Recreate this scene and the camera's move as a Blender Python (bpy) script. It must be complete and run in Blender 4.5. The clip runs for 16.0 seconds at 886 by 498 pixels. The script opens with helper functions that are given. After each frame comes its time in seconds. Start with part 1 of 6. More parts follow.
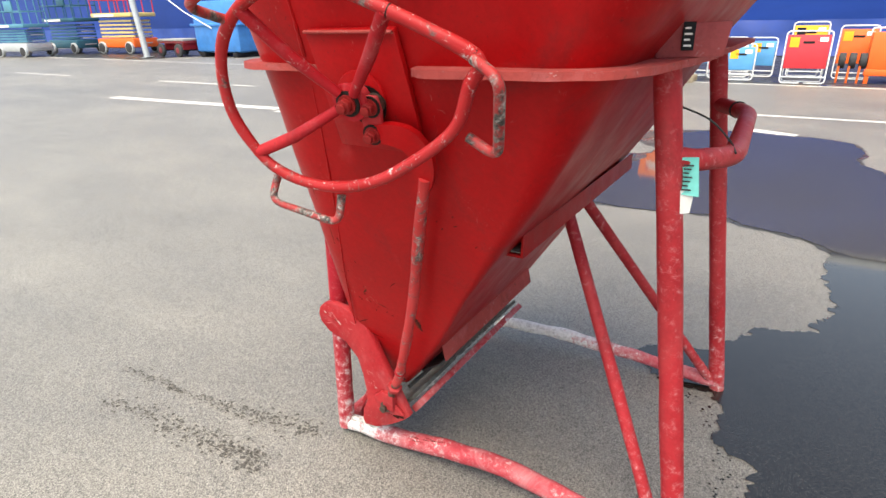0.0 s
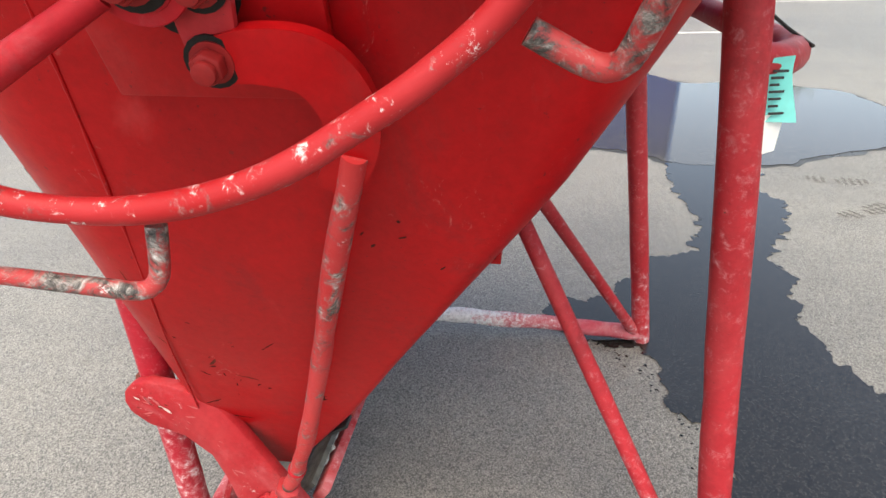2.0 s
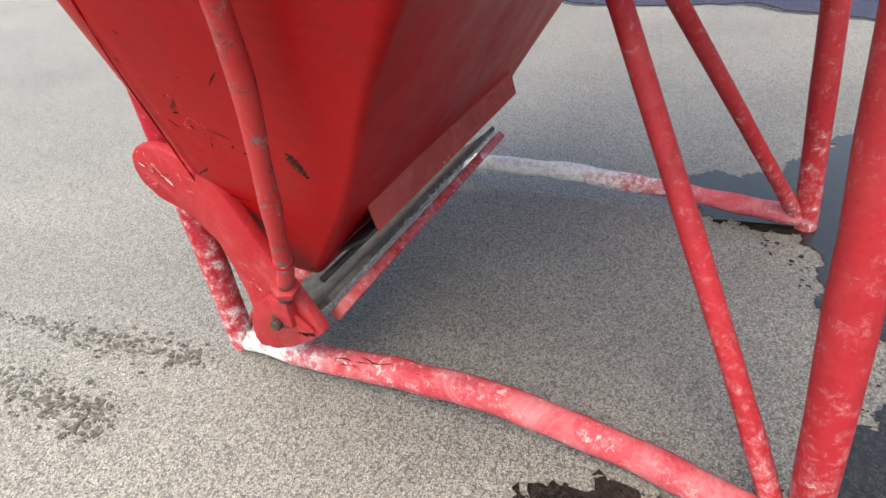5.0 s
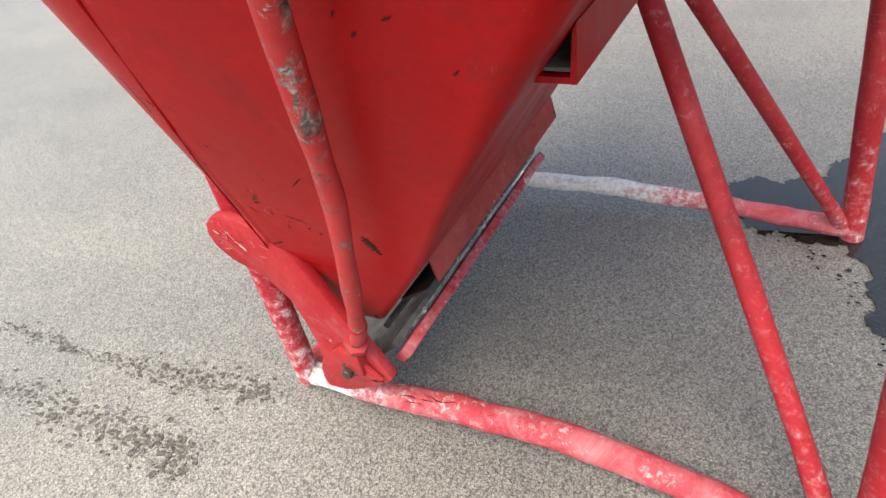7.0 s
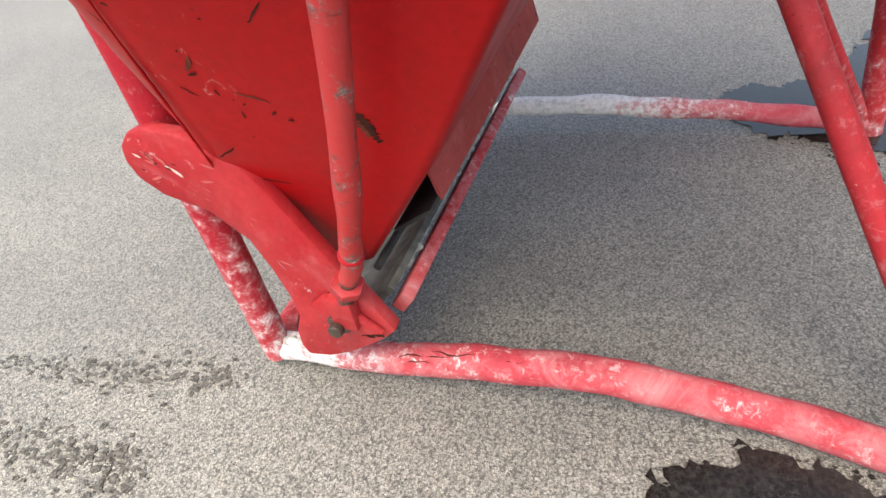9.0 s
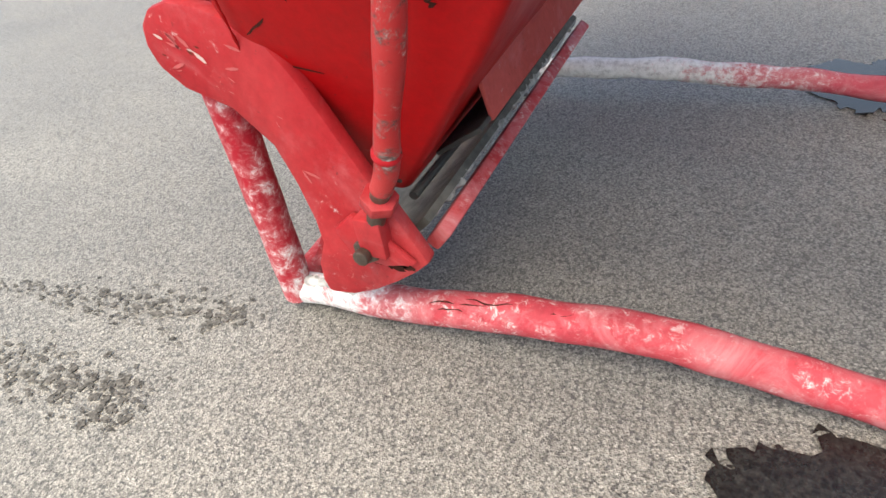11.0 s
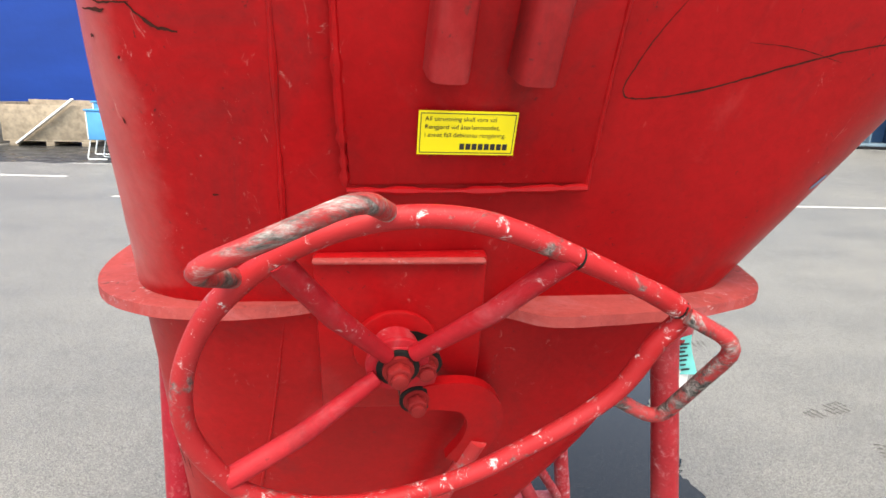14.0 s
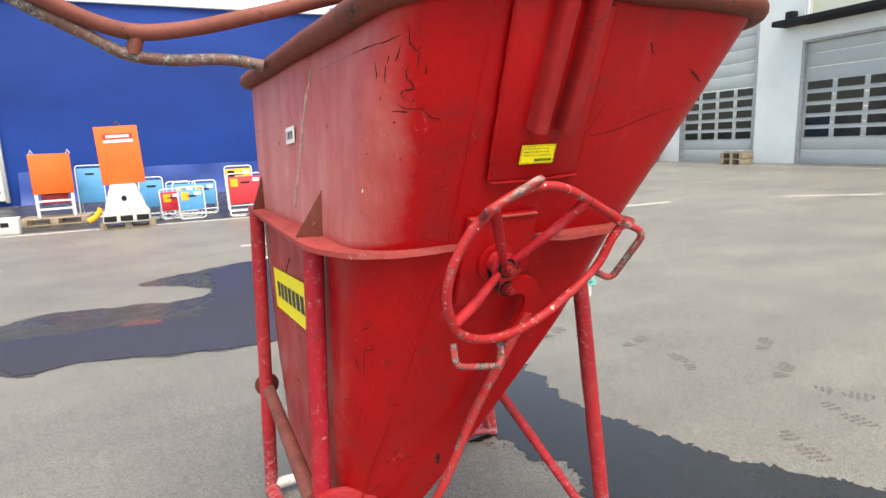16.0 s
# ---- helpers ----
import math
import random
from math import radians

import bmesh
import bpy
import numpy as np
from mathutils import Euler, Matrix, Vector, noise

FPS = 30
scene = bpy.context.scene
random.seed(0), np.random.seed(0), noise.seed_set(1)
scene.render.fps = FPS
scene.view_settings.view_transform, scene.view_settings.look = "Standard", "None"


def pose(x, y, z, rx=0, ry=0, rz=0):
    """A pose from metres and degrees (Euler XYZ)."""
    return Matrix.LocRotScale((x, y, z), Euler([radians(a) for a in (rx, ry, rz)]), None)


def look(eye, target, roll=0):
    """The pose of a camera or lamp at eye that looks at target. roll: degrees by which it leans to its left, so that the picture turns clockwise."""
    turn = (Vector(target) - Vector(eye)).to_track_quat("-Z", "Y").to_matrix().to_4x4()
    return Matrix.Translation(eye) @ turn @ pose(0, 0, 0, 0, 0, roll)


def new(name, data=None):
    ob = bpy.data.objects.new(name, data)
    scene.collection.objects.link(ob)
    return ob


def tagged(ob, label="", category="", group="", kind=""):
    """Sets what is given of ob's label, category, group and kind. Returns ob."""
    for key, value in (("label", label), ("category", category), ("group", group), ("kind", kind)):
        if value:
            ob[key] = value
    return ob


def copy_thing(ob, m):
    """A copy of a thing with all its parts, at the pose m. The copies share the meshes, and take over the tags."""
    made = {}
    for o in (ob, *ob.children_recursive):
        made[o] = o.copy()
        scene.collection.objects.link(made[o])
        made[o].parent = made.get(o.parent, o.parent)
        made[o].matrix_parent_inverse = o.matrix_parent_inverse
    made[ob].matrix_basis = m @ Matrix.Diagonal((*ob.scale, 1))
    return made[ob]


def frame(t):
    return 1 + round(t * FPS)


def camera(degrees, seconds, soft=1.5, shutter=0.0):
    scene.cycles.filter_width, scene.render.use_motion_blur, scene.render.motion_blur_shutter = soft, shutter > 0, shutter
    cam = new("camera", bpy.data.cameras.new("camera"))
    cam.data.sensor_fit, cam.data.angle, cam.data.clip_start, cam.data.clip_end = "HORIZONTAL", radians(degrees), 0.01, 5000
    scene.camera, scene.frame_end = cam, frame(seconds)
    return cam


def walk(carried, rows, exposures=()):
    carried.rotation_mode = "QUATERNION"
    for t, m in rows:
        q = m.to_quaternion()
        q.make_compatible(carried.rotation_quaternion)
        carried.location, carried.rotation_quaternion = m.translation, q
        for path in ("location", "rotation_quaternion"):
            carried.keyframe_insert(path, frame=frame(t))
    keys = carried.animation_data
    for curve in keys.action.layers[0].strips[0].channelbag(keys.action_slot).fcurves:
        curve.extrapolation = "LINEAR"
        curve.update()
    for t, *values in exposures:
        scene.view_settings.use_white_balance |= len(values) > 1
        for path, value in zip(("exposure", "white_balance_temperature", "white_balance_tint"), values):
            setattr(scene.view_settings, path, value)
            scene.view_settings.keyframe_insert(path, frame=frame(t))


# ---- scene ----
cam = camera(75.2, 16.0)
PATH = [
    (0, (1.078, -1.121, 1.183), (0.105, 0.459, 0.438), -1.2),
    (0.5, (0.908, -0.981, 1.160), (0.178, 0.712, 0.385), -0.7),
    (1, (0.815, -0.867, 1.174), (0.308, 0.880, 0.343), -0.8),
    (1.5, (0.730, -0.792, 1.157), (0.373, 0.962, 0.266), -1.5),
    (2, (0.674, -0.707, 1.063), (0.370, 1.033, 0.125), -2.4),
    (2.5, (0.702, -0.611, 0.852), (0.337, 1.120, -0.081), -4.2),
    (3, (0.705, -0.592, 0.632), (0.230, 1.122, -0.284), -5.8),
    (3.5, (0.715, -0.602, 0.594), (0.128, 1.071, -0.332), -6.7),
    (3.7, (0.694, -0.606, 0.597), (0.073, 1.039, -0.357), -6.9),
    (5.8, (0.898, -0.528, 0.872), (-0.019, 0.773, -0.339), -7.2),
    (6, (0.890, -0.532, 0.860), (-0.044, 0.768, -0.339), -7.6),
    (6.5, (0.883, -0.546, 0.956), (-0.074, 0.752, -0.227), -9.1),
    (7, (0.777, -0.536, 0.917), (-0.110, 0.770, -0.311), -11.1),
    (7.5, (0.741, -0.518, 0.847), (-0.021, 0.816, -0.433), -13.1),
    (8, (0.673, -0.488, 0.785), (-0.016, 0.860, -0.522), -14.2),
    (8.5, (0.621, -0.477, 0.718), (-0.053, 0.876, -0.591), -13.7),
    (8.7, (0.625, -0.493, 0.729), (-0.054, 0.864, -0.575), -13.1),
    (10.8, (0.621, -0.502, 0.617), (-0.158, 0.833, -0.652), -10.3),
    (11, (0.594, -0.499, 0.604), (-0.204, 0.828, -0.662), -10.2),
    (11.5, (0.523, -0.501, 0.652), (-0.307, 0.832, -0.585), -8.5),
    (12, (0.557, -0.561, 0.752), (-0.297, 0.768, -0.475), -5.0),
    (12.5, (0.607, -0.649, 0.896), (-0.232, 0.816, -0.176), 1.2),
    (13, (0.652, -0.761, 1.102), (-0.070, 0.918, 0.289), 3.2),
    (13.5, (0.554, -0.830, 1.256), (0.283, 1.059, 0.660), 3.7),
    (14, (0.440, -0.915, 1.317), (0.589, 1.018, 0.828), 1.6),
    (14.5, (0.384, -1.044, 1.299), (0.764, 0.859, 0.816), 0.2),
    (15, (0.287, -1.175, 1.301), (0.802, 0.705, 0.855), -0.9),
    (15.5, (0.083, -1.257, 1.313), (0.759, 0.583, 0.915), -1.8),
    (16, (-0.174, -1.412, 1.325), (0.631, 0.382, 0.959), -2.3),
]
EXPOSURES = [(0, 1.64, 7950, 9), (2, 1.70, 7750, 9), (3.5, 1.68, 7700, 9), (8.5, 1.74, 7700, 9), (11, 1.64, 7700, 9), (12.5, 1.74, 7600, 9), (13.5, 1.80, 7500, 9), (14.5, 1.76, 7650, 9), (16, 1.56, 8000, 9)]
walk(cam, [(t, look(eye, target, roll)) for t, eye, target, roll in PATH], EXPOSURES)
from mathutils import Quaternion, geometry

# ---------------------------------------------------------------- light
world = bpy.data.worlds.new("sky")
scene.world = world
world.use_nodes = True
wn = world.node_tree
sky = wn.nodes.new("ShaderNodeTexSky")
sky.sky_type = "NISHITA"
sky.sun_disc = False
sky.sun_elevation = radians(66)
sky.sun_rotation = radians(176)
sky.air_density, sky.dust_density, sky.ozone_density = 1.0, 0.8, 2.0
wn.nodes["Background"].inputs["Strength"].default_value = 0.14
deep = wn.nodes.new("ShaderNodeHueSaturation")
deep.inputs["Saturation"].default_value = 0.84
wn.links.new(sky.outputs["Color"], deep.inputs["Color"])
wn.links.new(deep.outputs["Color"], wn.nodes["Background"].inputs["Color"])
sun = new("sun", bpy.data.lights.new("sun", "SUN"))
sun.data.energy, sun.data.angle, sun.data.color = 2.3, radians(56), (1.0, 0.965, 0.915)
sun.matrix_world = look((0.3, -4.0, 9.0), (0, 0, 0))


# ---------------------------------------------------------------- materials
def nodes_of(name):
    m = bpy.data.materials.new(name)
    m.use_nodes = True
    return m, m.node_tree, m.node_tree.nodes["Principled BSDF"]


def ramp(nt, src, stops):
    r = nt.nodes.new("ShaderNodeValToRGB")
    els = r.color_ramp.elements
    while len(els) < len(stops):
        els.new(0.5)
    for e, (p, c) in zip(els, stops):
        e.position = p
        e.color = (*c, 1) if len(c) == 3 else c
    nt.links.new(src, r.inputs["Fac"])
    return r.outputs["Color"]


def noise_tex(nt, scale, detail=6, rough=0.6, distortion=0.0, stretch=None):
    tc = nt.nodes.new("ShaderNodeTexCoord")
    src = tc.outputs["Object"]
    if stretch:
        mp = nt.nodes.new("ShaderNodeMapping")
        mp.inputs["Scale"].default_value = stretch
        nt.links.new(src, mp.inputs["Vector"])
        src = mp.outputs["Vector"]
    n = nt.nodes.new("ShaderNodeTexNoise")
    n.inputs["Scale"].default_value, n.inputs["Detail"].default_value = scale, detail
    n.inputs["Roughness"].default_value, n.inputs["Distortion"].default_value = rough, distortion
    nt.links.new(src, n.inputs["Vector"])
    return n.outputs["Fac"]


def mix(nt, fac, a, b, kind="MIX"):
    m = nt.nodes.new("ShaderNodeMix")
    m.data_type, m.blend_type = "RGBA", kind
    for key, v in (("Factor", fac), ("A", a), ("B", b)):
        sock = [s for s in m.inputs if s.name == key and (s.type == "RGBA" or key == "Factor" and s.type == "VALUE")][0]
        if isinstance(v, (int, float)):
            sock.default_value = v
        elif isinstance(v, tuple):
            sock.default_value = (*v, 1)
        else:
            nt.links.new(v, sock)
    return [s for s in m.outputs if s.type == "RGBA"][0]


def bump(nt, bsdf, height, strength=0.3, distance=0.002):
    b = nt.nodes.new("ShaderNodeBump")
    b.inputs["Strength"].default_value, b.inputs["Distance"].default_value = strength, distance
    nt.links.new(height, b.inputs["Height"])
    nt.links.new(b.outputs["Normal"], bsdf.inputs["Normal"])


def plain(name, color, rough=0.5, metal=0.0, var=0.15, scale=8.0, relief=0.1, spec=0.5):
    """Paint or plastic with soft blotches and fine grain."""
    m, nt, b = nodes_of(name)
    dark = tuple(c * (1 - var) for c in color)
    light = tuple(min(1, c * (1 + var)) for c in color)
    c = ramp(nt, noise_tex(nt, scale), [(0.3, dark), (0.7, light)])
    nt.links.new(c, b.inputs["Base Color"])
    r = ramp(nt, noise_tex(nt, scale * 4), [(0.3, (rough * 0.8,) * 3), (0.75, (min(1, rough * 1.25),) * 3)])
    nt.links.new(r, b.inputs["Roughness"])
    b.inputs["Metallic"].default_value = metal
    if relief:
        bump(nt, b, noise_tex(nt, scale * 12), relief, 0.002)
    b.inputs["Specular IOR Level"].default_value = spec
    return m


def red_paint(name, color, dust=0.25, chips=0.5, cement=0.0, rough=0.42, faded_sheen_side=False, splash=None, scuffs=1.0):
    """Red enamel: sun-bleached and dusty in places, scuffed, chipped to steel, with cement where it was splashed."""
    m, nt, b = nodes_of(name)
    dark = tuple(c * 0.68 for c in color)
    pale = tuple(0.70 * c + 0.30 * d for c, d in zip(color, (0.52, 0.15, 0.14)))
    base = ramp(nt, noise_tex(nt, 2.2, 5), [(0.32, dark), (0.66, color)])
    dust_f = ramp(nt, noise_tex(nt, 5.0, 9, 0.68, 0.6, (1, 1, 0.45)), [(0.66 - dust * 0.3, (0, 0, 0)), (0.86, (1, 1, 1))])
    col = mix(nt, dust_f, base, pale)
    # dull greasy smears
    smear = ramp(nt, noise_tex(nt, 6.5, 10, 0.74, 0.9, (1, 1, 0.6)), [(0.53, (0, 0, 0)), (0.74, (0.58, 0.58, 0.58))])
    col = mix(nt, smear, col, tuple(0.22 * c + 0.016 for c in color))
    # fine pale scuffs in some areas
    scuff = ramp(nt, noise_tex(nt, 48, 8, 0.78, 1.5, (1, 1, 0.5)), [(0.61, (0, 0, 0)), (0.66, (1, 1, 1))])
    region = ramp(nt, noise_tex(nt, 4.0, 4), [(0.50, (0, 0, 0)), (0.64, (0.75 * scuffs,) * 3)])
    col = mix(nt, mix(nt, 1.0, scuff, region, "MULTIPLY"), col, (0.50, 0.24, 0.21))
    # chips down to dark steel
    chip = ramp(nt, noise_tex(nt, 46, 9, 0.7), [(0.70 - chips * 0.06, (0, 0, 0)), (0.72 - chips * 0.06, (1, 1, 1))])
    where = ramp(nt, noise_tex(nt, 5.0, 3), [(0.54, (0, 0, 0)), (0.60, (1, 1, 1))])
    chip = mix(nt, 1.0, chip, where, "MULTIPLY")
    col = mix(nt, chip, col, (0.05, 0.03, 0.022))
    # fine dirt specks and a thin film of grime
    speck = ramp(nt, noise_tex(nt, 150, 4, 0.6), [(0.665, (0, 0, 0)), (0.70, (0.8, 0.8, 0.8))])
    speck = mix(nt, 1.0, speck, ramp(nt, noise_tex(nt, 7, 6, 0.7), [(0.42, (0.1, 0.1, 0.1)), (0.62, (1, 1, 1))]), "MULTIPLY")
    col = mix(nt, speck, col, tuple(0.15 * c + 0.012 for c in color))
    film = ramp(nt, noise_tex(nt, 90, 6, 0.75, 0.4), [(0.34, (0.88, 0.88, 0.88)), (0.66, (1.10, 1.10, 1.10))])
    col = mix(nt, 1.0, col, film, "MULTIPLY")
    if cement:
        haze = ramp(nt, noise_tex(nt, 13, 9, 0.72, 0.8), [(0.56 - cement * 0.16, (0, 0, 0)), (0.74 - cement * 0.12, (min(0.75, cement * 1.2),) * 3)])
        col = mix(nt, haze, col, (0.50, 0.19, 0.20))
        cem = ramp(nt, noise_tex(nt, 62, 10, 0.80, 0.5), [(0.605 - cement * 0.10, (0, 0, 0)), (0.70 - cement * 0.10, (0.85, 0.85, 0.85))])
        place = ramp(nt, noise_tex(nt, 8, 6, 0.7), [(0.52 - cement * 0.14, (0, 0, 0)), (0.64 - cement * 0.10, (1, 1, 1))])
        col = mix(nt, mix(nt, 1.0, cem, place, "MULTIPLY"), col, (0.64, 0.59, 0.57))
    if splash:
        # set cement from one end: axis, the coordinate where it is thick, the one where it ends, its strength
        axis, full, none, amount = splash
        tc = nt.nodes.new("ShaderNodeTexCoord")
        sep = nt.nodes.new("ShaderNodeSeparateXYZ")
        nt.links.new(tc.outputs["Object"], sep.inputs["Vector"])
        span = nt.nodes.new("ShaderNodeMapRange")
        span.inputs["From Min"].default_value, span.inputs["From Max"].default_value = none, full
        nt.links.new(sep.outputs[axis], span.inputs["Value"])
        reach = ramp(nt, span.outputs["Result"], [(0.0, (0, 0, 0)), (1.0, (0.25 * amount,) * 3)])
        cut = mix(nt, 1.0, reach, noise_tex(nt, 48, 10, 0.78, 0.4), "ADD")
        f = ramp(nt, cut, [(0.64, (0, 0, 0)), (0.78, (0.92, 0.92, 0.92))])
        crust = ramp(nt, noise_tex(nt, 90, 8, 0.75), [(0.35, (0.40, 0.395, 0.39)), (0.50, (0.64, 0.64, 0.63)), (0.70, (0.80, 0.80, 0.79))])
        pink = ramp(nt, cut, [(0.54, (0, 0, 0)), (0.70, (0.7, 0.7, 0.7))])
        col = mix(nt, pink, col, (0.50, 0.20, 0.21))
        col = mix(nt, f, col, crust)
    if faded_sheen_side:
        # the weather side has bleached to a dull brick red, some sheen painted in
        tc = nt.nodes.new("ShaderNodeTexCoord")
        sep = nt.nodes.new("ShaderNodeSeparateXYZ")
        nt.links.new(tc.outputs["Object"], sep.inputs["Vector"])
        # above the flange only it reaches round the corner, partly as painted sheen
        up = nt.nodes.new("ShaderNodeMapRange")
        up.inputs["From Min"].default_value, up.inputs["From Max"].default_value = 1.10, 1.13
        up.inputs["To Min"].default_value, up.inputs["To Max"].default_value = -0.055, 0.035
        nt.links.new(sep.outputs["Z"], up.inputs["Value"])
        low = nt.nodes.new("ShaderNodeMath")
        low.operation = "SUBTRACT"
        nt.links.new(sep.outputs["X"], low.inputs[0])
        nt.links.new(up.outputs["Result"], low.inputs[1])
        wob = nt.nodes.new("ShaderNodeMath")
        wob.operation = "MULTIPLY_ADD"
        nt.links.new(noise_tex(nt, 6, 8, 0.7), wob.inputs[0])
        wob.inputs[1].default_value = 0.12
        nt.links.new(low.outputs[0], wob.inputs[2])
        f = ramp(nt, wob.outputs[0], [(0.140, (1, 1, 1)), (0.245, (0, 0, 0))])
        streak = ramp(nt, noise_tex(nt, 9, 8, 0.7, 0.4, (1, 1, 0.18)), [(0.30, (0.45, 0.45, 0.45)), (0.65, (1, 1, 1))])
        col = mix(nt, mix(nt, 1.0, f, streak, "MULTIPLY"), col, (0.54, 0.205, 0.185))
    nt.links.new(col, b.inputs["Base Color"])
    rg = ramp(nt, noise_tex(nt, 9, 6), [(0.3, (rough,) * 3), (0.75, (rough + 0.22,) * 3)])
    nt.links.new(rg, b.inputs["Roughness"])
    b.inputs["Specular IOR Level"].default_value = 0.16
    bump(nt, b, noise_tex(nt, 60, 8, 0.65), 0.10, 0.002)
    return m


def worn_paint(name, low=(0.42, 0.020, 0.022), high=(0.50, 0.09, 0.085), bare=0.45, along=None, white=0.0):
    """Tube paint rubbed through to dark steel, with white cement scratches and some red left."""
    m, nt, b = nodes_of(name)
    red = ramp(nt, noise_tex(nt, 6, 5), [(0.3, low), (0.7, high)])
    steel = ramp(nt, noise_tex(nt, 70, 8, 0.75, 1.0 if along is None else 0.3, along), [(0.40, (0.025, 0.023, 0.021)), (0.50, (0.11, 0.098, 0.090)), (0.58, (0.28, 0.25, 0.23)), (0.70, (0.58, 0.54, 0.51))])
    where = ramp(nt, noise_tex(nt, 26, 10, 0.76, 0.5, along), [(0.92 - bare, (0, 0, 0)), (1.02 - bare, (1, 1, 1))])
    col = mix(nt, where, red, steel)
    scratch = ramp(nt, noise_tex(nt, 60, 10, 0.80, 0.5, along), [(0.615 - white, (0, 0, 0)), (0.675 - white, (1, 1, 1))])
    col = mix(nt, scratch, col, (0.62, 0.55, 0.53))
    nt.links.new(col, b.inputs["Base Color"])
    b.inputs["Roughness"].default_value = 0.5
    b.inputs["Specular IOR Level"].default_value = 0.25
    bump(nt, b, noise_tex(nt, 70, 8, 0.75, 1.0), 0.25, 0.003)
    return m


RED = (0.39, 0.0045, 0.0070)
RED_BODY = red_paint("red_body_paint", RED, 0.16, 0.45, 0.0, 0.32, faded_sheen_side=True)
RED_TUBE = red_paint("red_tube_paint", (0.42, 0.013, 0.021), 0.34, 1.1, 0.20)
RED_LEG = red_paint("red_leg_paint", (0.41, 0.026, 0.034), 0.55, 1.0, 0.02, splash=("Z", 0.0, 0.30, 0.50), scuffs=0.45)
RED_LEG_LOW = red_paint("red_splashed_leg_paint", (0.42, 0.018, 0.032), 0.34, 1.0, 0.12, splash=("Z", 0.0, 0.55, 0.62))
RED_FOOT = red_paint("red_foot_paint", (0.46, 0.030, 0.038), 0.7, 0.6, 0.75, 0.5)
RED_FRONT = red_paint("red_front_tube_paint", (0.43, 0.040, 0.058), 0.8, 0.7, 0.72, 0.5, splash=("X", 0.05, 0.34, 1.45))
RED_REAR = red_paint("red_rear_tube_paint", (0.47, 0.060, 0.085), 0.7, 0.6, 0.84, 0.5, splash=("X", 0.40, 0.84, 1.6))
RED_RIB = red_paint("scuffed_rib_paint", (0.33, 0.014, 0.016), 0.5, 1.7, 0.0, 0.4)
RED_LEVER = red_paint("red_lever_paint", (0.38, 0.017, 0.023), 0.6, 0.9, 0.20)
RED_RIM = red_paint("red_rim_paint", (0.17, 0.044, 0.030), 0.40, 2.4, 0.06, 0.55)
RED_DULL = red_paint("dull_pink_paint", (0.30, 0.055, 0.058), 0.8, 0.9, 0.10, 0.6)
CEMENT = plain("cement_crust", (0.44, 0.44, 0.42), 0.9, 0, 0.65, 55, 1.0)
WORN = worn_paint("worn_grip_paint", (0.30, 0.012, 0.014), (0.40, 0.04, 0.04), bare=0.46, along=(0.22, 1, 0.75))
RED_WORN = worn_paint("half_worn_paint", (0.30, 0.012, 0.014), (0.40, 0.05, 0.05), bare=0.47)
RED_ROD = worn_paint("stained_rod_paint", (0.42, 0.012, 0.015), (0.44, 0.05, 0.05), bare=0.41)
RED_WHEEL = worn_paint("wheel_rim_paint", (0.33, 0.007, 0.009), (0.40, 0.024, 0.028), bare=0.365, white=0.035)
GREASE = plain("black_grease", (0.010, 0.009, 0.008), 0.5, 0, 0.3, 60, 0.3, 0.15)
WORN_DARK = worn_paint("scaly_brown_paint", (0.12, 0.05, 0.035), (0.22, 0.13, 0.11))
RED_LEDGE = red_paint("dusty_ledge_paint", (0.36, 0.052, 0.046), 1.0, 1.5, 0.28, 0.7)
BROWN_TUBE = red_paint("brown_tube_paint", (0.19, 0.062, 0.046), 0.7, 1.8, 0.0, 0.5)
STEEL = plain("oily_steel", (0.10, 0.075, 0.06), 0.45, 0.6, 0.4, 30, 0.3)
RUBBER_AND_SHADE = plain("black_rubber_and_shade", (0.025, 0.026, 0.025), 0.7, 0, 0.3, 25, 0.4)
YELLOW = plain("yellow_sticker", (0.88, 0.74, 0.012), 0.45, 0, 0.05, 6, 0)
BLACK_INK = plain("black_ink", (0.02, 0.02, 0.02), 0.5, 0, 0.1, 6, 0)
WHITE = plain("white_paint", (0.72, 0.74, 0.74), 0.5, 0, 0.08, 3, 0.05)
OFFWHITE = plain("offwhite_paper", (0.72, 0.70, 0.66), 0.7, 0, 0.1, 20, 0)
CYAN = plain("turquoise_tag", (0.14, 0.58, 0.52), 0.6, 0, 0.12, 30, 0.1)
BLUE_WALL_C = (0.004, 0.036, 0.215)
ORANGE = plain("orange_paint", (0.84, 0.13, 0.018), 0.5, 0, 0.08, 4, 0.05)
RED_FAR = plain("red_sheet", (0.50, 0.022, 0.034), 0.45, 0, 0.12, 4, 0.05)
JACK_PAINT = plain("faded_orange_paint", (0.42, 0.065, 0.020), 0.55, 0, 0.2, 8, 0.05)
RED_DARK = plain("dull_red_paint", (0.20, 0.016, 0.020), 0.5, 0, 0.2, 5, 0.05)
SKYBLUE = plain("light_blue_paint", (0.065, 0.29, 0.56), 0.45, 0, 0.1, 4, 0.05)
DEEPBLUE = plain("deep_blue_paint", (0.02, 0.12, 0.36), 0.5, 0, 0.15, 4, 0.05)
TANKBLUE = plain("mid_blue_plastic", (0.03, 0.19, 0.50), 0.45, 0, 0.15, 4, 0.05)
TEAL = plain("teal_paint", (0.012, 0.085, 0.13), 0.5, 0, 0.15, 4, 0.05)
PALEBLUE = plain("pale_teal_paint", (0.06, 0.22, 0.30), 0.5, 0, 0.15, 4, 0.05)
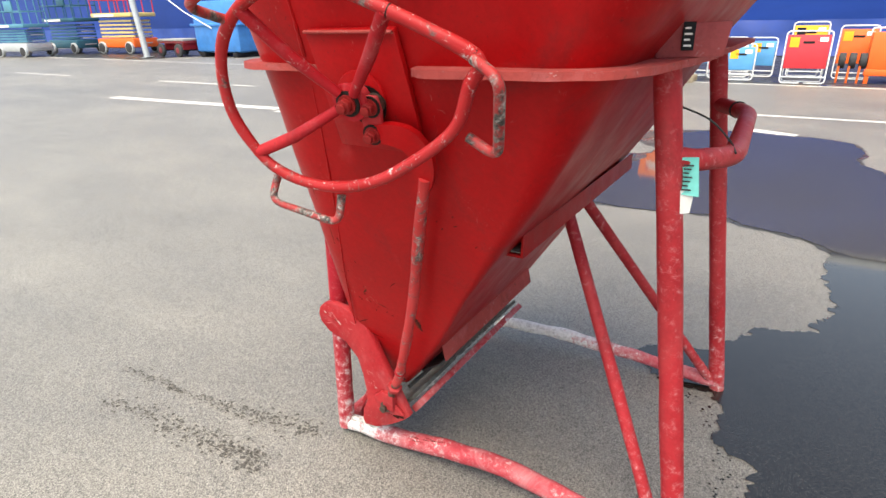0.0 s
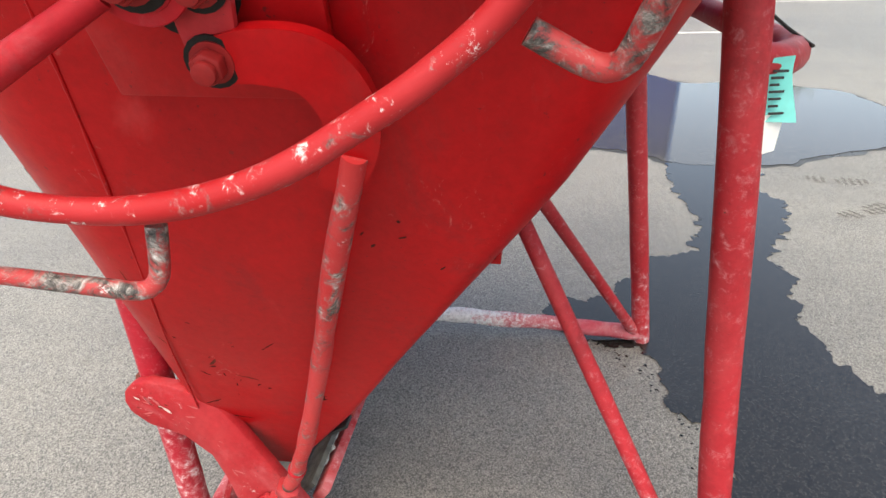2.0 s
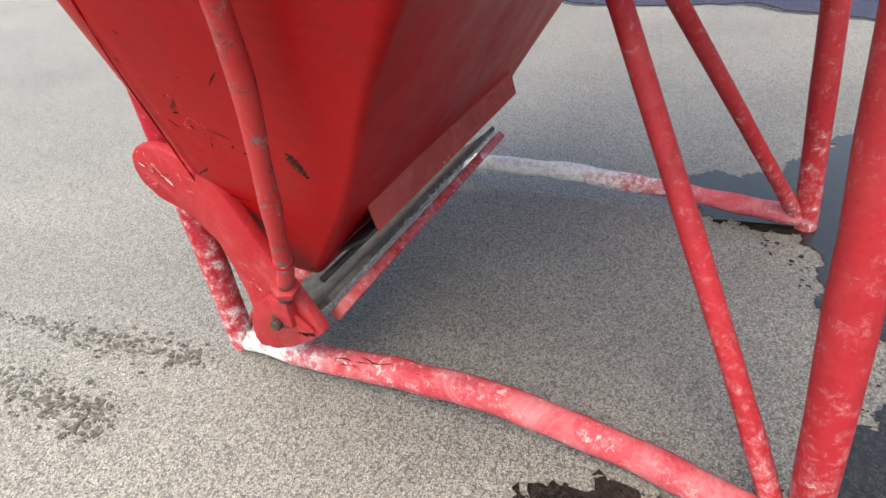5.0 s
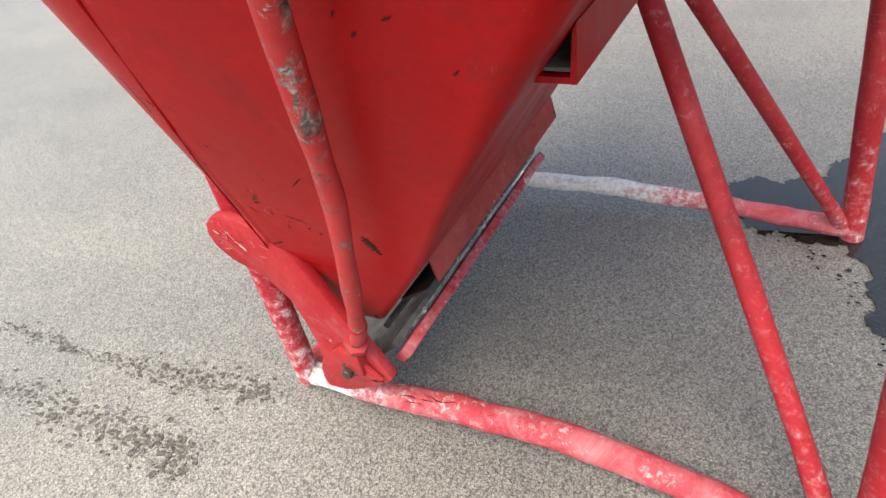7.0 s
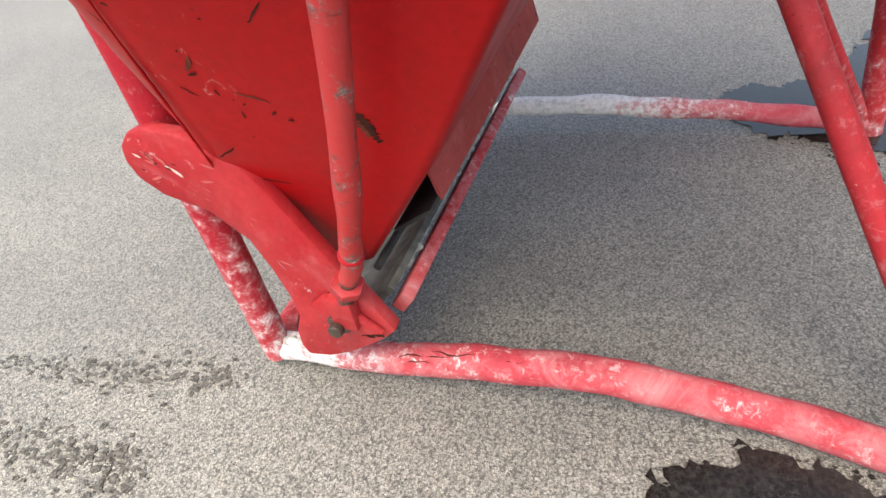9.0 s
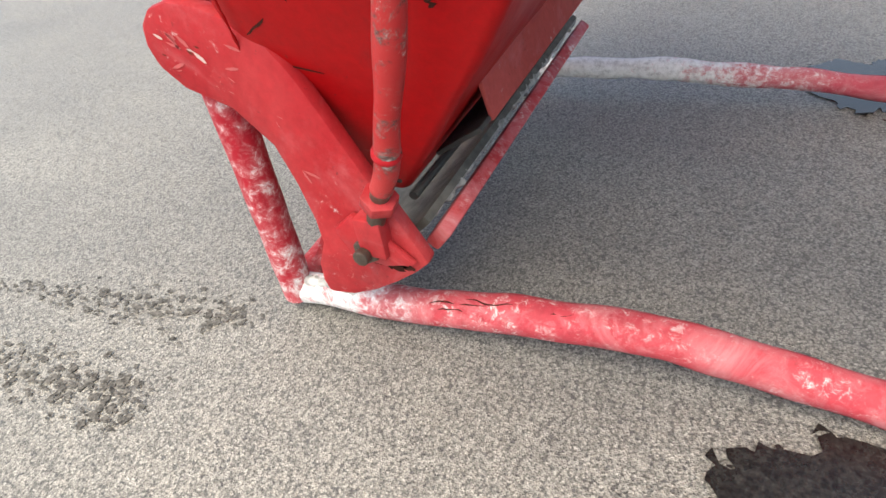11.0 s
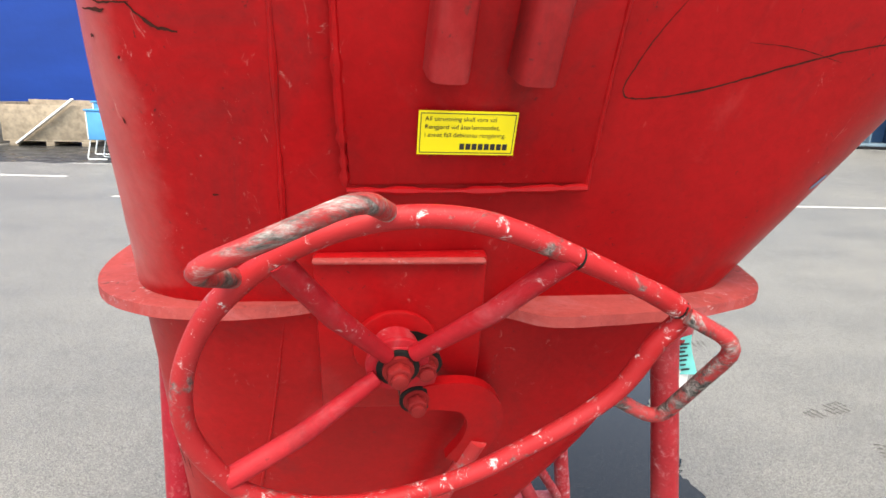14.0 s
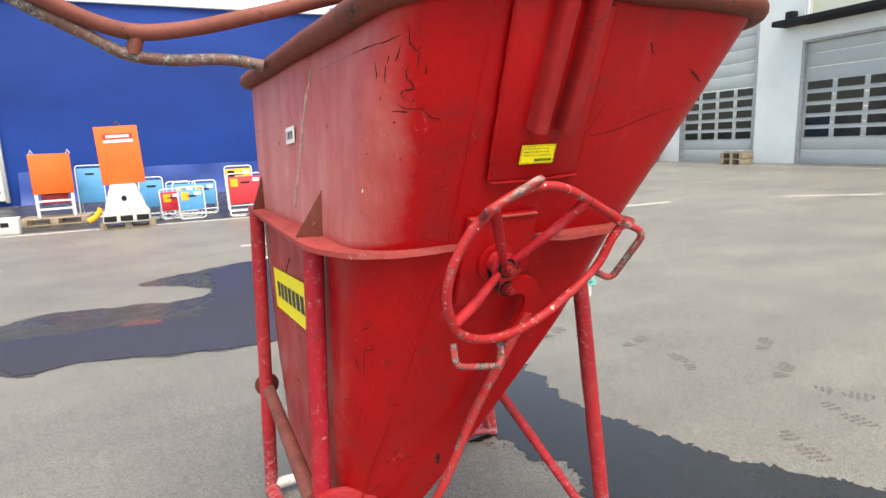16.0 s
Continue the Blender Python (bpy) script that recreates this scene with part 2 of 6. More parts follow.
MACHINE_Y = plain("cream_yellow_paint", (0.60, 0.46, 0.17), 0.5, 0, 0.1, 4, 0.05)
AMBER = plain("amber_paint", (0.80, 0.38, 0.01), 0.5, 0, 0.1, 4, 0.05)
TYRE = plain("tyre_rubber", (0.03, 0.03, 0.032), 0.8, 0, 0.2, 20, 0.2)
GREY = plain("galvanised_grey", (0.42, 0.44, 0.45), 0.45, 0.3, 0.12, 14, 0.1)
CONCRETE = plain("pale_concrete", (0.52, 0.53, 0.50), 0.85, 0, 0.12, 9, 0.4)
WOOD = plain("weathered_wood", (0.30, 0.24, 0.17), 0.8, 0, 0.3, 9, 0.4)
GREYWOOD = plain("grey_wood", (0.28, 0.28, 0.27), 0.85, 0, 0.25, 9, 0.4)
DARK = plain("dark_recess", (0.02, 0.02, 0.022), 0.7, 0, 0.2, 6, 0)
GREY_DOOR = plain("grey_door_panel", (0.36, 0.385, 0.39), 0.45, 0, 0.05, 1.5, 0.03)
FACADE = plain("white_facade", (0.64, 0.675, 0.67), 0.6, 0, 0.05, 1.2, 0.1)
CREAM = plain("cream_facade", (0.66, 0.66, 0.54), 0.6, 0, 0.05, 0.8, 0.1)
RIVET_BLUE = plain("blue_chip", (0.12, 0.18, 0.30), 0.5, 0, 0.2, 60, 0)
BARE = plain("bare_dark_scratch", (0.045, 0.014, 0.010), 0.95, 0, 0.4, 60, 0, 0.08)
RUSTY = plain("rusty_scratch", (0.12, 0.030, 0.020), 0.8, 0, 0.4, 60, 0, 0.1)
PALE_WELD = plain("pale_worn_weld", (0.42, 0.30, 0.27), 0.8, 0, 0.35, 40, 0.3)
FADED = plain("faded_scratch", (0.42, 0.07, 0.07), 0.6, 0, 0.2, 60, 0)
for worn in (BARE, RUSTY, DARK):
    worn.node_tree.nodes["Principled BSDF"].inputs["Specular IOR Level"].default_value = 0.08
LEAF = plain("leaf_green", (0.045, 0.085, 0.022), 0.6, 0, 0.4, 3, 0)
BARK = plain("bark", (0.09, 0.07, 0.05), 0.9, 0, 0.3, 8, 0.5)
GREY_CRUST = plain("grey_cement_crust", (0.30, 0.30, 0.28), 0.9, 0, 0.5, 80, 0.9)
RED_BOLT = red_paint("greasy_bolt_paint", (0.26, 0.016, 0.016), 0.3, 2.6, 0.0, 0.38)
CAKED_AND_SHADE = plain("grey_caked_and_shade", (0.085, 0.084, 0.074), 0.9, 0, 0.5, 45, 0.8)
TARP_GREY = plain("grey_sheet", (0.30, 0.31, 0.32), 0.5, 0, 0.2, 5, 0.2)


def asphalt_material():
    m, nt, b = nodes_of("asphalt")
    grain = noise_tex(nt, 430, 3, 0.7)
    mid = noise_tex(nt, 1.1, 7, 0.62)
    big = noise_tex(nt, 0.22, 5, 0.55)
    vor = nt.nodes.new("ShaderNodeTexVoronoi")
    tc = nt.nodes.new("ShaderNodeTexCoord")
    nt.links.new(tc.outputs["Object"], vor.inputs["Vector"])
    vor.inputs["Scale"].default_value = 400
    stone = ramp(nt, vor.outputs["Color"], [(0.15, (0.098, 0.094, 0.083)), (0.5, (0.194, 0.186, 0.167)), (0.85, (0.312, 0.300, 0.270))])
    shade = ramp(nt, grain, [(0.34, (0.60,) * 3), (0.50, (1.0,) * 3), (0.66, (1.20,) * 3)])
    col = mix(nt, 1.0, stone, shade, "MULTIPLY")
    col = mix(nt, 1.0, col, ramp(nt, mid, [(0.3, (0.82, 0.82, 0.82)), (0.7, (1.14, 1.13, 1.11))]), "MULTIPLY")
    col = mix(nt, 1.0, col, ramp(nt, big, [(0.35, (0.86, 0.87, 0.88)), (0.65, (1.12, 1.11, 1.08))]), "MULTIPLY")
    patch = ramp(nt, noise_tex(nt, 36, 5, 0.7), [(0.32, (0.93,) * 3), (0.68, (1.07,) * 3)])
    col = mix(nt, 1.0, col, patch, "MULTIPLY")
    swept = ramp(nt, noise_tex(nt, 0.9, 8, 0.7, 0.6, (0.4, 1.7, 1)), [(0.36, (0.88, 0.88, 0.89)), (0.64, (1.12, 1.11, 1.09))])
    col = mix(nt, 1.0, col, swept, "MULTIPLY")
    gaps = nt.nodes.new("ShaderNodeTexVoronoi")
    nt.links.new(tc.outputs["Object"], gaps.inputs["Vector"])
    gaps.inputs["Scale"].default_value = 250
    pits = ramp(nt, gaps.outputs["Distance"], [(0.34, (1.08,) * 3), (0.58, (0.90,) * 3), (0.78, (0.34,) * 3)])
    col = mix(nt, 1.0, col, pits, "MULTIPLY")
    spots = ramp(nt, noise_tex(nt, 120, 3, 0.5), [(0.618, (0, 0, 0)), (0.648, (1, 1, 1))])
    col = mix(nt, spots, col, (0.045, 0.043, 0.040))
    nt.links.new(col, b.inputs["Base Color"])
    b.inputs["Roughness"].default_value = 0.48
    b.inputs["Specular IOR Level"].default_value = 0.85
    h = nt.nodes.new("ShaderNodeMath")
    h.operation = "ADD"
    nt.links.new(grain, h.inputs[0])
    nt.links.new(vor.outputs["Distance"], h.inputs[1])
    bump(nt, b, h.outputs[0], 0.6, 0.003)
    return m


def wet_material(name, rough_lo, rough_hi, relief, dark=(0.022, 0.023, 0.024), flow=None):
    """Wet ground; flow names the y where a water film covers it and the y where it has drained."""
    m, nt, b = nodes_of(name)
    c = ramp(nt, noise_tex(nt, 170, 3, 0.7), [(0.36, tuple(v * 0.35 for v in dark)), (0.62, tuple(v * 1.9 for v in dark)), (0.72, tuple(v * 3.2 for v in dark))])
    nt.links.new(c, b.inputs["Base Color"])
    r = ramp(nt, noise_tex(nt, 2.0, 6, 0.6), [(0.38, (rough_lo,) * 3), (0.62, (rough_hi,) * 3)])
    b.inputs["IOR"].default_value = 1.33
    b.inputs["Specular IOR Level"].default_value = 0.7 if relief < 0.1 else 0.42
    height = noise_tex(nt, 150, 4, 0.7)
    if flow:
        tc = nt.nodes.new("ShaderNodeTexCoord")
        sep = nt.nodes.new("ShaderNodeSeparateXYZ")
        nt.links.new(tc.outputs["Object"], sep.inputs["Vector"])
        span = nt.nodes.new("ShaderNodeMapRange")
        span.inputs["From Min"].default_value, span.inputs["From Max"].default_value = flow[1], flow[0]
        nt.links.new(sep.outputs["Y"], span.inputs["Value"])
        film = mix(nt, 1.0, ramp(nt, span.outputs["Result"], [(0.0, (0.0,) * 3), (1.0, (0.5,) * 3)]), noise_tex(nt, 2.6, 7, 0.65), "ADD")
        film = ramp(nt, film, [(0.40, (0, 0, 0)), (0.72, (1, 1, 1))])
        r = mix(nt, film, r, (0.05, 0.05, 0.05))
        height = mix(nt, film, height, (0.5, 0.5, 0.5))
        b.inputs["Specular IOR Level"].default_value = 1.0
    nt.links.new(r, b.inputs["Roughness"])
    if relief:
        bump(nt, b, height, relief, 0.003)
    return m


def tarp_material():
    m, nt, b = nodes_of("blue_wall_sheet")
    c = ramp(nt, noise_tex(nt, 0.35, 5, 0.55, 0.3, (0.5, 1, 1.6)), [(0.3, tuple(v * 0.8 for v in BLUE_WALL_C)), (0.7, tuple(v * 1.2 for v in BLUE_WALL_C))])
    streak = ramp(nt, noise_tex(nt, 3.0, 8, 0.7, 0.2, (1, 1, 0.12)), [(0.70, (0, 0, 0)), (0.76, (1, 1, 1))])
    c = mix(nt, streak, c, (0.05, 0.12, 0.42))
    nt.links.new(c, b.inputs["Base Color"])
    b.inputs["Roughness"].default_value = 0.5
    b.inputs["Specular IOR Level"].default_value = 0.25
    bump(nt, b, noise_tex(nt, 1.2, 4), 0.35, 0.05)
    return m


ASPHALT = asphalt_material()
WET = wet_material("wet_asphalt", 0.14, 0.40, 0.40, (0.012, 0.0115, 0.0105), flow=(1.7, 0.1))
WATER = wet_material("standing_water", 0.012, 0.05, 0.015, (0.040, 0.038, 0.035))
YARD_DAMP = wet_material("damp_yard", 0.22, 0.5, 0.2, (0.030, 0.030, 0.029))
STAIN = wet_material("damp_stain", 0.6, 0.85, 0.5, (0.068, 0.064, 0.057))
FAINT = wet_material("faint_damp", 0.6, 0.85, 0.5, (0.100, 0.096, 0.089))
LINE = plain("road_marking_paint", (0.50, 0.49, 0.46), 0.7, 0, 0.2, 12, 0.3)
TARP = tarp_material()
GLASS_DARK = plain("dark_window_glass", (0.010, 0.012, 0.015), 0.10, 0, 0.2, 2, 0, 0.22)


# ---------------------------------------------------------------- mesh helpers
def finish(name, bm, material, smooth=True):
    me = bpy.data.meshes.new(name)
    bmesh.ops.recalc_face_normals(bm, faces=bm.faces)
    bm.to_mesh(me)
    bm.free()
    me.materials.append(material)
    if smooth:
        me.shade_smooth()
        me.set_sharp_from_angle(angle=radians(38))
    return me


def part(name, bm, material, parent, label="", smooth=True):
    ob = new(name, finish(name, bm, material, smooth))
    ob.parent = parent
    if label:
        ob["label"] = label
    return ob


def thing(name, label, category, group="", kind="", at=None):
    ob = new(name)
    ob.empty_display_size = 0.1
    if at is not None:
        ob.matrix_world = at
    return tagged(ob, label, category, group, kind)


def single(name, bm, material, label, category, group="", kind="", smooth=True):
    return tagged(new(name, finish(name, bm, material, smooth)), label, category, group, kind)


def add_box(bm, lo, hi, bevel=0.0, m=None):
    """A box between two corners, with its edges rounded."""
    b2 = bmesh.new()
    bmesh.ops.create_cube(b2, size=1)
    size = [max(abs(h - l), 1e-4) for l, h in zip(lo, hi)]
    mid = [(h + l) / 2 for l, h in zip(lo, hi)]
    bmesh.ops.transform(b2, matrix=Matrix.LocRotScale(mid, None, size), verts=b2.verts)
    if bevel:
        bmesh.ops.bevel(b2, geom=list(b2.edges), offset=min(bevel, 0.45 * min(size)), segments=2, profile=0.5, affect="EDGES")
    if m is not None:
        bmesh.ops.transform(b2, matrix=m, verts=b2.verts)
    merge(bm, b2)
    return bm


def merge(bm, b2):
    vs = {v: bm.verts.new(v.co) for v in b2.verts}
    for f in b2.faces:
        bm.faces.new([vs[v] for v in f.verts])
    b2.free()


def box(lo, hi, bevel=0.004, m=None):
    return add_box(bmesh.new(), lo, hi, bevel, m)


def catmull(points, n=6, closed=False):
    """A smooth line through the points."""
    p = [Vector(q) for q in points]
    k = len(p)
    out = []
    for i in range(k if closed else k - 1):
        a = p[(i - 1) % k] if closed or i else p[0] * 2 - p[1]
        b, c = p[i], p[(i + 1) % k]
        d = p[(i + 2) % k] if closed or i + 2 < k else p[-1] * 2 - p[-2]
        for s in range(n):
            t = s / n
            out.append(0.5 * (2 * b + (c - a) * t + (2 * a - 5 * b + 4 * c - d) * t * t + (3 * b - a - 3 * c + d) * t ** 3))
    if not closed:
        out.append(p[-1])
    return out


def rounded_path(points, radius, n=5):
    """The polyline with its corners turned into short bends."""
    p = [Vector(q) for q in points]
    out = [p[0]]
    for a, b, c in zip(p, p[1:], p[2:]):
        r = min(radius, 0.45 * (a - b).length, 0.45 * (c - b).length)
        s, e = b + (a - b).normalized() * r, b + (c - b).normalized() * r
        for i in range(n + 1):
            t = i / n
            out.append(s * (1 - t) ** 2 + b * 2 * t * (1 - t) + e * t * t)
    out.append(p[-1])
    return out


def add_tube(bm, path, radius, sides=14, closed=False, dents=0.0, caps=True, seed=0.0):
    """A round bar along a path. radius: a number, or one for each point of the path."""
    p = [Vector(q) for q in path]
    k = len(p)
    rad = [radius] * k if isinstance(radius, (int, float)) else list(radius)
    tang = []
    for i in range(k):
        if closed:
            d = p[(i + 1) % k] - p[i - 1]
        else:
            d = p[min(i + 1, k - 1)] - p[max(i - 1, 0)]
        tang.append(d.normalized())
    side = tang[0].orthogonal().normalized()
    rings = []
    for i in range(k):
        side = (side - tang[i] * side.dot(tang[i])).normalized()
        up = tang[i].cross(side)
        ring = []
        for s in range(sides):
            a = 2 * math.pi * s / sides
            co = p[i] + (side * math.cos(a) + up * math.sin(a)) * rad[i]
            if dents:
                co += (co - p[i]).normalized() * dents * noise.noise(co * 14 + Vector((seed, 0, 0)))
            ring.append(bm.verts.new(co))
        rings.append(ring)
    for i in range(k if closed else k - 1):
        a, b = rings[i], rings[(i + 1) % k]
        for s in range(sides):
            bm.faces.new((a[s], a[(s + 1) % sides], b[(s + 1) % sides], b[s]))
    if caps and not closed:
        bm.faces.new(rings[0][::-1])
        bm.faces.new(rings[-1])
    return bm


def tube(path, radius, **kw):
    return add_tube(bmesh.new(), path, radius, **kw)


def plate(outline, normal, thick, bevel=0.003):
    """A flat plate: its outline in space, pushed along the normal by its thickness."""
    bm = bmesh.new()
    n = Vector(normal).normalized() * thick
    low = [bm.verts.new(Vector(q)) for q in outline]
    high = [bm.verts.new(Vector(q) + n) for q in outline]
    k = len(low)
    bm.faces.new(low)
    bm.faces.new(high[::-1])
    for i in range(k):
        bm.faces.new((low[i], high[i], high[(i + 1) % k], low[(i + 1) % k]))
    bmesh.ops.recalc_face_normals(bm, faces=bm.faces)
    if bevel:
        edges = [e for e in bm.edges if len(e.link_faces) == 2 and e.calc_face_angle(0) > 0.5]
        bmesh.ops.bevel(bm, geom=edges, offset=bevel, segments=2, profile=0.5, affect="EDGES")
    return bm


def add_disc(bm, centre, axis, radius, thick, sides=24, bevel=0.0):
    """A round disc or a nut (few sides) round an axis, from the centre outwards along it."""
    b2 = bmesh.new()
    bmesh.ops.create_cone(b2, cap_ends=True, segments=sides, radius1=radius, radius2=radius, depth=thick)
    if bevel:
        bmesh.ops.bevel(b2, geom=[e for e in b2.edges if e.calc_face_angle(0) > 1.0], offset=bevel, segments=2, profile=0.5, affect="EDGES")
    q = Vector(axis).normalized().to_track_quat("Z", "Y")
    bmesh.ops.transform(b2, matrix=Matrix.LocRotScale(Vector(centre) + Vector(axis).normalized() * thick / 2, q, None), verts=b2.verts)
    merge(bm, b2)
    return bm


def disc(centre, axis, radius, thick, sides=24, bevel=0.0):
    return add_disc(bmesh.new(), centre, axis, radius, thick, sides, bevel)


def words(text, size):
    """The mesh of a line of writing in the built-in font, flat in x and y."""
    cu = bpy.data.curves.new("words", "FONT")
    cu.body, cu.size = text, size
    ob = bpy.data.objects.new("words", cu)
    scene.collection.objects.link(ob)
    bpy.context.view_layer.update()
    me = bpy.data.meshes.new_from_object(ob.evaluated_get(bpy.context.evaluated_depsgraph_get()))
    bm = bmesh.new()
    bm.from_mesh(me)
    bpy.data.objects.remove(ob)
    bpy.data.curves.remove(cu)
    bpy.data.meshes.remove(me)
    return bm


def blob(points, z, rough=0.05, step=0.03, freq=6.0, seed=0.0):
    """A flat patch with a ragged outline."""
    p = catmull([(x, y, 0) for x, y in points], 8, closed=True)
    dense = []
    for a, b in zip(p, p[1:] + p[:1]):
        k = max(1, int((b - a).length / step))
        dense += [a.lerp(b, i / k) for i in range(k)]
    out = []
    for q in dense:
        s = Vector((q.x * freq, q.y * freq, seed))
        off = Vector((noise.fractal(s, 0.7, 2.2, 5), noise.fractal(s + Vector((9, 4, 7)), 0.7, 2.2, 5), 0)) * rough
        s2 = s * 6
        off += Vector((noise.noise(s2), noise.noise(s2 + Vector((3, 8, 1))), 0)) * rough * 0.3
        out.append(q + off)
    flat = [Vector((q.x, q.y)) for q in out]
    k = len(flat)
    vs, _, fs, *_ = geometry.delaunay_2d_cdt(flat, [(i, (i + 1) % k) for i in range(k)], [], 1, 1e-5)
    bm = bmesh.new()
    bv = [bm.verts.new((v.x, v.y, z)) for v in vs]
    for f in fs:
        face = bm.faces.new([bv[i] for i in f])
        face.normal_update()
        if face.normal.z < 0:
            face.normal_flip()
    return bm


# ---------------------------------------------------------------- ground
def ground_sheet():
    bm = bmesh.new()
    cuts = [-400, -120, -40, -12, -4, 4, 12, 40, 120, 400]
    grid = [[bm.verts.new((x, y, 0)) for x in cuts] for y in cuts]
    for j in range(len(cuts) - 1):
        for i in range(len(cuts) - 1):
            bm.faces.new((grid[j][i], grid[j][i + 1], grid[j + 1][i + 1], grid[j + 1][i]))
    return bm


single("ground", ground_sheet(), ASPHALT, "worn light grey asphalt yard with fine stone grain", "ground", kind="structure", smooth=False)

POOL = [(0.16, 2.56), (0.46, 2.60), (0.73, 2.65), (1.0, 2.50), (1.2, 2.46), (1.42, 2.28), (1.86, 2.27), (2.27, 2.47), (2.71, 2.69), (2.96, 3.26), (2.85, 3.95), (2.25, 4.22), (1.86, 4.25), (1.70, 4.45), (1.60, 4.68),
        (1.66, 5.18), (1.45, 5.62), (0.52, 5.77), (-0.38, 5.40), (-0.60, 5.25), (-0.68, 5.10), (-0.30, 4.8), (-0.01, 4.52), (-0.17, 4.24), (-0.61, 4.25), (-1.27, 4.37), (-1.65, 4.1), (-1.80, 3.5), (-1.34, 2.86),
        (-1.22, 2.74), (-0.90, 2.81), (-0.37, 2.68)]


def drawn_in(points, d):
    """An outline counted anticlockwise, moved inwards."""
    out = []
    for i, (x, y) in enumerate(points):
        (x0, y0), (x1, y1) = points[i - 1], points[(i + 1) % len(points)]
        n = math.hypot(x1 - x0, y1 - y0)
        out.append((x - d * (y1 - y0) / n, y + d * (x1 - x0) / n))
    return out


STREAM = [(1.40, 2.35), (1.75, 2.2), (1.70, 2.03), (1.756, 1.76), (1.676, 1.53), (1.56, 1.34), (1.565, 1.18), (1.51, 0.96), (1.51, 0.76), (1.545, 0.665), (1.60, 0.53), (1.63, 0.40), (1.73, 0.16), (1.87, -0.09),
          (2.0, -0.25), (2.3, -0.9), (1.9, -1.25), (1.2, -0.9), (0.80, -0.45), (0.65, -0.17), (0.66, -0.11), (0.70, -0.065), (0.795, -0.043), (0.86, -0.053), (0.93, -0.045), (1.03, 0.05), (1.07, 0.17), (1.15, 0.33),
          (1.12, 0.40), (1.05, 0.45), (1.025, 0.55), (1.04, 0.65), (0.95, 0.70), (0.89, 0.72), (0.76, 0.75), (0.74, 0.93), (0.80, 0.965), (0.90, 0.97), (1.0, 1.075), (1.09, 1.246), (1.27, 1.32), (1.29, 1.40),
          (1.36, 1.63), (1.31, 1.95)]
MIRROR = [(x, min(y, 3.66)) if x < -0.05 and 3.6 < y < 4.45 else (max(x, -0.02), y) if y > 4.45 else (x, y) for x, y in POOL]
single("puddle", blob(drawn_in(MIRROR, 0.025), 0.004, 0.035, 0.03, 5.0, 3.1), WATER, "still rain puddle that mirrors the sky on the asphalt", "puddle", kind="structure", smooth=False)
single("wet_ground", blob(drawn_in(POOL, 0.0), 0.0015, 0.05, 0.03, 4.0, 5.1), YARD_DAMP, "damp asphalt fringe round the puddle", "wet asphalt", kind="structure", smooth=False)
single("wet_ground", blob(STREAM, 0.003, 0.036, 0.006, 19.0, 7.7), WET, "dark wet asphalt where the puddle drains past the skip", "wet asphalt", kind="structure", smooth=False)
YARD_WET = [(-9.0, 11.6), (-5.0, 10.9), (-2.0, 11.0), (-0.5, 10.75), (2.5, 10.75), (3.1, 11.3), (3.2, 13.0), (3.4, 18.2), (0.2, 18.2), (-4, 18.2), (-9, 18.2)]
single("wet_ground", blob(YARD_WET, 0.003, 0.15, 0.1, 1.5, 1.3), YARD_DAMP, "dark flooded asphalt along the blue wall", "wet asphalt", kind="structure", smooth=False)

LIFT_WET = [(-33, 11.6), (-27, 11.9), (-22, 11.9), (-19.5, 12.1), (-19.8, 14.5), (-21, 17.9), (-33, 17.9)]
single("wet_ground", blob(LIFT_WET, 0.003, 0.25, 0.2, 1.0, 2.3), YARD_DAMP, "dark wet asphalt under the parked lifts", "wet asphalt", kind="structure", smooth=False)


def splashes(rows, seed, per=26):
    """Small ragged damp spots scattered along lines of (x, y, half width)."""
    rng = random.Random(seed)
    bm = bmesh.new()
    for (x0, y0, w0), (x1, y1, w1) in zip(rows, rows[1:]):
        for _ in range(per):
            t = rng.random()
            w = w0 + (w1 - w0) * t
            cx, cy = x0 + (x1 - x0) * t + rng.gauss(0, 0.016), y0 + (y1 - y0) * t + rng.gauss(0, w * 0.75)
            r = rng.uniform(0.0015, 0.0068) * (0.6 + 14 * w)
            a0, k = rng.uniform(0, 6.3), rng.randint(7, 10)
            stretch = rng.uniform(0.5, 1.0)
            vs = []
            for i in range(k):
                a = a0 + 2 * math.pi * i / k
                q = r * rng.uniform(0.55, 1.25)
                vs.append(bm.verts.new((cx + q * math.cos(a), cy + q * stretch * math.sin(a), 0.0022 + 0.0004 * rng.random())))
            bm.faces.new(vs)
    return bm


single("damp_marks", splashes([(-0.88, -0.19, 0.02), (-0.66, -0.175, 0.018), (-0.60, -0.18, 0.006), (-0.40, -0.155, 0.02), (-0.26, -0.14, 0.028), (-0.13, -0.12, 0.03), (-0.01, -0.095, 0.022)], 5, 80), STAIN,
       "ragged damp marks on the dry asphalt", "stain", kind="stuff", smooth=False)
single("damp_marks", splashes([(-0.76, -0.34, 0.02), (-0.60, -0.30, 0.02), (-0.46, -0.31, 0.035), (-0.31, -0.29, 0.035), (-0.21, -0.30, 0.03), (-0.12, -0.285, 0.035), (-0.05, -0.29, 0.02)], 6, 80), STAIN,
       "ragged damp marks on the dry asphalt", "stain", kind="stuff", smooth=False)
single("damp_marks", splashes([(-0.42, 0.40, 0.015), (-0.34, 0.46, 0.01), (-0.22, 0.50, 0.012)], 8, 12), STAIN, "faint damp marks on the dry asphalt", "stain", kind="stuff", smooth=False)


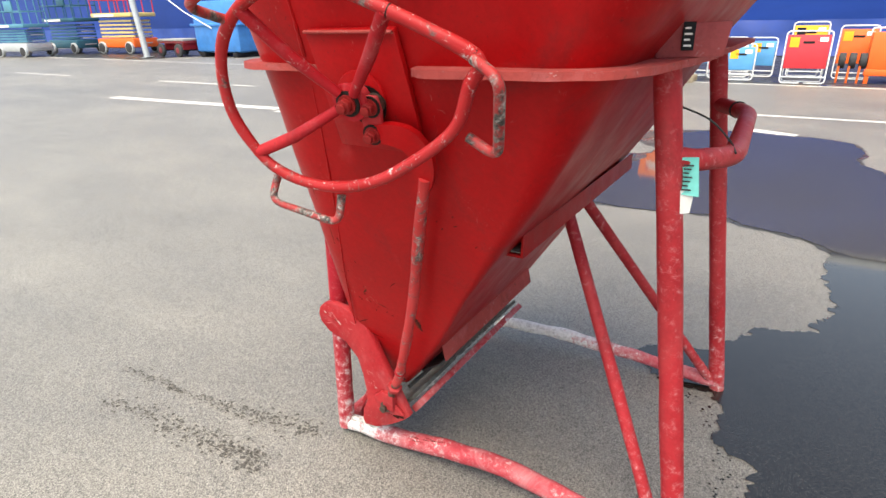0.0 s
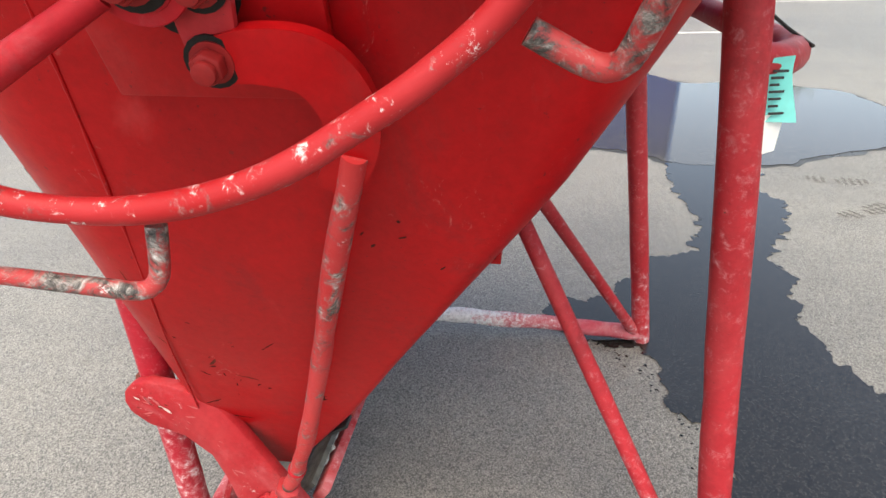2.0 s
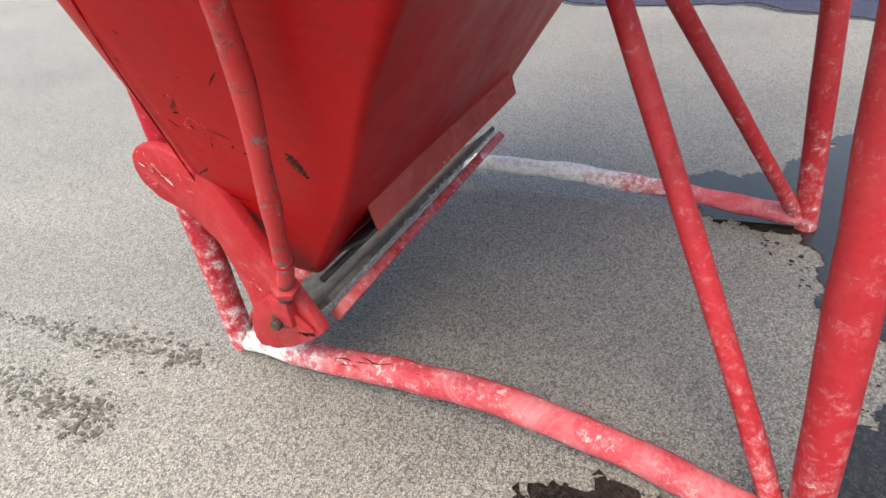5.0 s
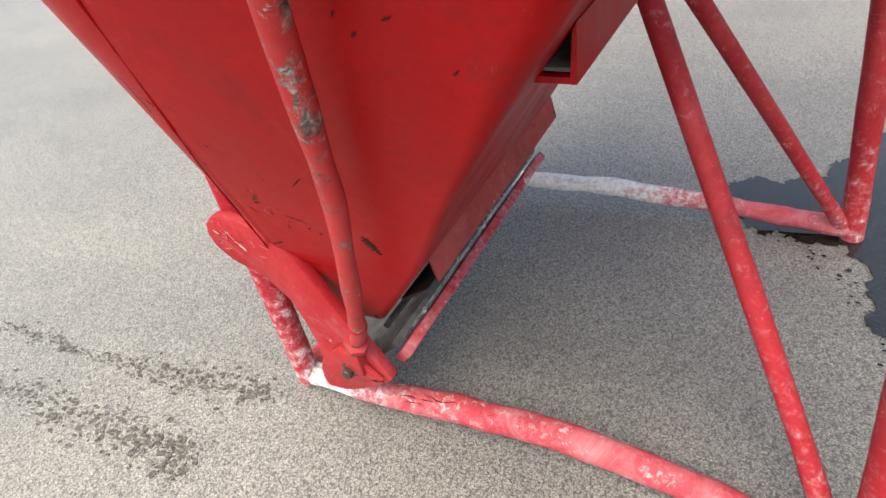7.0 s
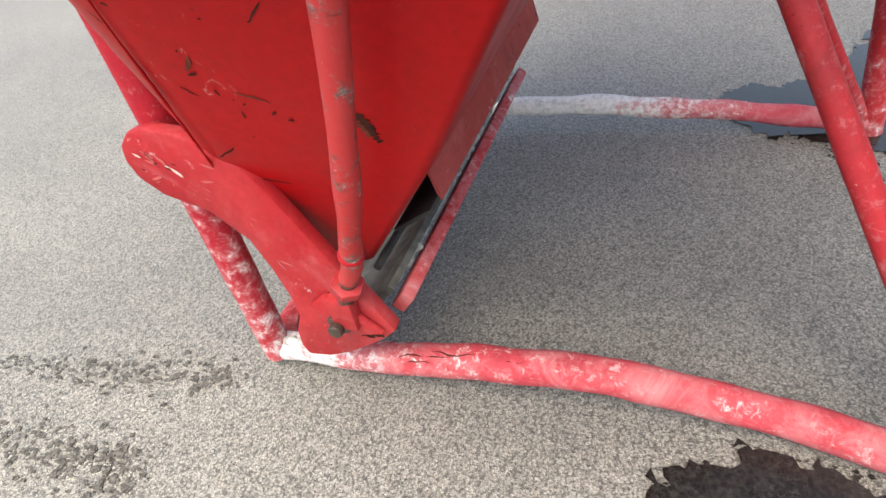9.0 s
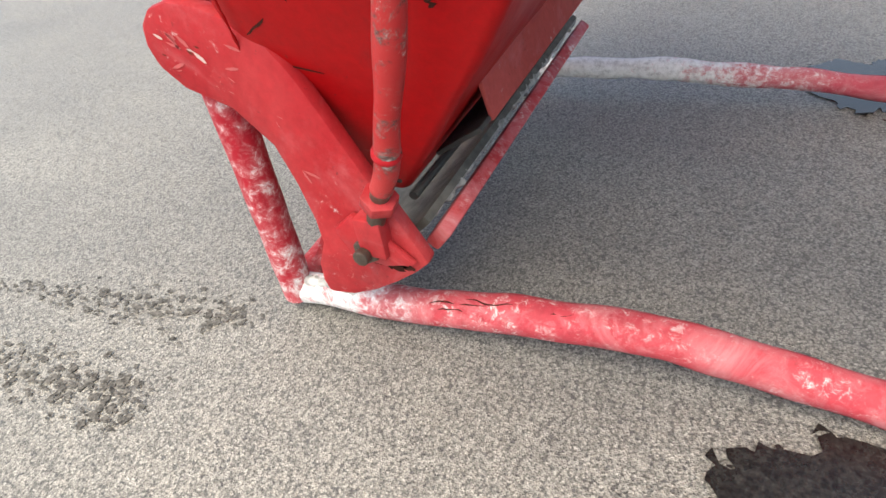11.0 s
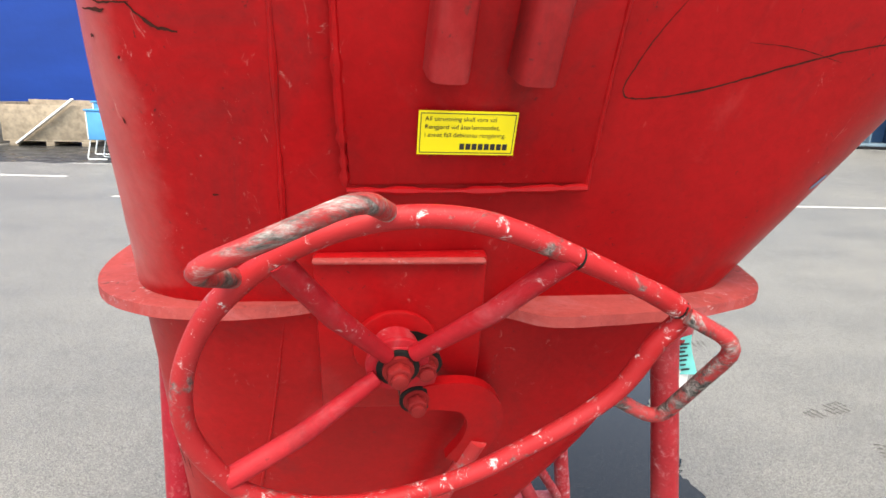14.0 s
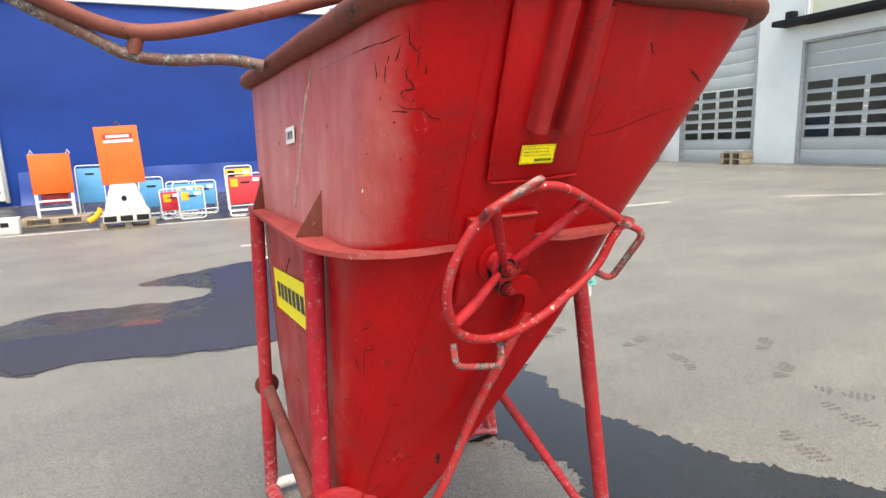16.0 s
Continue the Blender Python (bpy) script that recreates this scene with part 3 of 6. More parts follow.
single("damp_marks", splashes([(0.62, -0.20, 0.02), (0.72, -0.10, 0.016), (0.85, -0.06, 0.014), (0.98, -0.03, 0.014), (1.08, 0.14, 0.014), (1.08, 0.36, 0.016), (1.00, 0.58, 0.018), (0.80, 0.83, 0.020)], 21, 34), WET,
       "scattered wet specks along the stream's edge", "stain", kind="stuff", smooth=False)


def tread(k):
    bm = bmesh.new()
    bm.faces.new([bm.verts.new((a * (0.0115 + 0.0012 * k), b * 0.0082 + 0.0015 * a * k, 0.0)) for a, b in ((-1, -0.8), (0.2, -1), (1, -0.7), (0.9, 0.8), (-0.1, 1), (-1, 0.7))])
    return finish("tread", bm, FAINT, False)


TREADS = [tread(k) for k in range(3)]


def footprint():
    """The damp print of one ribbed boot sole, tread by tread."""
    t = thing("footprint", "damp boot print on dry asphalt", "footprint", "footprints across the yard")
    rng = random.Random(3)
    for row in range(9):
        if row == 3:
            continue
        half = 0.046 if row > 4 else 0.036
        for c in range(3):
            if rng.random() < 0.12:
                continue
            ob = new("tread", TREADS[(row + c) % 3])
            ob.parent = t
            ob.matrix_basis = pose(-half + 2 * half * (c + 0.5) / 3, -0.13 + row * 0.030 + rng.uniform(-0.003, 0.003), 0.0024, 0, 0, rng.uniform(-12, 12))
    return t


PRINTS = [(2.07, 1.75, -62), (2.41, 1.33, -70), (2.40, 0.94, -20), (2.77, 0.57, -65), (2.75, 0.23, -150), (2.53, 0.09, 170), (2.09, 0.01, 160), (3.05, 0.9, -60), (1.95, 2.9, -40), (2.1, 2.1, -100)]
step_print = footprint()
step_print.matrix_world = pose(PRINTS[0][0], PRINTS[0][1], 0, 0, 0, PRINTS[0][2])
for x, y, r in PRINTS[1:]:
    copy_thing(step_print, pose(x, y, 0, 0, 0, r))


def marking(x0, y0, x1, y1, w):
    d = Vector((x1 - x0, y1 - y0, 0)).normalized()
    s = Vector((-d.y, d.x, 0)) * w / 2
    a, b = Vector((x0, y0, 0.0025)), Vector((x1, y1, 0.0025))
    bm = bmesh.new()
    k = max(2, int((b - a).length / 0.25))
    prev = None
    for i in range(k + 1):
        c = a.lerp(b, i / k)
        j = 1 + 0.10 * noise.noise(c * 3.1)
        row = (bm.verts.new(c + s * j), bm.verts.new(c - s * j))
        if prev:
            bm.faces.new((prev[0], prev[1], row[1], row[0]))
        prev = row
    return bm


MARKS = [(-26.0, 11.81, 7.5, 10.27, 0.11), (-17.8, 7.0, -15.0, 7.0, 0.10), (-11.3, 7.0, -8.2, 7.0, 0.10), (-3.4, 7.0, -2.25, 7.0, 0.10), (0.5, 7.0, 3.4, 7.0, 0.10), (5.8, 7.0, 8.5, 6.95, 0.10),
         (-9.3, 4.75, -5.4, 4.95, 0.22), (-9.5, 9.1, -5.0, 8.9, 0.14), (-5.3, 4.76, -4.4, 4.77, 0.12), (10.67, 6.15, 12.1, 5.16, 0.10), (0.62, 5.92, 1.1, 5.73, 0.16), (19.2, 5.0, 19.2, 24.0, 0.12)]
for row in MARKS:
    single("road_marking", marking(*row), LINE, "worn white painted line on asphalt", "road marking", kind="structure", smooth=False)


# ---------------------------------------------------------------- the concrete skip
def lerp_table(table, z):
    for (z0, *a), (z1, *b) in zip(table, table[1:]):
        if z <= z1 or z1 == table[-1][0]:
            t = (z - z0) / (z1 - z0)
            return [p + (q - p) * t for p, q in zip(a, b)]


# z, left x, right x, front y at x 0.42, skew of the front, left and right corner radius, inset of the front left corner, back y
SECTIONS = [(0.22, 0.104, 0.264, 0.005, 0.039, 0.038, 0.012, 0.003, 0.741), (0.62, 0.094, 0.524, -0.149, 0.070, 0.125, 0.012, 0.017, 0.854), (0.86, 0.091, 0.692, -0.237, 0.065, 0.128, 0.040, 0.032, 0.857),
            (1.11, 0.088, 0.851, -0.328, 0.060, 0.132, 0.104, 0.048, 0.860), (1.14, 0.088, 0.873, -0.339, 0.063, 0.132, 0.110, 0.051, 0.860),
            (1.60, 0.087, 1.214, -0.510, 0.116, 0.128, 0.201, 0.100, 0.860)]


def front_y(x, z):
    _, _, yf, skew, *_ = lerp_table(SECTIONS, z)
    return yf + skew * (x - 0.42)


def section(z, grow=0.0):
    """The skip's outline at a height, counted from the middle of its left side over the front."""
    xl, xr, yf, skew, rl, rr, inset, yb = lerp_table(SECTIONS, z)
    front = lambda x: yf + skew * (x - 0.42)
    swell = 0.014 * max(0.0, min((z - 0.22) / 0.2, (1.1 - z) / 0.3, 1.0))
    quad = [(Vector((xl + inset, front(xl + inset))), rl), (Vector((xr + swell, front(xr + swell))), rr), (Vector((xr, yb)), min(rr, 0.08)), (Vector((xl, yb)), min(rl, 0.08))]
    arcs = []
    for i, (c, r) in enumerate(quad):
        a, b = quad[i - 1][0], quad[(i + 1) % 4][0]
        r = min(r, 0.47 * (a - c).length, 0.47 * (b - c).length)
        s, e = c + (a - c).normalized() * r, c + (b - c).normalized() * r
        pts = []
        for k in range(11):
            t = k / 10
            w = (1 - t) ** 2, 2 * t * (1 - t) * 0.7071, t * t
            pts.append((s * w[0] + c * w[1] + e * w[2]) / sum(w))
        arcs.append(pts)
    out = []
    for i in range(4):
        prev_end, nxt = arcs[i - 1][-1], arcs[i]
        k = 40 if i == 1 else 8
        out += [prev_end.lerp(nxt[0], j / k) for j in range(1, k)]
        out += nxt
    if grow:
        n = len(out)
        moved = []
        for i, p in enumerate(out):
            d = out[(i + 1) % n] - out[i - 1]
            moved.append(p + Vector((d.y, -d.x)).normalized() * grow)
        out = moved
    return out


def top_drop(x, z):
    """The upper edge falls a little towards the weather side."""
    return 0.055 * max(0.0, 1 - x / 0.50) ** 1.3 * max(0.0, min(1.0, (z - 1.16) / 0.44))


def shell():
    bm = bmesh.new()
    zs = [0.22 + i * (1.11 - 0.22) / 18 for i in range(19)] + [1.14 + i * 0.46 / 10 for i in range(11)]
    rows = []
    for grow, order in ((0.0, zs), (-0.006, zs[::-1])):
        for z in order:
            ring = []
            for p in section(z, grow):
                q = Vector((p.x, p.y, z))
                dent = 0.0035 * noise.fractal(q * 3.0, 0.8, 2.0, 2)
                ring.append(bm.verts.new((q.x + dent, q.y + dent, z - top_drop(q.x, z))))
            rows.append(ring)
    for a, b in zip(rows, rows[1:] + rows[:1]):
        n = len(a)
        for i in range(n):
            bm.faces.new((a[i], a[(i + 1) % n], b[(i + 1) % n], b[i]))
    return bm


skip = thing("concrete_skip", "worn red steel concrete skip with handwheel on tube legs", "concrete skip")
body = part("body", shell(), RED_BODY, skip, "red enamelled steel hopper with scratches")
from mathutils.bvhtree import BVHTree
skin = BVHTree.FromPolygons([v.co for v in body.data.vertices], [p.vertices for p in body.data.polygons])


def on_side(y, z):
    hit, n, _, _ = skin.ray_cast(Vector((-2, y, z)), Vector((1, 0, 0)))
    return hit + Vector((-0.0006, 0, 0))


rim_path = [Vector((p.x, p.y, 1.605 - top_drop(p.x, 1.6))) for p in section(1.595, 0.010)]
part("rim", tube([v + Vector((0, 0, 0.004 * noise.noise(v * 2))) for v in rim_path], 0.027, closed=True, dents=0.003), RED_RIM, skip, "rusty rolled rim tube with flaking red paint")


def flange_ring():
    """A flat ledge with cut corners, left out behind the bearing plate."""
    half = [(0.050, 0.373), (0.052, 0.10), (0.056, -0.06), (0.068, -0.17), (0.098, -0.265), (0.145, -0.325), (0.205, -0.356), (0.280, -0.364), (0.345, -0.338), (0.352, -0.325), (0.355, -0.300),
            (0.400, -0.290), (0.500, -0.280), (0.533, -0.290), (0.548, -0.345), (0.597, -0.378), (0.70, -0.366), (0.77, -0.345), (0.850, -0.306), (0.884, -0.258), (0.900, -0.195), (0.918, -0.06), (0.926, 0.373)]
    half = half[:2] + [q[:2] for q in catmull([(x, y, 0) for x, y in half[2:10]], 4)] + half[10:14] + [q[:2] for q in catmull([(x, y, 0) for x, y in half[14:21]], 4)] + half[21:]
    loop = [Vector(q) for q in half] + [Vector((0.932, 0.875)), Vector((0.918, 0.890)), Vector((0.065, 0.890)), Vector((0.050, 0.875))]
    skin_line = section(1.105, -0.004)
    bm = bmesh.new()
    ins, outs = [], []
    for a, b in zip(loop, loop[1:] + loop[:1]):
        k = max(1, int((b - a).length / 0.03))
        for t in range(k):
            q = a.lerp(b, t / k)
            p = min(skin_line, key=lambda c: (c - q).length)
            sag = 0.004 * noise.noise(Vector((q.x, q.y, 0)) * 4) + 0.0015 * noise.noise(Vector((q.x, q.y, 0)) * 22)
            ins.append((bm.verts.new((p.x, p.y, 1.113)), bm.verts.new((p.x, p.y, 1.101))))
            outs.append((bm.verts.new((q.x, q.y, 1.112 + sag)), bm.verts.new((q.x, q.y, 1.100 + sag))))
    n = len(ins)
    for i in range(n):
        j = (i + 1) % n
        bm.faces.new((ins[i][0], outs[i][0], outs[j][0], ins[j][0]))
        bm.faces.new((outs[i][0], outs[i][1], outs[j][1], outs[j][0]))
        bm.faces.new((outs[i][1], ins[i][1], ins[j][1], outs[j][1]))
    return bm


part("flange", flange_ring(), RED_LEDGE, skip, "dusty flat steel flange round the hopper")

LEGS = {"fl": ((0.0508, -0.0412, 0.02), (0.097, -0.055, 1.105)), "fr": ((1.012, -0.023, 0.0), (0.870, -0.031, 1.105)),
        "br": ((1.006, 0.745, 0.0), (0.855, 0.726, 1.105)), "bl": ((0.020, 0.745, 0.0), (0.064, 0.745, 1.105))}


FL_LEG = [(0.0508, -0.0412, 0.02), (0.059, -0.043, 0.20), (0.071, -0.047, 0.50), (0.084, -0.051, 0.80), (0.097, -0.055, 1.105)]


def leg_parts(foot, top):
    a, b = Vector(foot), Vector(top)
    line = catmull(FL_LEG, 5) if foot == FL_LEG[0] else [a.lerp(b, i / 14) for i in range(15)]
    return part("leg", tube(line, 0.0243, dents=0.0018), RED_LEG_LOW if foot == FL_LEG[0] else RED_LEG, skip, "red tube leg with cement splashes at its foot")


def tube_crack(x0, x1, up, seed):
    """A dark split in the paint along the dented base tube."""
    rng = random.Random(seed)
    line = []
    for i in range(7):
        x = x0 + (x1 - x0) * i / 6
        for (xa, ya, za), (xb, yb, zb) in zip(FRONT_TUBE, FRONT_TUBE[1:]):
            if xa <= x <= xb:
                t = (x - xa) / (xb - xa)
                c = Vector((x, ya + (yb - ya) * t, za + (zb - za) * t))
        a = radians(up + rng.uniform(-6, 6))
        line.append(c + Vector((0, -math.cos(a), math.sin(a))) * 0.0256)
    return tube(line, [0.0003, 0.0009, 0.0013, 0.0008, 0.0012, 0.0007, 0.0003], sides=6)


for foot, top in LEGS.values():
    leg_parts(foot, top)

FRONT_TUBE = [(0.045, -0.035, 0.027), (0.10, -0.035, 0.034), (0.18, -0.032, 0.036), (0.27, -0.033, 0.046), (0.35, -0.029, 0.057), (0.42, -0.027, 0.065), (0.50, -0.024, 0.071),
              (0.58, -0.018, 0.068), (0.66, -0.010, 0.055), (0.74, -0.008, 0.041), (0.83, -0.014, 0.031), (0.92, -0.030, 0.028), (1.01, -0.033, 0.027)]
REAR_TUBE = [(1.006, 0.745, 0.027), (0.95, 0.737, 0.033), (0.85, 0.737, 0.040), (0.75, 0.732, 0.050), (0.65, 0.725, 0.060), (0.55, 0.722, 0.064), (0.45, 0.724, 0.066), (0.30, 0.712, 0.068), (0.15, 0.725, 0.050), (0.02, 0.745, 0.030)]
for x0, x1, up, seed in ((0.285, 0.365, 62, 1), (0.335, 0.420, 74, 2), (0.30, 0.345, 44, 3), (0.44, 0.475, 66, 4)):
    part("paint_crack", tube_crack(x0, x1, up, seed), BARE, skip, "dark split in the paint of the base tube")
part("base_tube", tube(catmull(FRONT_TUBE, 6), 0.0255, dents=0.004), RED_FRONT, skip, "bent red base tube with cement stains")
part("base_tube", tube(catmull(REAR_TUBE, 6), 0.0215, dents=0.006), RED_REAR, skip, "red base tube, one half thick with set cement")
part("base_tube", tube([(0.045, -0.035, 0.026), (0.033, 0.36, 0.026), (0.020, 0.745, 0.026)], 0.025, dents=0.003), RED_FOOT, skip, "red base tube with cement stains")
part("cement_lump", tube(catmull([(0.066, -0.040, 0.048), (0.100, -0.043, 0.054), (0.140, -0.041, 0.055), (0.185, -0.039, 0.053)], 6), [0.004, 0.008, 0.012, 0.014, 0.013, 0.015, 0.012, 0.014, 0.011, 0.013, 0.010, 0.012, 0.009, 0.010, 0.008, 0.009, 0.006, 0.006, 0.004], dents=0.012), CEMENT, skip, "white cement crust on the base corner")

part("strut", tube(rounded_path([(0.612, 0.267, 0.700), (0.802, 0.119, 0.35), (0.921, 0.026, 0.13), (0.965, -0.015, 0.045)], 0.05), 0.0158, dents=0.0015), RED_LEG, skip)
part("strut", tube(rounded_path([(0.614, 0.401, 0.700), (0.864, 0.622, 0.25), (0.936, 0.686, 0.12), (0.980, 0.735, 0.035)], 0.08), 0.0150, dents=0.0015), RED_LEG, skip)
part("tie_bar", plate([(0.058, 0.00, 0.045), (0.073, 0.00, 0.045), (0.125, 0.09, 0.21), (0.110, 0.09, 0.21)], (0.2, -1, 0.4), 0.006), RED_FOOT, skip)


def angle_iron(y0, y1, x, z, run, rise, wall=0.006):
    """An angle iron welded to the sloping wall from front to back: a level leg below, an upright leg outside, its apex at x, z."""
    outer = [(x - run, z), (x, z), (x, z + rise)]
    inner = [(x - wall * 0.6, z + rise - wall), (x - wall, z + wall), (x - run + wall, z + wall)]
    bm = bmesh.new()
    k = 12
    rings = []
    for i in range(k + 1):
        y = y0 + (y1 - y0) * i / k
        w = 0.002 * noise.noise(Vector((0, y * 6, z)))
        rings.append([bm.verts.new((px + w, y, pz + w)) for px, pz in outer + inner])
    for a, b in zip(rings, rings[1:]):
        for i in range(6):
            bm.faces.new((a[i], a[(i + 1) % 6], b[(i + 1) % 6], b[i]))
    for r in (rings[0], rings[-1]):
        bm.faces.new(r)
    return bm


part("stiffener_angle", angle_iron(-0.086, 0.79, 0.638, 0.711, 0.058, 0.052), RED_BODY, skip, "welded red angle iron across the sloping side")
# dark sheet laid in the hollow in place of its shade
part("shade_lining", plate([(0.589, -0.081, 0.7185), (0.6305, -0.081, 0.7185), (0.6305, 0.785, 0.7185), (0.589, 0.785, 0.7185)], (0, 0, 1), 0.004, 0.001), CAKED_AND_SHADE, skip, "dark strip that stands in for shade inside the angle iron")
part("mouth_angle", plate([(0.349, 0.050, 0.345), (0.361, 0.050, 0.293), (0.361, 0.645, 0.293), (0.349, 0.645, 0.345)], (-1, 0, -0.2), 0.006, 0.002), RED_LEDGE, skip, "worn red skirt strip above the outlet")
# black strip stands in for the shaded opening above the gate lip
part("mouth_shade_strip", plate([(0.295, 0.02, 0.262), (0.355, 0.02, 0.300), (0.355, 0.64, 0.300), (0.295, 0.64, 0.262)], (0.54, 0, -0.84), 0.006, 0.001), RUBBER_AND_SHADE, skip)

# the swinging gate under the outlet
AXLE = Vector((0.045, 0, 0.427))


def gate_sheet():
    bm = bmesh.new()
    rows = []
    for y in (-0.03, 0.65):
        row = []
        for r in (0.335, 0.345):
            for i in range(13):
                a = radians(-42 - 34 * i / 12)
                row.append(bm.verts.new((AXLE.x + r * math.cos(a), y, AXLE.z + r * math.sin(a))))
        rows.append(row)
    for k in range(12):
        bm.faces.new((rows[0][k], rows[0][k + 1], rows[1][k + 1], rows[1][k]))
        bm.faces.new((rows[0][k + 13], rows[0][k + 14], rows[1][k + 14], rows[1][k + 13]))
        for r in rows:
            bm.faces.new((r[k], r[k + 1], r[k + 14], r[k + 13]))
    for k in (0, 12):
        bm.faces.new((rows[0][k], rows[1][k], rows[1][k + 13], rows[0][k + 13]))
    return bm


gate = part("gate", gate_sheet(), CAKED_AND_SHADE, skip, "swinging outlet gate caked with grey cement, nearly closed")
lip_m = Matrix.Translation((0.305, 0, 0.172)) @ Matrix.Rotation(radians(38), 4, "Y")
part("gate_lip", box((-0.008, -0.03, -0.018), (0.012, 0.655, 0.020), 0.004, lip_m), RED_FOOT, gate, "red lip strip caked with cement")
crust_rng = random.Random(31)
crust = [(0.298 + crust_rng.uniform(-0.003, 0.003), -0.02 + 0.665 * i / 70, 0.192 + crust_rng.uniform(-0.003, 0.003)) for i in range(71)]
part("cement_crust", tube(crust, [crust_rng.uniform(0.002, 0.006) for i in range(71)], sides=8, dents=0.004), GREY_CRUST, gate, "grey set cement along the gate lip")
part("rubber_seal", tube([(0.272, -0.01, 0.216), (0.276, 0.35, 0.216), (0.276, 0.64, 0.216)], 0.006, sides=8), RUBBER_AND_SHADE, gate, "dark rubber seal strip")
part("rubber_seal", tube([(0.256, -0.01, 0.236), (0.256, 0.64, 0.236)], 0.004, sides=8), RUBBER_AND_SHADE, gate)
part("gate_axle", tube([(0.045, -0.045, 0.43), (0.045, 0.37, 0.43), (0.045, 0.80, 0.43)], 0.022, dents=0.002), BROWN_TUBE, skip, "rusty gate axle tube between the legs")
part("axle_disc", disc((0.045, 0.785, 0.43), (0, 1, 0), 0.045, 0.012, 24, 0.003), RED_RIM, skip)

LEVER = [(0.030, 0.425), (0.036, 0.447), (0.055, 0.464), (0.085, 0.471), (0.125, 0.466), (0.165, 0.450), (0.195, 0.428), (0.215, 0.400), (0.235, 0.362), (0.255, 0.322), (0.275, 0.283), (0.300, 0.236),
         (0.327, 0.186), (0.305, 0.165), (0.280, 0.146), (0.245, 0.123), (0.205, 0.104), (0.165, 0.098), (0.159, 0.118), (0.163, 0.150), (0.180, 0.186), (0.180, 0.220), (0.172, 0.270), (0.158, 0.318),
         (0.119, 0.358), (0.061, 0.378), (0.035, 0.402)]
LEVER_Y = -0.090
lever = part("gate_lever", plate([(x, LEVER_Y, z) for x, z in LEVER], (0, 1, 0), 0.022, 0.006), RED_LEVER, skip, "flame-cut red steel gate lever with a chipped end")
pin3 = Vector((0.257, LEVER_Y, 0.202))
bm = plate([(pin3.x - 0.042, LEVER_Y - 0.001, pin3.z + 0.020), (pin3.x - 0.012, LEVER_Y - 0.001, pin3.z + 0.046), (pin3.x + 0.020, LEVER_Y - 0.001, pin3.z + 0.022), (pin3.x + 0.058, LEVER_Y - 0.001, pin3.z - 0.012), (pin3.x + 0.020, LEVER_Y - 0.001, pin3.z - 0.022), (pin3.x - 0.022, LEVER_Y - 0.001, pin3.z - 0.018)], (0, -1, 0), 0.010, 0.003)
part("lever_lug", bm, RED_LEVER, lever)
part("lever_pin", add_disc(disc(pin3 + Vector((0, -0.010, 0)), (0, -1, 0), 0.017, 0.008, 6, 0.002), pin3 + Vector((0, -0.018, 0)), (0, -1, 0), 0.010, 0.012, 12, 0.002), STEEL, lever, "greasy dark steel pin")

for gx, gz, gr, seed in ((0.026, -0.030, 0.015, 1), (0.006, -0.028, 0.010, 2), (0.044, -0.028, 0.009, 3)):
    rng = random.Random(seed)
    gm = bmesh.new()
    gm.faces.new([gm.verts.new((pin3.x + gx + gr * rng.uniform(0.5, 1.4) * math.cos(6.283 * k / 13), LEVER_Y - (0.0006 if gz < -0.01 else 0.0116), pin3.z + gz + 0.45 * gr * rng.uniform(0.5, 1.4) * math.sin(6.283 * k / 13))) for k in range(13)])
    part("grease_smear", gm, BARE, lever, "black grease smear", smooth=False)

# push rod from the crank to the lever
rod_low = Vector((pin3.x + 0.034, -0.105, pin3.z + 0.075))
ROD = [(0.537, -0.299, 0.922), (0.523, -0.285, 0.885), (0.487, -0.250, 0.79), (0.452, -0.215, 0.69), (0.425, -0.190, 0.61), (0.384, -0.163, 0.49), (0.362, -0.148, 0.43), (0.342, -0.135, 0.384), (0.320, -0.118, 0.33), tuple(rod_low)]
rod_end = rod_low.lerp(Vector(ROD[-2]), 0.40)
rod = part("push_rod", tube(catmull(ROD[:-1] + [tuple(rod_end)], 6), 0.0118, dents=0.002), RED_ROD, skip, "bent red push rod with chipped paint")
down = (pin3 - rod_low).normalized()
part("weld_ring", tube([Vector(ROD[-2]).lerp(Vector(ROD[-3]), 0.30 + 0.05 * i) for i in range(4)], [0.0122, 0.0146, 0.0146, 0.0122]), RED_TUBE, rod)
part("lock_nut", disc(rod_low.lerp(rod_end, 0.45), down, 0.021, 0.015, 6, 0.002), RED_LEVER, rod)
part("threaded_end", tube([rod_end.lerp(Vector(ROD[-2]), 0.1), rod_end, rod_low, rod_low + down * 0.05], 0.0105), STEEL, rod, "rusty threaded rod end")
part("fork", box((-0.017, -0.014, -0.03), (0.017, 0.014, 0.022), 0.003, Matrix.Translation(rod_low + down * 0.055)), RED_LEVER, rod)

# handwheel: its plane leans with the hopper's front
WC = Vector((0.4448, -0.4437, 1.073))
WA, WB, WN = Vector((0.9060, 0.1230, 0.0400)), Vector((0.0610, -0.2330, 0.8240)), Vector((0.1100, -0.9621, -0.2496))


def wheel_at(a, b, out=0.0):
    return WC + WA * a + WB * b + WN * out


def rim_at(a, b, out=0.0):
    return wheel_at(a, b, out) + Vector((0, 0, 0.011))


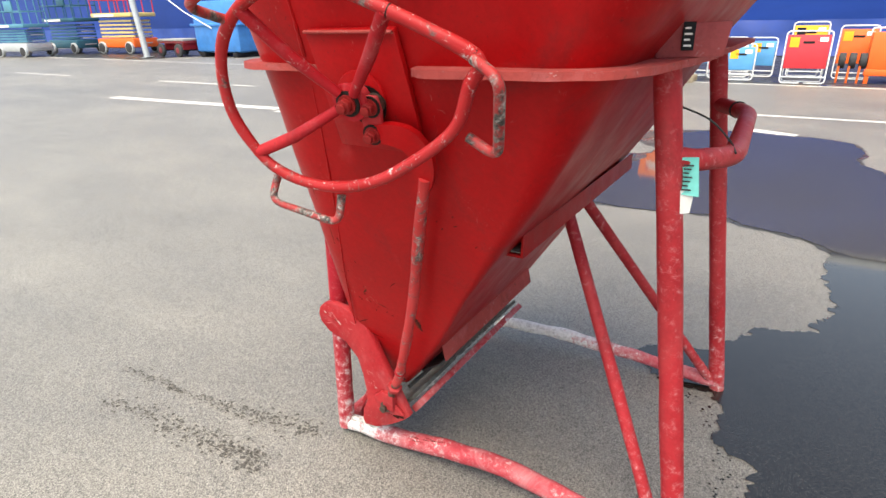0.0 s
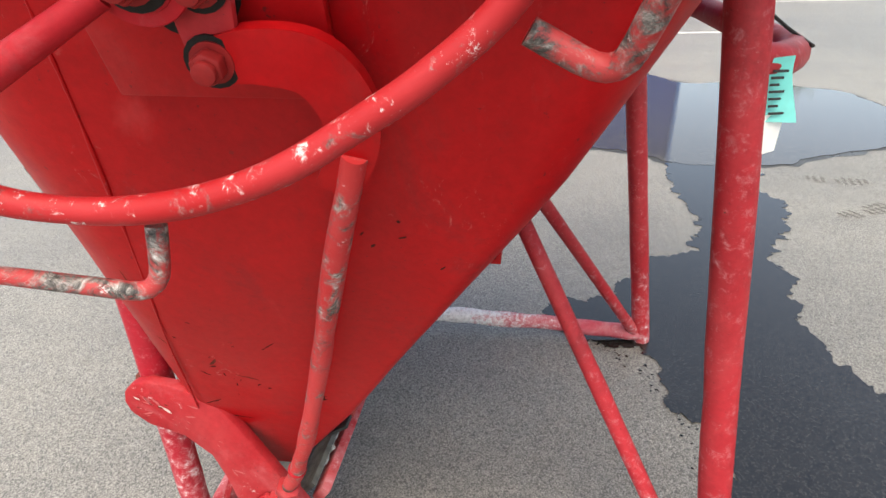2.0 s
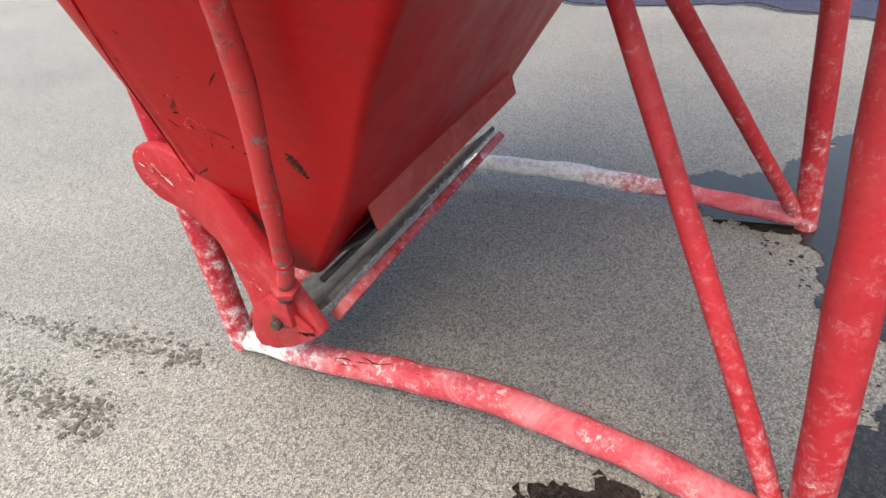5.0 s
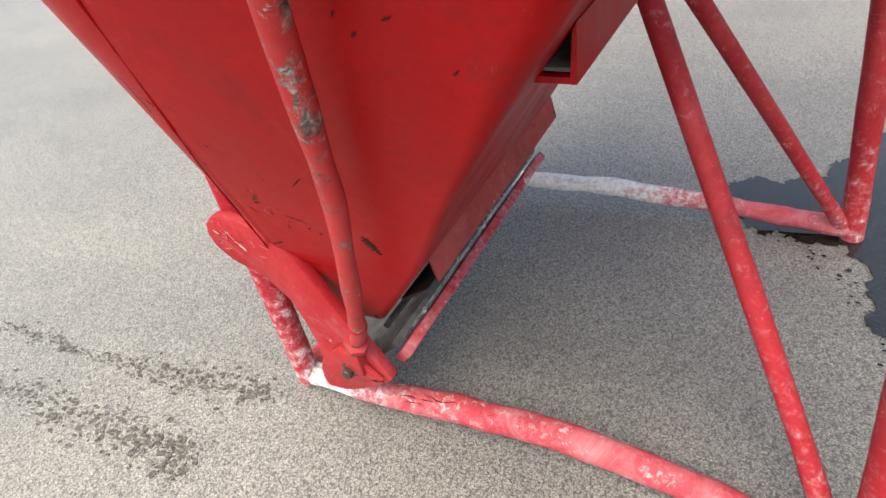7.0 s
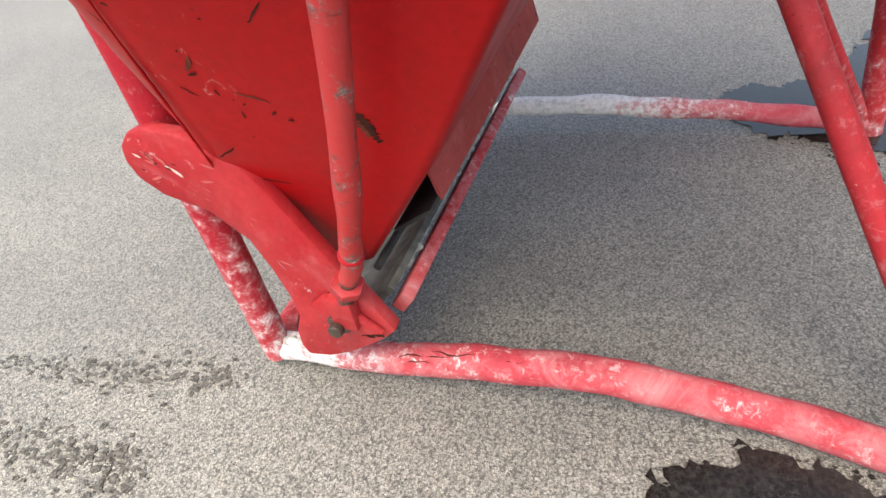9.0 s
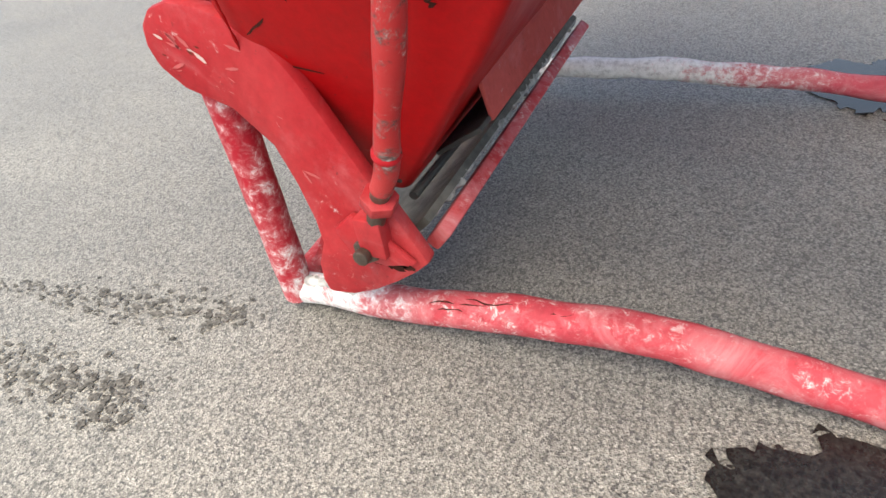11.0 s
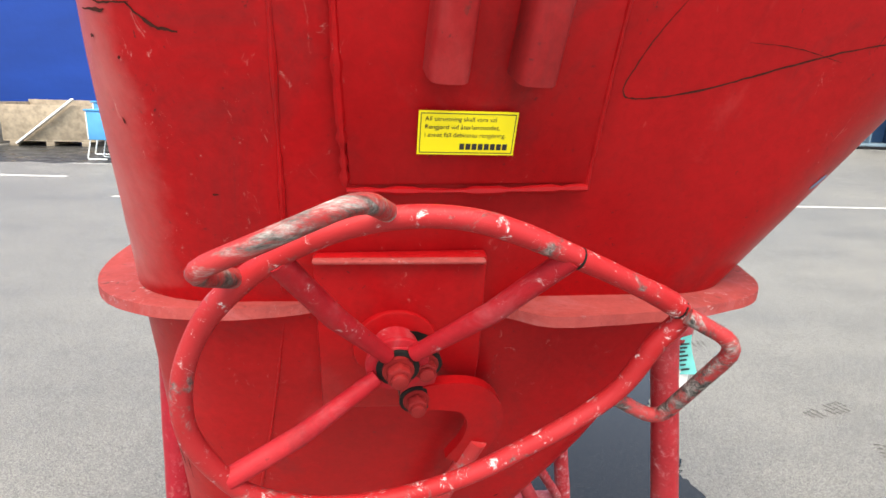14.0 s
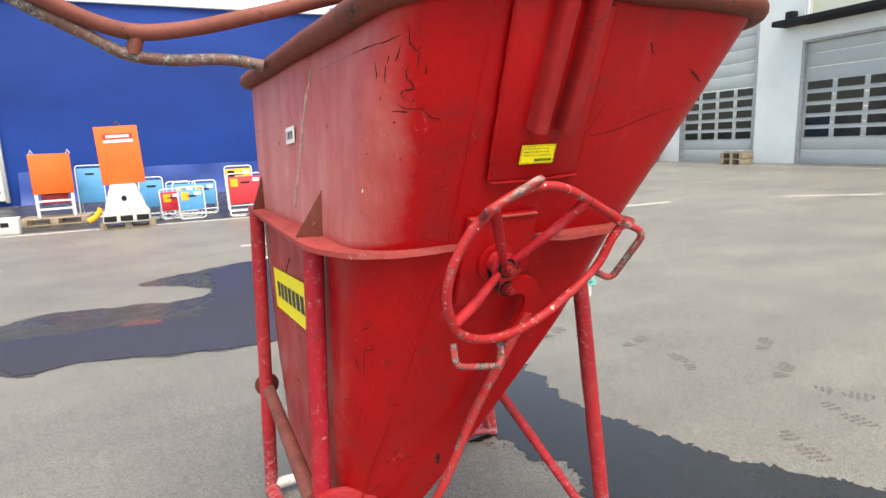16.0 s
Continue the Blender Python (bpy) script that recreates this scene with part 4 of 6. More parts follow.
wheel = part("handwheel", bmesh.new(), RED_TUBE, skip, "red tube handwheel bent to a teardrop, with three welded grips")
RADII = [0.268, None, 0.215, 0.191, 0.182, 0.181, 0.182, 0.185, 0.188, 0.192, 0.197, 0.200, 0.204, 0.209, 0.212, 0.218, 0.214, 0.207, 0.202, 0.199, 0.200, 0.206, 0.225, 0.252]
rim_pts = []
for i, r in enumerate(RADII):
    if r is None:
        rim_pts.append(rim_at(0.284, 0.048))
        continue
    a = radians(15 * i)
    rim_pts.append(rim_at(r * math.cos(a), r * math.sin(a)))
part("wheel_rim", tube(catmull(rim_pts, 5, closed=True), 0.0096, closed=True, dents=0.0012), RED_WHEEL, wheel, "red tube rim with worn paint")
part("rim_sleeve", tube(catmull([rim_at(0.153, 0.1250), rim_at(0.187, 0.107), rim_at(0.236, 0.079), rim_at(0.281, 0.050)], 5), 0.0102, dents=0.001), RED_WHEEL, wheel, "chipped tube splice")
for a, b, a2, b2 in ((0.1515, 0.1258, 0.1535, 0.1248), (0.2788, 0.0512, 0.2815, 0.0494)):
    part("splice_gap", tube([rim_at(a, b), rim_at(a2, b2)], 0.0104), GREASE, wheel, "black open joint of the splice")
HUB = (0.004, -0.042, -0.062)
for a, b in ((-0.118, 0.147), (0.146, 0.127), (-0.172, -0.128)):
    d = Vector((a - HUB[0], b - HUB[1])).normalized()
    part("spoke", tube([wheel_at(HUB[0] + d.x * 0.026, HUB[1] + d.y * 0.026, HUB[2]), wheel_at(a * 0.6 + HUB[0] * 0.4, b * 0.6 + HUB[1] * 0.4, HUB[2] * 0.45), rim_at(a, b)], [0.0085, 0.0107, 0.0107]), RED_TUBE, wheel)
part("grip", tube(rounded_path([rim_at(-0.150, 0.134, 0.004), rim_at(-0.176, 0.170, 0.046), rim_at(-0.053, 0.226, 0.046), rim_at(-0.030, 0.194, 0.010)], 0.022), 0.0075, dents=0.001), WORN, wheel, "grip worn to dark grey")
part("grip", tube(rounded_path([(0.291, -0.408, 0.924), (0.286, -0.426, 0.881), (0.411, -0.390, 0.845), (0.415, -0.381, 0.897)], 0.024), 0.0070, dents=0.001), RED_WORN, wheel, "thin round-bar grip, rubbed dark")
part("grip", tube(rounded_path([(0.706, -0.432, 1.133), (0.752, -0.447, 1.110), (0.717, -0.377, 0.993), (0.668, -0.378, 1.020)], 0.024), 0.0080, dents=0.001), RED_WORN, wheel, "bent round-bar grip")
part("hub", add_disc(disc(wheel_at(HUB[0], HUB[1], -0.115), WN, 0.025, 0.051, 20, 0.003), wheel_at(HUB[0], HUB[1], -0.074), WN, 0.033, 0.008, 24, 0.002), RED_TUBE, wheel, "red hub disc with welded spokes")
part("grease_ring", disc(wheel_at(HUB[0], HUB[1], -0.066), WN, 0.0225, 0.005, 20, 0.001), GREASE, wheel, "ring of black grease")
part("hub_bolt", add_disc(add_disc(disc(wheel_at(HUB[0], HUB[1], -0.063), WN, 0.0165, 0.006, 18), wheel_at(HUB[0], HUB[1], -0.057), WN, 0.0135, 0.012, 6, 0.002), wheel_at(HUB[0], HUB[1], -0.045), WN, 0.0092, 0.008, 16, 0.003), RED_BOLT, wheel)
part("grease_smear", disc(wheel_at(0.020, -0.062, -0.0975), WN, 0.036, 0.001, 22), GREASE, skip, "black grease round the axle")
part("back_disc", disc(wheel_at(0.006, -0.046, -0.112), WN, 0.046, 0.012, 30, 0.003), RED_BODY, skip, "round red backing plate")
link_o = -0.089
lk = [wheel_at(a, b, link_o) for a, b in ((0.016, -0.032), (0.053, -0.036), (0.058, -0.068), (0.051, -0.130), (0.016, -0.134), (0.012, -0.084))]
link = part("crank_link", plate(lk, WN, 0.010, 0.004), RED_LEVER, skip, "greasy red crank link with two bolts")
for a, b in ((0.038, -0.056), (0.033, -0.115)):
    part("link_bolt", add_disc(add_disc(disc(wheel_at(a, b, link_o + 0.010), WN, 0.0148, 0.004, 18), wheel_at(a, b, link_o + 0.014), WN, 0.0120, 0.012, 6, 0.002), wheel_at(a, b, link_o + 0.026), WN, 0.0085, 0.006, 14, 0.002), RED_BOLT, link)
    part("grease_ring", disc(wheel_at(a, b, link_o + 0.0095), WN, 0.0188, 0.0030, 18), GREASE, link, "black grease")
    part("bolt_shank", disc(wheel_at(a, b, link_o - 0.012), WN, 0.018, 0.012, 18), STEEL, link, "greasy dark bolt shank")
arm_c = catmull([wheel_at(a, b, o) for a, b, o in ((0.033, -0.115, -0.084), (0.069, -0.114, -0.082), (0.106, -0.127, -0.082), (0.127, -0.166, -0.083), (0.123, -0.215, -0.087), (0.102, -0.258, -0.092))], 6)
bm = bmesh.new()
rails = []
for i, c in enumerate(arm_c):
    d = (arm_c[min(i + 1, len(arm_c) - 1)] - arm_c[max(i - 1, 0)]).normalized()
    s = d.cross(WN).normalized() * (0.016 + 0.006 * math.sin(math.pi * i / (len(arm_c) - 1)))
    rails.append([bm.verts.new(c + s + WN * 0.007), bm.verts.new(c + s - WN * 0.007), bm.verts.new(c - s - WN * 0.007), bm.verts.new(c - s + WN * 0.007)])
for a, b in zip(rails, rails[1:]):
    for k in range(4):
        bm.faces.new((a[k], a[(k + 1) % 4], b[(k + 1) % 4], b[k]))
bm.faces.new(rails[0])
bm.faces.new(rails[-1])
part("crank_arm", bm, RED_BODY, skip, "hook-shaped flat red crank arm")


# welded plates, ribs and seams on the front
def on_front(x, z, out=0.0):
    return Vector((x, front_y(x, z) - out, z - 0.36 * out))


FN = Vector((0.10, -0.92, -0.37)).normalized()
part("bearing_plate", plate([on_front(*q, 0.002) for q in ((0.354, 1.173), (0.527, 1.175), (0.530, 1.04), (0.526, 0.965), (0.350, 0.972))], FN, 0.014, 0.003), RED_BODY, skip, "red bearing plate welded under the ledge")
part("ledge_strip", plate([on_front(*q, 0.014) for q in ((0.355, 1.171), (0.526, 1.170), (0.526, 1.174), (0.355, 1.175))], FN, 0.008, 0.002), RED_LEDGE, skip)
part("pad_plate", plate([on_front(*q, 0.002) for q in ((0.393, 1.247), (0.616, 1.251), (0.619, 1.36), (0.630, 1.575), (0.388, 1.575), (0.388, 1.36))], FN, 0.010, 0.003), RED_BODY, skip, "welded red doubling plate")
EDGE = [(0.390, 1.247), (0.388, 1.36), (0.388, 1.57)]


def rib(x0, x1, half):
    """A rounded channel bar welded upright on the front."""
    bm = bmesh.new()
    rows = []
    n = 14
    for z, x in ((1.349, x0), (1.42, x0 + (x1 - x0) * 0.3), (1.590, x1), (1.622, x1 + 0.003)):
        row = []
        for k in range(n + 1):
            a = math.pi * k / n
            u, o = -half * math.copysign(abs(math.cos(a)) ** 0.55, math.cos(a)), 0.038 * math.sin(a) ** 0.45
            row.append(bm.verts.new(on_front(x + u, z, 0.010 if z < 1.6 else 0.018) + FN * o))
        rows.append(row)
    for a, b in zip(rows, rows[1:]):
        for k in range(n):
            bm.faces.new((a[k], a[k + 1], b[k + 1], b[k]))
        bm.faces.new((a[0], b[0], b[n], a[n]))
    bm.faces.new(rows[0])
    bm.faces.new(rows[-1])
    return bm


part("rib", rib(0.474, 0.494, 0.0172), RED_RIB, skip, "upright red rib bar")
part("rib", rib(0.545, 0.568, 0.0175), RED_RIB, skip, "upright red rib bar")
for gx in (0.474, 0.545):
    rng = random.Random(int(gx * 1000))
    gm = bmesh.new()
    gm.faces.new([gm.verts.new(on_front(gx + 0.013 * math.cos(6.283 * k / 18) * rng.uniform(0.9, 1.1), 1.349, 0.010) + FN * (0.018 + 0.014 * math.sin(6.283 * k / 18) * rng.uniform(0.9, 1.1)) + Vector((0, 0, -0.0012))) for k in range(18)])
    part("cut_end", gm, RUSTY, skip, "rusty cut end of the rib bar", smooth=False)


def weld(points, r=0.0032, seed=0):
    rng = random.Random(seed)
    path = catmull(points, 14)
    return tube(path, [r * rng.uniform(0.55, 1.35) for _ in path], sides=7, dents=0.0015)


part("weld_seam", weld([on_front(x, z, 0.001) for x, z in ((0.348, 1.575), (0.338, 1.36), (0.330, 1.21), (0.322, 1.125))], 0.0032, 2), RED_BODY, skip, "lumpy vertical weld seam")
part("weld_seam", weld([on_front(x, z, 0.0005) for x, z in ((0.318, 1.09), (0.290, 0.95), (0.245, 0.76), (0.210, 0.627), (0.180, 0.50), (0.160, 0.42))], 0.0015, 3), RED_BODY, skip)
part("weld_seam", weld([on_front(x, z, 0.010) for x, z in ((0.618, 1.244), (0.621, 1.36), (0.631, 1.57))], 0.0026, 6), RED_BODY, skip)
part("weld_seam", weld([on_front(x, z, 0.010) for x, z in EDGE], 0.0042, 8), RED_BODY, skip)
part("weld_seam", weld([on_front(x, z, 0.012) for x, z in ((0.391, 1.243), (0.50, 1.243), (0.618, 1.247))], 0.004, 4), RED_BODY, skip)

# web over the sloping side
part("web_end", plate([(0.853, -0.065, 1.113), (0.955, -0.036, 1.116), (0.962, -0.036, 1.170), (0.860, -0.065, 1.166)], (0.4, -1, 0), 0.007, 0.002), RED_DULL, skip)

# triangular gussets on the side flange
part("gusset", plate([(0.062, -0.020, 1.113), (0.150, -0.055, 1.113), (0.135, -0.040, 1.232)], (0.5, 0.86, 0), 0.008, 0.002), RED_RIM, skip)
part("gusset", plate([(0.052, 0.74, 1.113), (0.100, 0.74, 1.113), (0.099, 0.74, 1.249)], (0, 1, 0), 0.008, 0.002), RED_RIM, skip)

# handle loop between the right legs
part("side_handle", tube(rounded_path([(0.875, 0.735, 0.940), (0.969, 0.568, 0.940), (0.988, 0.089, 0.928), (0.930, -0.005, 0.934), (0.893, -0.028, 0.942)], 0.05), 0.0205, dents=0.001), RED_LEG, skip, "bent red tube handle between the legs")

part("clamp_ring", tube([(0.936, 0.630, 0.940), (0.941, 0.620, 0.940)], 0.0225), GREASE, skip, "dark clamp ring round the handle")

# lifting bail lying over the left side
bail = part("bail", bmesh.new(), BROWN_TUBE, skip, "rust-brown tube lifting bail hanging over the rim")
part("bail_tube", tube(catmull([(-0.62, 0.30, 1.82), (-0.45, 0.32, 1.715), (-0.32, 0.345, 1.655), (-0.22, 0.355, 1.638), (-0.09, 0.355, 1.655), (0.06, 0.34, 1.69), (0.22, 0.32, 1.73), (0.5, 0.3, 1.80)], 6), 0.021, dents=0.001), BROWN_TUBE, bail, "brown-painted tube")
part("bail_tube", tube(catmull([(-0.66, 0.31, 1.84), (-0.50, 0.33, 1.71), (-0.37, 0.35, 1.64), (-0.26, 0.365, 1.583), (-0.16, 0.37, 1.572), (-0.02, 0.365, 1.575), (0.08, 0.36, 1.56)], 6), 0.0165, dents=0.002), WORN_DARK, bail, "worn scaly tube")
part("bail_link", tube([(-0.232, 0.357, 1.64), (-0.248, 0.364, 1.585)], 0.019), BROWN_TUBE, bail)

# stickers

def sticker_frame(origin, right, normal):
    r, n = Vector(right).normalized(), Vector(normal).normalized()
    u = n.cross(r).normalized()
    return Matrix(((r.x, u.x, n.x, origin[0]), (r.y, u.y, n.y, origin[1]), (r.z, u.z, n.z, origin[2]), (0, 0, 0, 1)))


def flat_patch(w, h, z=0.0):
    return box((0, 0, z), (w, h, z + 0.0008), 0)


so = on_front(0.452, 1.280) + FN * 0.0165
notice_right = on_front(0.54, 1.280) - on_front(0.452, 1.280)
sm = sticker_frame(so, notice_right, notice_right.cross(on_front(0.452, 1.35) - on_front(0.452, 1.28)))
notice = tagged(new("notice_sticker", finish("notice_sticker", flat_patch(0.093, 0.043), YELLOW, False)), "small yellow notice sticker with black print on the skip", "sticker")
notice.matrix_world = sm @ Matrix.Diagonal((0.935, 0.935, 1, 1))
lines = ("All utrustning skall vara väl", "Rengjord vid återlämnandet,", "i annat fall debiteras rengöring.")
for i, text in enumerate(lines):
    t = part("print", words(text, 0.0062), BLACK_INK, notice, smooth=False)
    t.matrix_basis = pose(0.006, 0.0335 - i * 0.0078, 0.0013)
frame_bm = bmesh.new()
for lo, hi in (((0.002, 0.002), (0.091, 0.0026)), ((0.002, 0.0404), (0.091, 0.041)), ((0.002, 0.002), (0.0026, 0.041)), ((0.0904, 0.002), (0.091, 0.041))):
    add_box(frame_bm, (*lo, 0.001), (*hi, 0.0014))
part("border", frame_bm, BLACK_INK, notice, smooth=False)
logo = bmesh.new()
for i in range(8):
    add_box(logo, (0.040 + i * 0.0059, 0.0055, 0.001), (0.0445 + i * 0.0059, 0.0115, 0.0014))
part("logo_bars", logo, BLACK_INK, notice, smooth=False)

big = tagged(new("side_sticker", finish("side_sticker", flat_patch(0.59, 0.140), YELLOW, False)), "large yellow sticker with a black block logo on the skip's side", "sticker")
s0, s1, s2 = on_side(0.64, 0.775), on_side(0.05, 0.824), on_side(0.42, 0.93)
sr = (s1 - s0).normalized()
big.matrix_world = sticker_frame(s0 + Vector((-0.004, 0, 0)), sr, sr.cross(s2 - s0))
for i in range(8):
    x = 0.055 + i * 0.061
    lb = box((x, 0.044, 0.001), (x + 0.044, 0.097, 0.002), 0)
    part("logo_bar", lb, BLACK_INK, big, smooth=False)
num = tagged(new("number_sticker", finish("number_sticker", flat_patch(0.10, 0.045), OFFWHITE, False)), "small white number sticker with black bars", "sticker")
n0, n1, n2 = on_side(0.303, 1.335), on_side(0.203, 1.340), on_side(0.303, 1.385)
nr = (n1 - n0).normalized()
num.matrix_world = sticker_frame(n0 + Vector((-0.003, 0, 0)), nr, nr.cross(n2 - n0))
nb = bmesh.new()
for i in range(5):
    add_box(nb, (0.014 + i * 0.015, 0.012, 0.001), (0.019 + i * 0.015 + 0.003 * (i % 2), 0.033, 0.002))
part("number_bars", nb, BLACK_INK, num, smooth=False)
dp = tagged(new("data_plate", finish("data_plate", box((0, 0, 0), (0.019, 0.044, 0.002), 0.0006), DARK, False)), "small black data plate riveted beside the flange", "plate")
dp.matrix_world = sticker_frame((0.894, -0.0655, 1.126), (0.96, 0.27, 0), (0.27, -0.96, 0))
db = bmesh.new()
for i in range(4):
    add_box(db, (0.003, 0.006 + i * 0.009, 0.002), (0.015 - 0.003 * (i % 2), 0.009 + i * 0.009, 0.0026))
part("number_bars", db, OFFWHITE, dp, smooth=False)
hang = thing("paper_tag", "turquoise and white paper tag wrapped round the side handle", "tag")
bm = bmesh.new()
rows = []
for i in range(9):
    t = i / 8
    rows.append([bm.verts.new((u, 0.010 * math.sin(3 * t + u * 20), 0.0 - 0.085 * t)) for u in (0, 0.02, 0.045 + 0.012 * t)])
for a, b in zip(rows, rows[1:]):
    for k in range(2):
        bm.faces.new((a[k], a[k + 1], b[k + 1], b[k]))
t1 = part("tag_sheet", bm, CYAN, hang)
t1.matrix_basis = pose(0.916, -0.040, 0.945, 0, 0, 12) @ Matrix.Diagonal((0.62, 1, 0.80, 1))
bm = bmesh.new()
bm.faces.new([bm.verts.new(q) for q in ((0, 0, 0), (0.042, 0.004, 0.004), (0.036, 0.002, -0.055), (0.004, -0.004, -0.058))])
t2 = part("tag_slip", bm, OFFWHITE, hang, "white slip")
t2.matrix_basis = pose(0.918, -0.040, 0.884, 0, 0, 12) @ Matrix.Diagonal((0.62, 1, 0.75, 1))


for k in range(7):
    line = part("print_bar", box((0.008, -0.004, -0.020 - k * 0.009), (0.034 - 0.005 * (k % 3), -0.002, -0.017 - k * 0.009), 0), BLACK_INK, t1, smooth=False)
    line.matrix_basis = pose(0, 0.004 + 0.010 * math.sin(3 * (0.02 + k * 0.009) / 0.085 + 0.4) - 0.006, 0)
# thin cable hanging at the handle
single("cable", tube(catmull([(0.86, 0.10, 1.02), (0.93, 0.12, 0.99), (0.975, 0.10, 0.955), (0.992, 0.06, 0.94)], 6), 0.0022, sides=6), RUBBER_AND_SHADE, "thin black cable hanging from the skip's side handle", "cable")


# ---------------------------------------------------------------- marks on the hopper's skin


def on_skin(x, z):
    """The place on the hopper's front at x and z, seen from straight ahead, and its normal."""
    hit, n, _, _ = skin.ray_cast(Vector((x, -3, z)), Vector((0, 1, 0)))
    return (hit, n if n.y < 0 else -n) if hit else (None, None)


def skin_stroke(points, width, material, name, label, seed=0):
    """A thin ragged scratch that lies on the skin, through points of (x, z)."""
    rng = random.Random(seed)
    path = catmull([(x, 0, z) for x, z in points], 8) if len(points) > 2 else [Vector((points[0][0], 0, points[0][1])).lerp(Vector((points[-1][0], 0, points[-1][1])), i / 6) for i in range(7)]
    bm = bmesh.new()
    prev = None
    for i, q in enumerate(path):
        hit, n = on_skin(q.x, q.z)
        if hit is None:
            continue
        d = (path[min(i + 1, len(path) - 1)] - path[max(i - 1, 0)])
        side = d.cross(n).normalized()
        w = width * rng.uniform(0.45, 1.1) * (0.35 + 0.65 * math.sin(math.pi * (i + 0.6) / (len(path) + 0.2)))
        j = rng.uniform(-0.25, 0.25) * width
        row = (bm.verts.new(hit + n * 0.0006 + side * (w / 2 + j)), bm.verts.new(hit + n * 0.0006 - side * (w / 2 - j)))
        if prev:
            bm.faces.new((prev[0], prev[1], row[1], row[0]))
        prev = row
    return part(name, bm, material, skip, label, smooth=False)


def skin_chip(x, z, r, material, name, label, seed=0):
    rng = random.Random(seed)
    hit, n = on_skin(x, z)
    if hit is None:
        return
    u = n.orthogonal().normalized()
    u.rotate(Quaternion(n, rng.uniform(0, 6.28)))
    v = n.cross(u) * rng.uniform(0.35, 0.8)
    u *= rng.uniform(0.9, 1.7)
    k = 11
    bm = bmesh.new()
    bm.faces.new([bm.verts.new(hit + n * 0.0008 + (u * math.cos(6.283 * i / k) * rng.uniform(0.5, 1.2) + v * math.sin(6.283 * i / k) * rng.uniform(0.5, 1.2)) * r) for i in range(k)])
    return part(name, bm, material, skip, label, smooth=False)


# long dark scratches right of the doubling plate
LONG = [((0.682, 1.413), (0.656, 1.375), (0.638, 1.333), (0.661, 1.327), (0.719, 1.337), (0.773, 1.353), (0.841, 1.372), (0.892, 1.382), (0.949, 1.392)),
        ((0.747, 1.377), (0.796, 1.374), (0.846, 1.364)), ((0.875, 1.374), (0.885, 1.393), (0.91, 1.391)), ((0.195, 1.395), (0.207, 1.386), (0.236, 1.385))]
for i, (line, w) in enumerate(zip(LONG, (0.0019, 0.0009, 0.0009, 0.0020))):
    skin_stroke(line, w, BARE, "scratch", "dark scratch in the paint", i)


# scrapes round the upper front corner
SCRAPES = [((0.166, 1.511), (0.184, 1.514), (0.197, 1.512), (0.215, 1.520)), ((0.225, 1.531), (0.226, 1.507), (0.237, 1.492), (0.243, 1.499)), ((0.215, 1.503), (0.209, 1.478)),
           ((0.201, 1.489), (0.199, 1.476)), ((0.228, 1.474), (0.224, 1.454), (0.236, 1.432), (0.219, 1.427), (0.222, 1.413)), ((0.241, 1.489), (0.240, 1.463)), ((0.253, 1.466), (0.254, 1.453)),
           ((0.187, 1.484), (0.188, 1.453)), ((0.197, 1.473), (0.196, 1.444)), ((0.250, 1.397), (0.269, 1.381), (0.288, 1.377)), ((0.205, 1.395), (0.230, 1.392))]
for i, line in enumerate(SCRAPES):
    skin_stroke([(x - 0.018, z - 0.012) for x, z in line], 0.0034, BARE, "scrape", "dark scrape in the paint", 20 + i)
CHIPS = [(0.126, 1.391), (0.273, 1.232), (0.204, 1.296), (0.216, 1.346), (0.192, 1.363), (0.157, 1.309), (0.256, 1.451), (0.173, 1.407), (0.219, 1.399), (0.165, 1.348)]
for i, (x, z) in enumerate(CHIPS):
    skin_chip(x, z, 0.0020 + 0.0008 * (i % 3), BARE, "paint_chip", "chip down to dark steel", 40 + i)
skin_chip(0.152, 1.236, 0.004, OFFWHITE, "paint_chip", "white speck", 60)
skin_chip(0.89, 1.246, 0.009, RIVET_BLUE, "paint_chip", "blue-grey chip", 61)

# scrapes and chips low on the front
LOW = [((0.160, 0.945), (0.172, 0.945), (0.172, 0.914)), ((0.173, 0.895), (0.173, 0.875), (0.159, 0.872), (0.159, 0.806)), ((0.152, 0.925), (0.166, 0.934)), ((0.195, 0.846), (0.205, 0.845), (0.206, 0.82)),
       ((0.147, 0.422), (0.242, 0.398)), ((0.142, 0.862), (0.151, 0.815)), ((0.216, 0.75), (0.21, 0.701)), ((0.33, 0.601), (0.35, 0.617)), ((0.227, 0.723), (0.234, 0.704)),
       ((0.191, 0.621), (0.20, 0.608)), ((0.181, 0.442), (0.213, 0.459)), ((0.219, 0.543), (0.229, 0.531)), ((0.267, 0.535), (0.296, 0.52))]
for i, line in enumerate(LOW):
    skin_stroke(line, 0.0030, BARE if i % 3 else RUSTY, "scrape", "dark scrape in the paint", 70 + i)
LOW_CHIPS = [(0.114, 0.99), (0.117, 0.911), (0.116, 0.826), (0.155, 0.711), (0.192, 0.576), (0.255, 0.659), (0.303, 0.498), (0.128, 0.732), (0.293, 0.608),
             (0.249, 0.581), (0.251, 0.535), (0.258, 0.506), (0.248, 0.476), (0.269, 0.52), (0.291, 0.507), (0.244, 0.556), (0.261, 0.525), (0.221, 0.626)]
for i, (x, z) in enumerate(LOW_CHIPS):
    skin_chip(x, z, 0.0016 + 0.0006 * (i % 4), BARE, "paint_chip", "chip down to dark steel", 90 + i)
skin_chip(0.248, 0.567, 0.007, RUSTY, "paint_chip", "brown rust spot", 120)
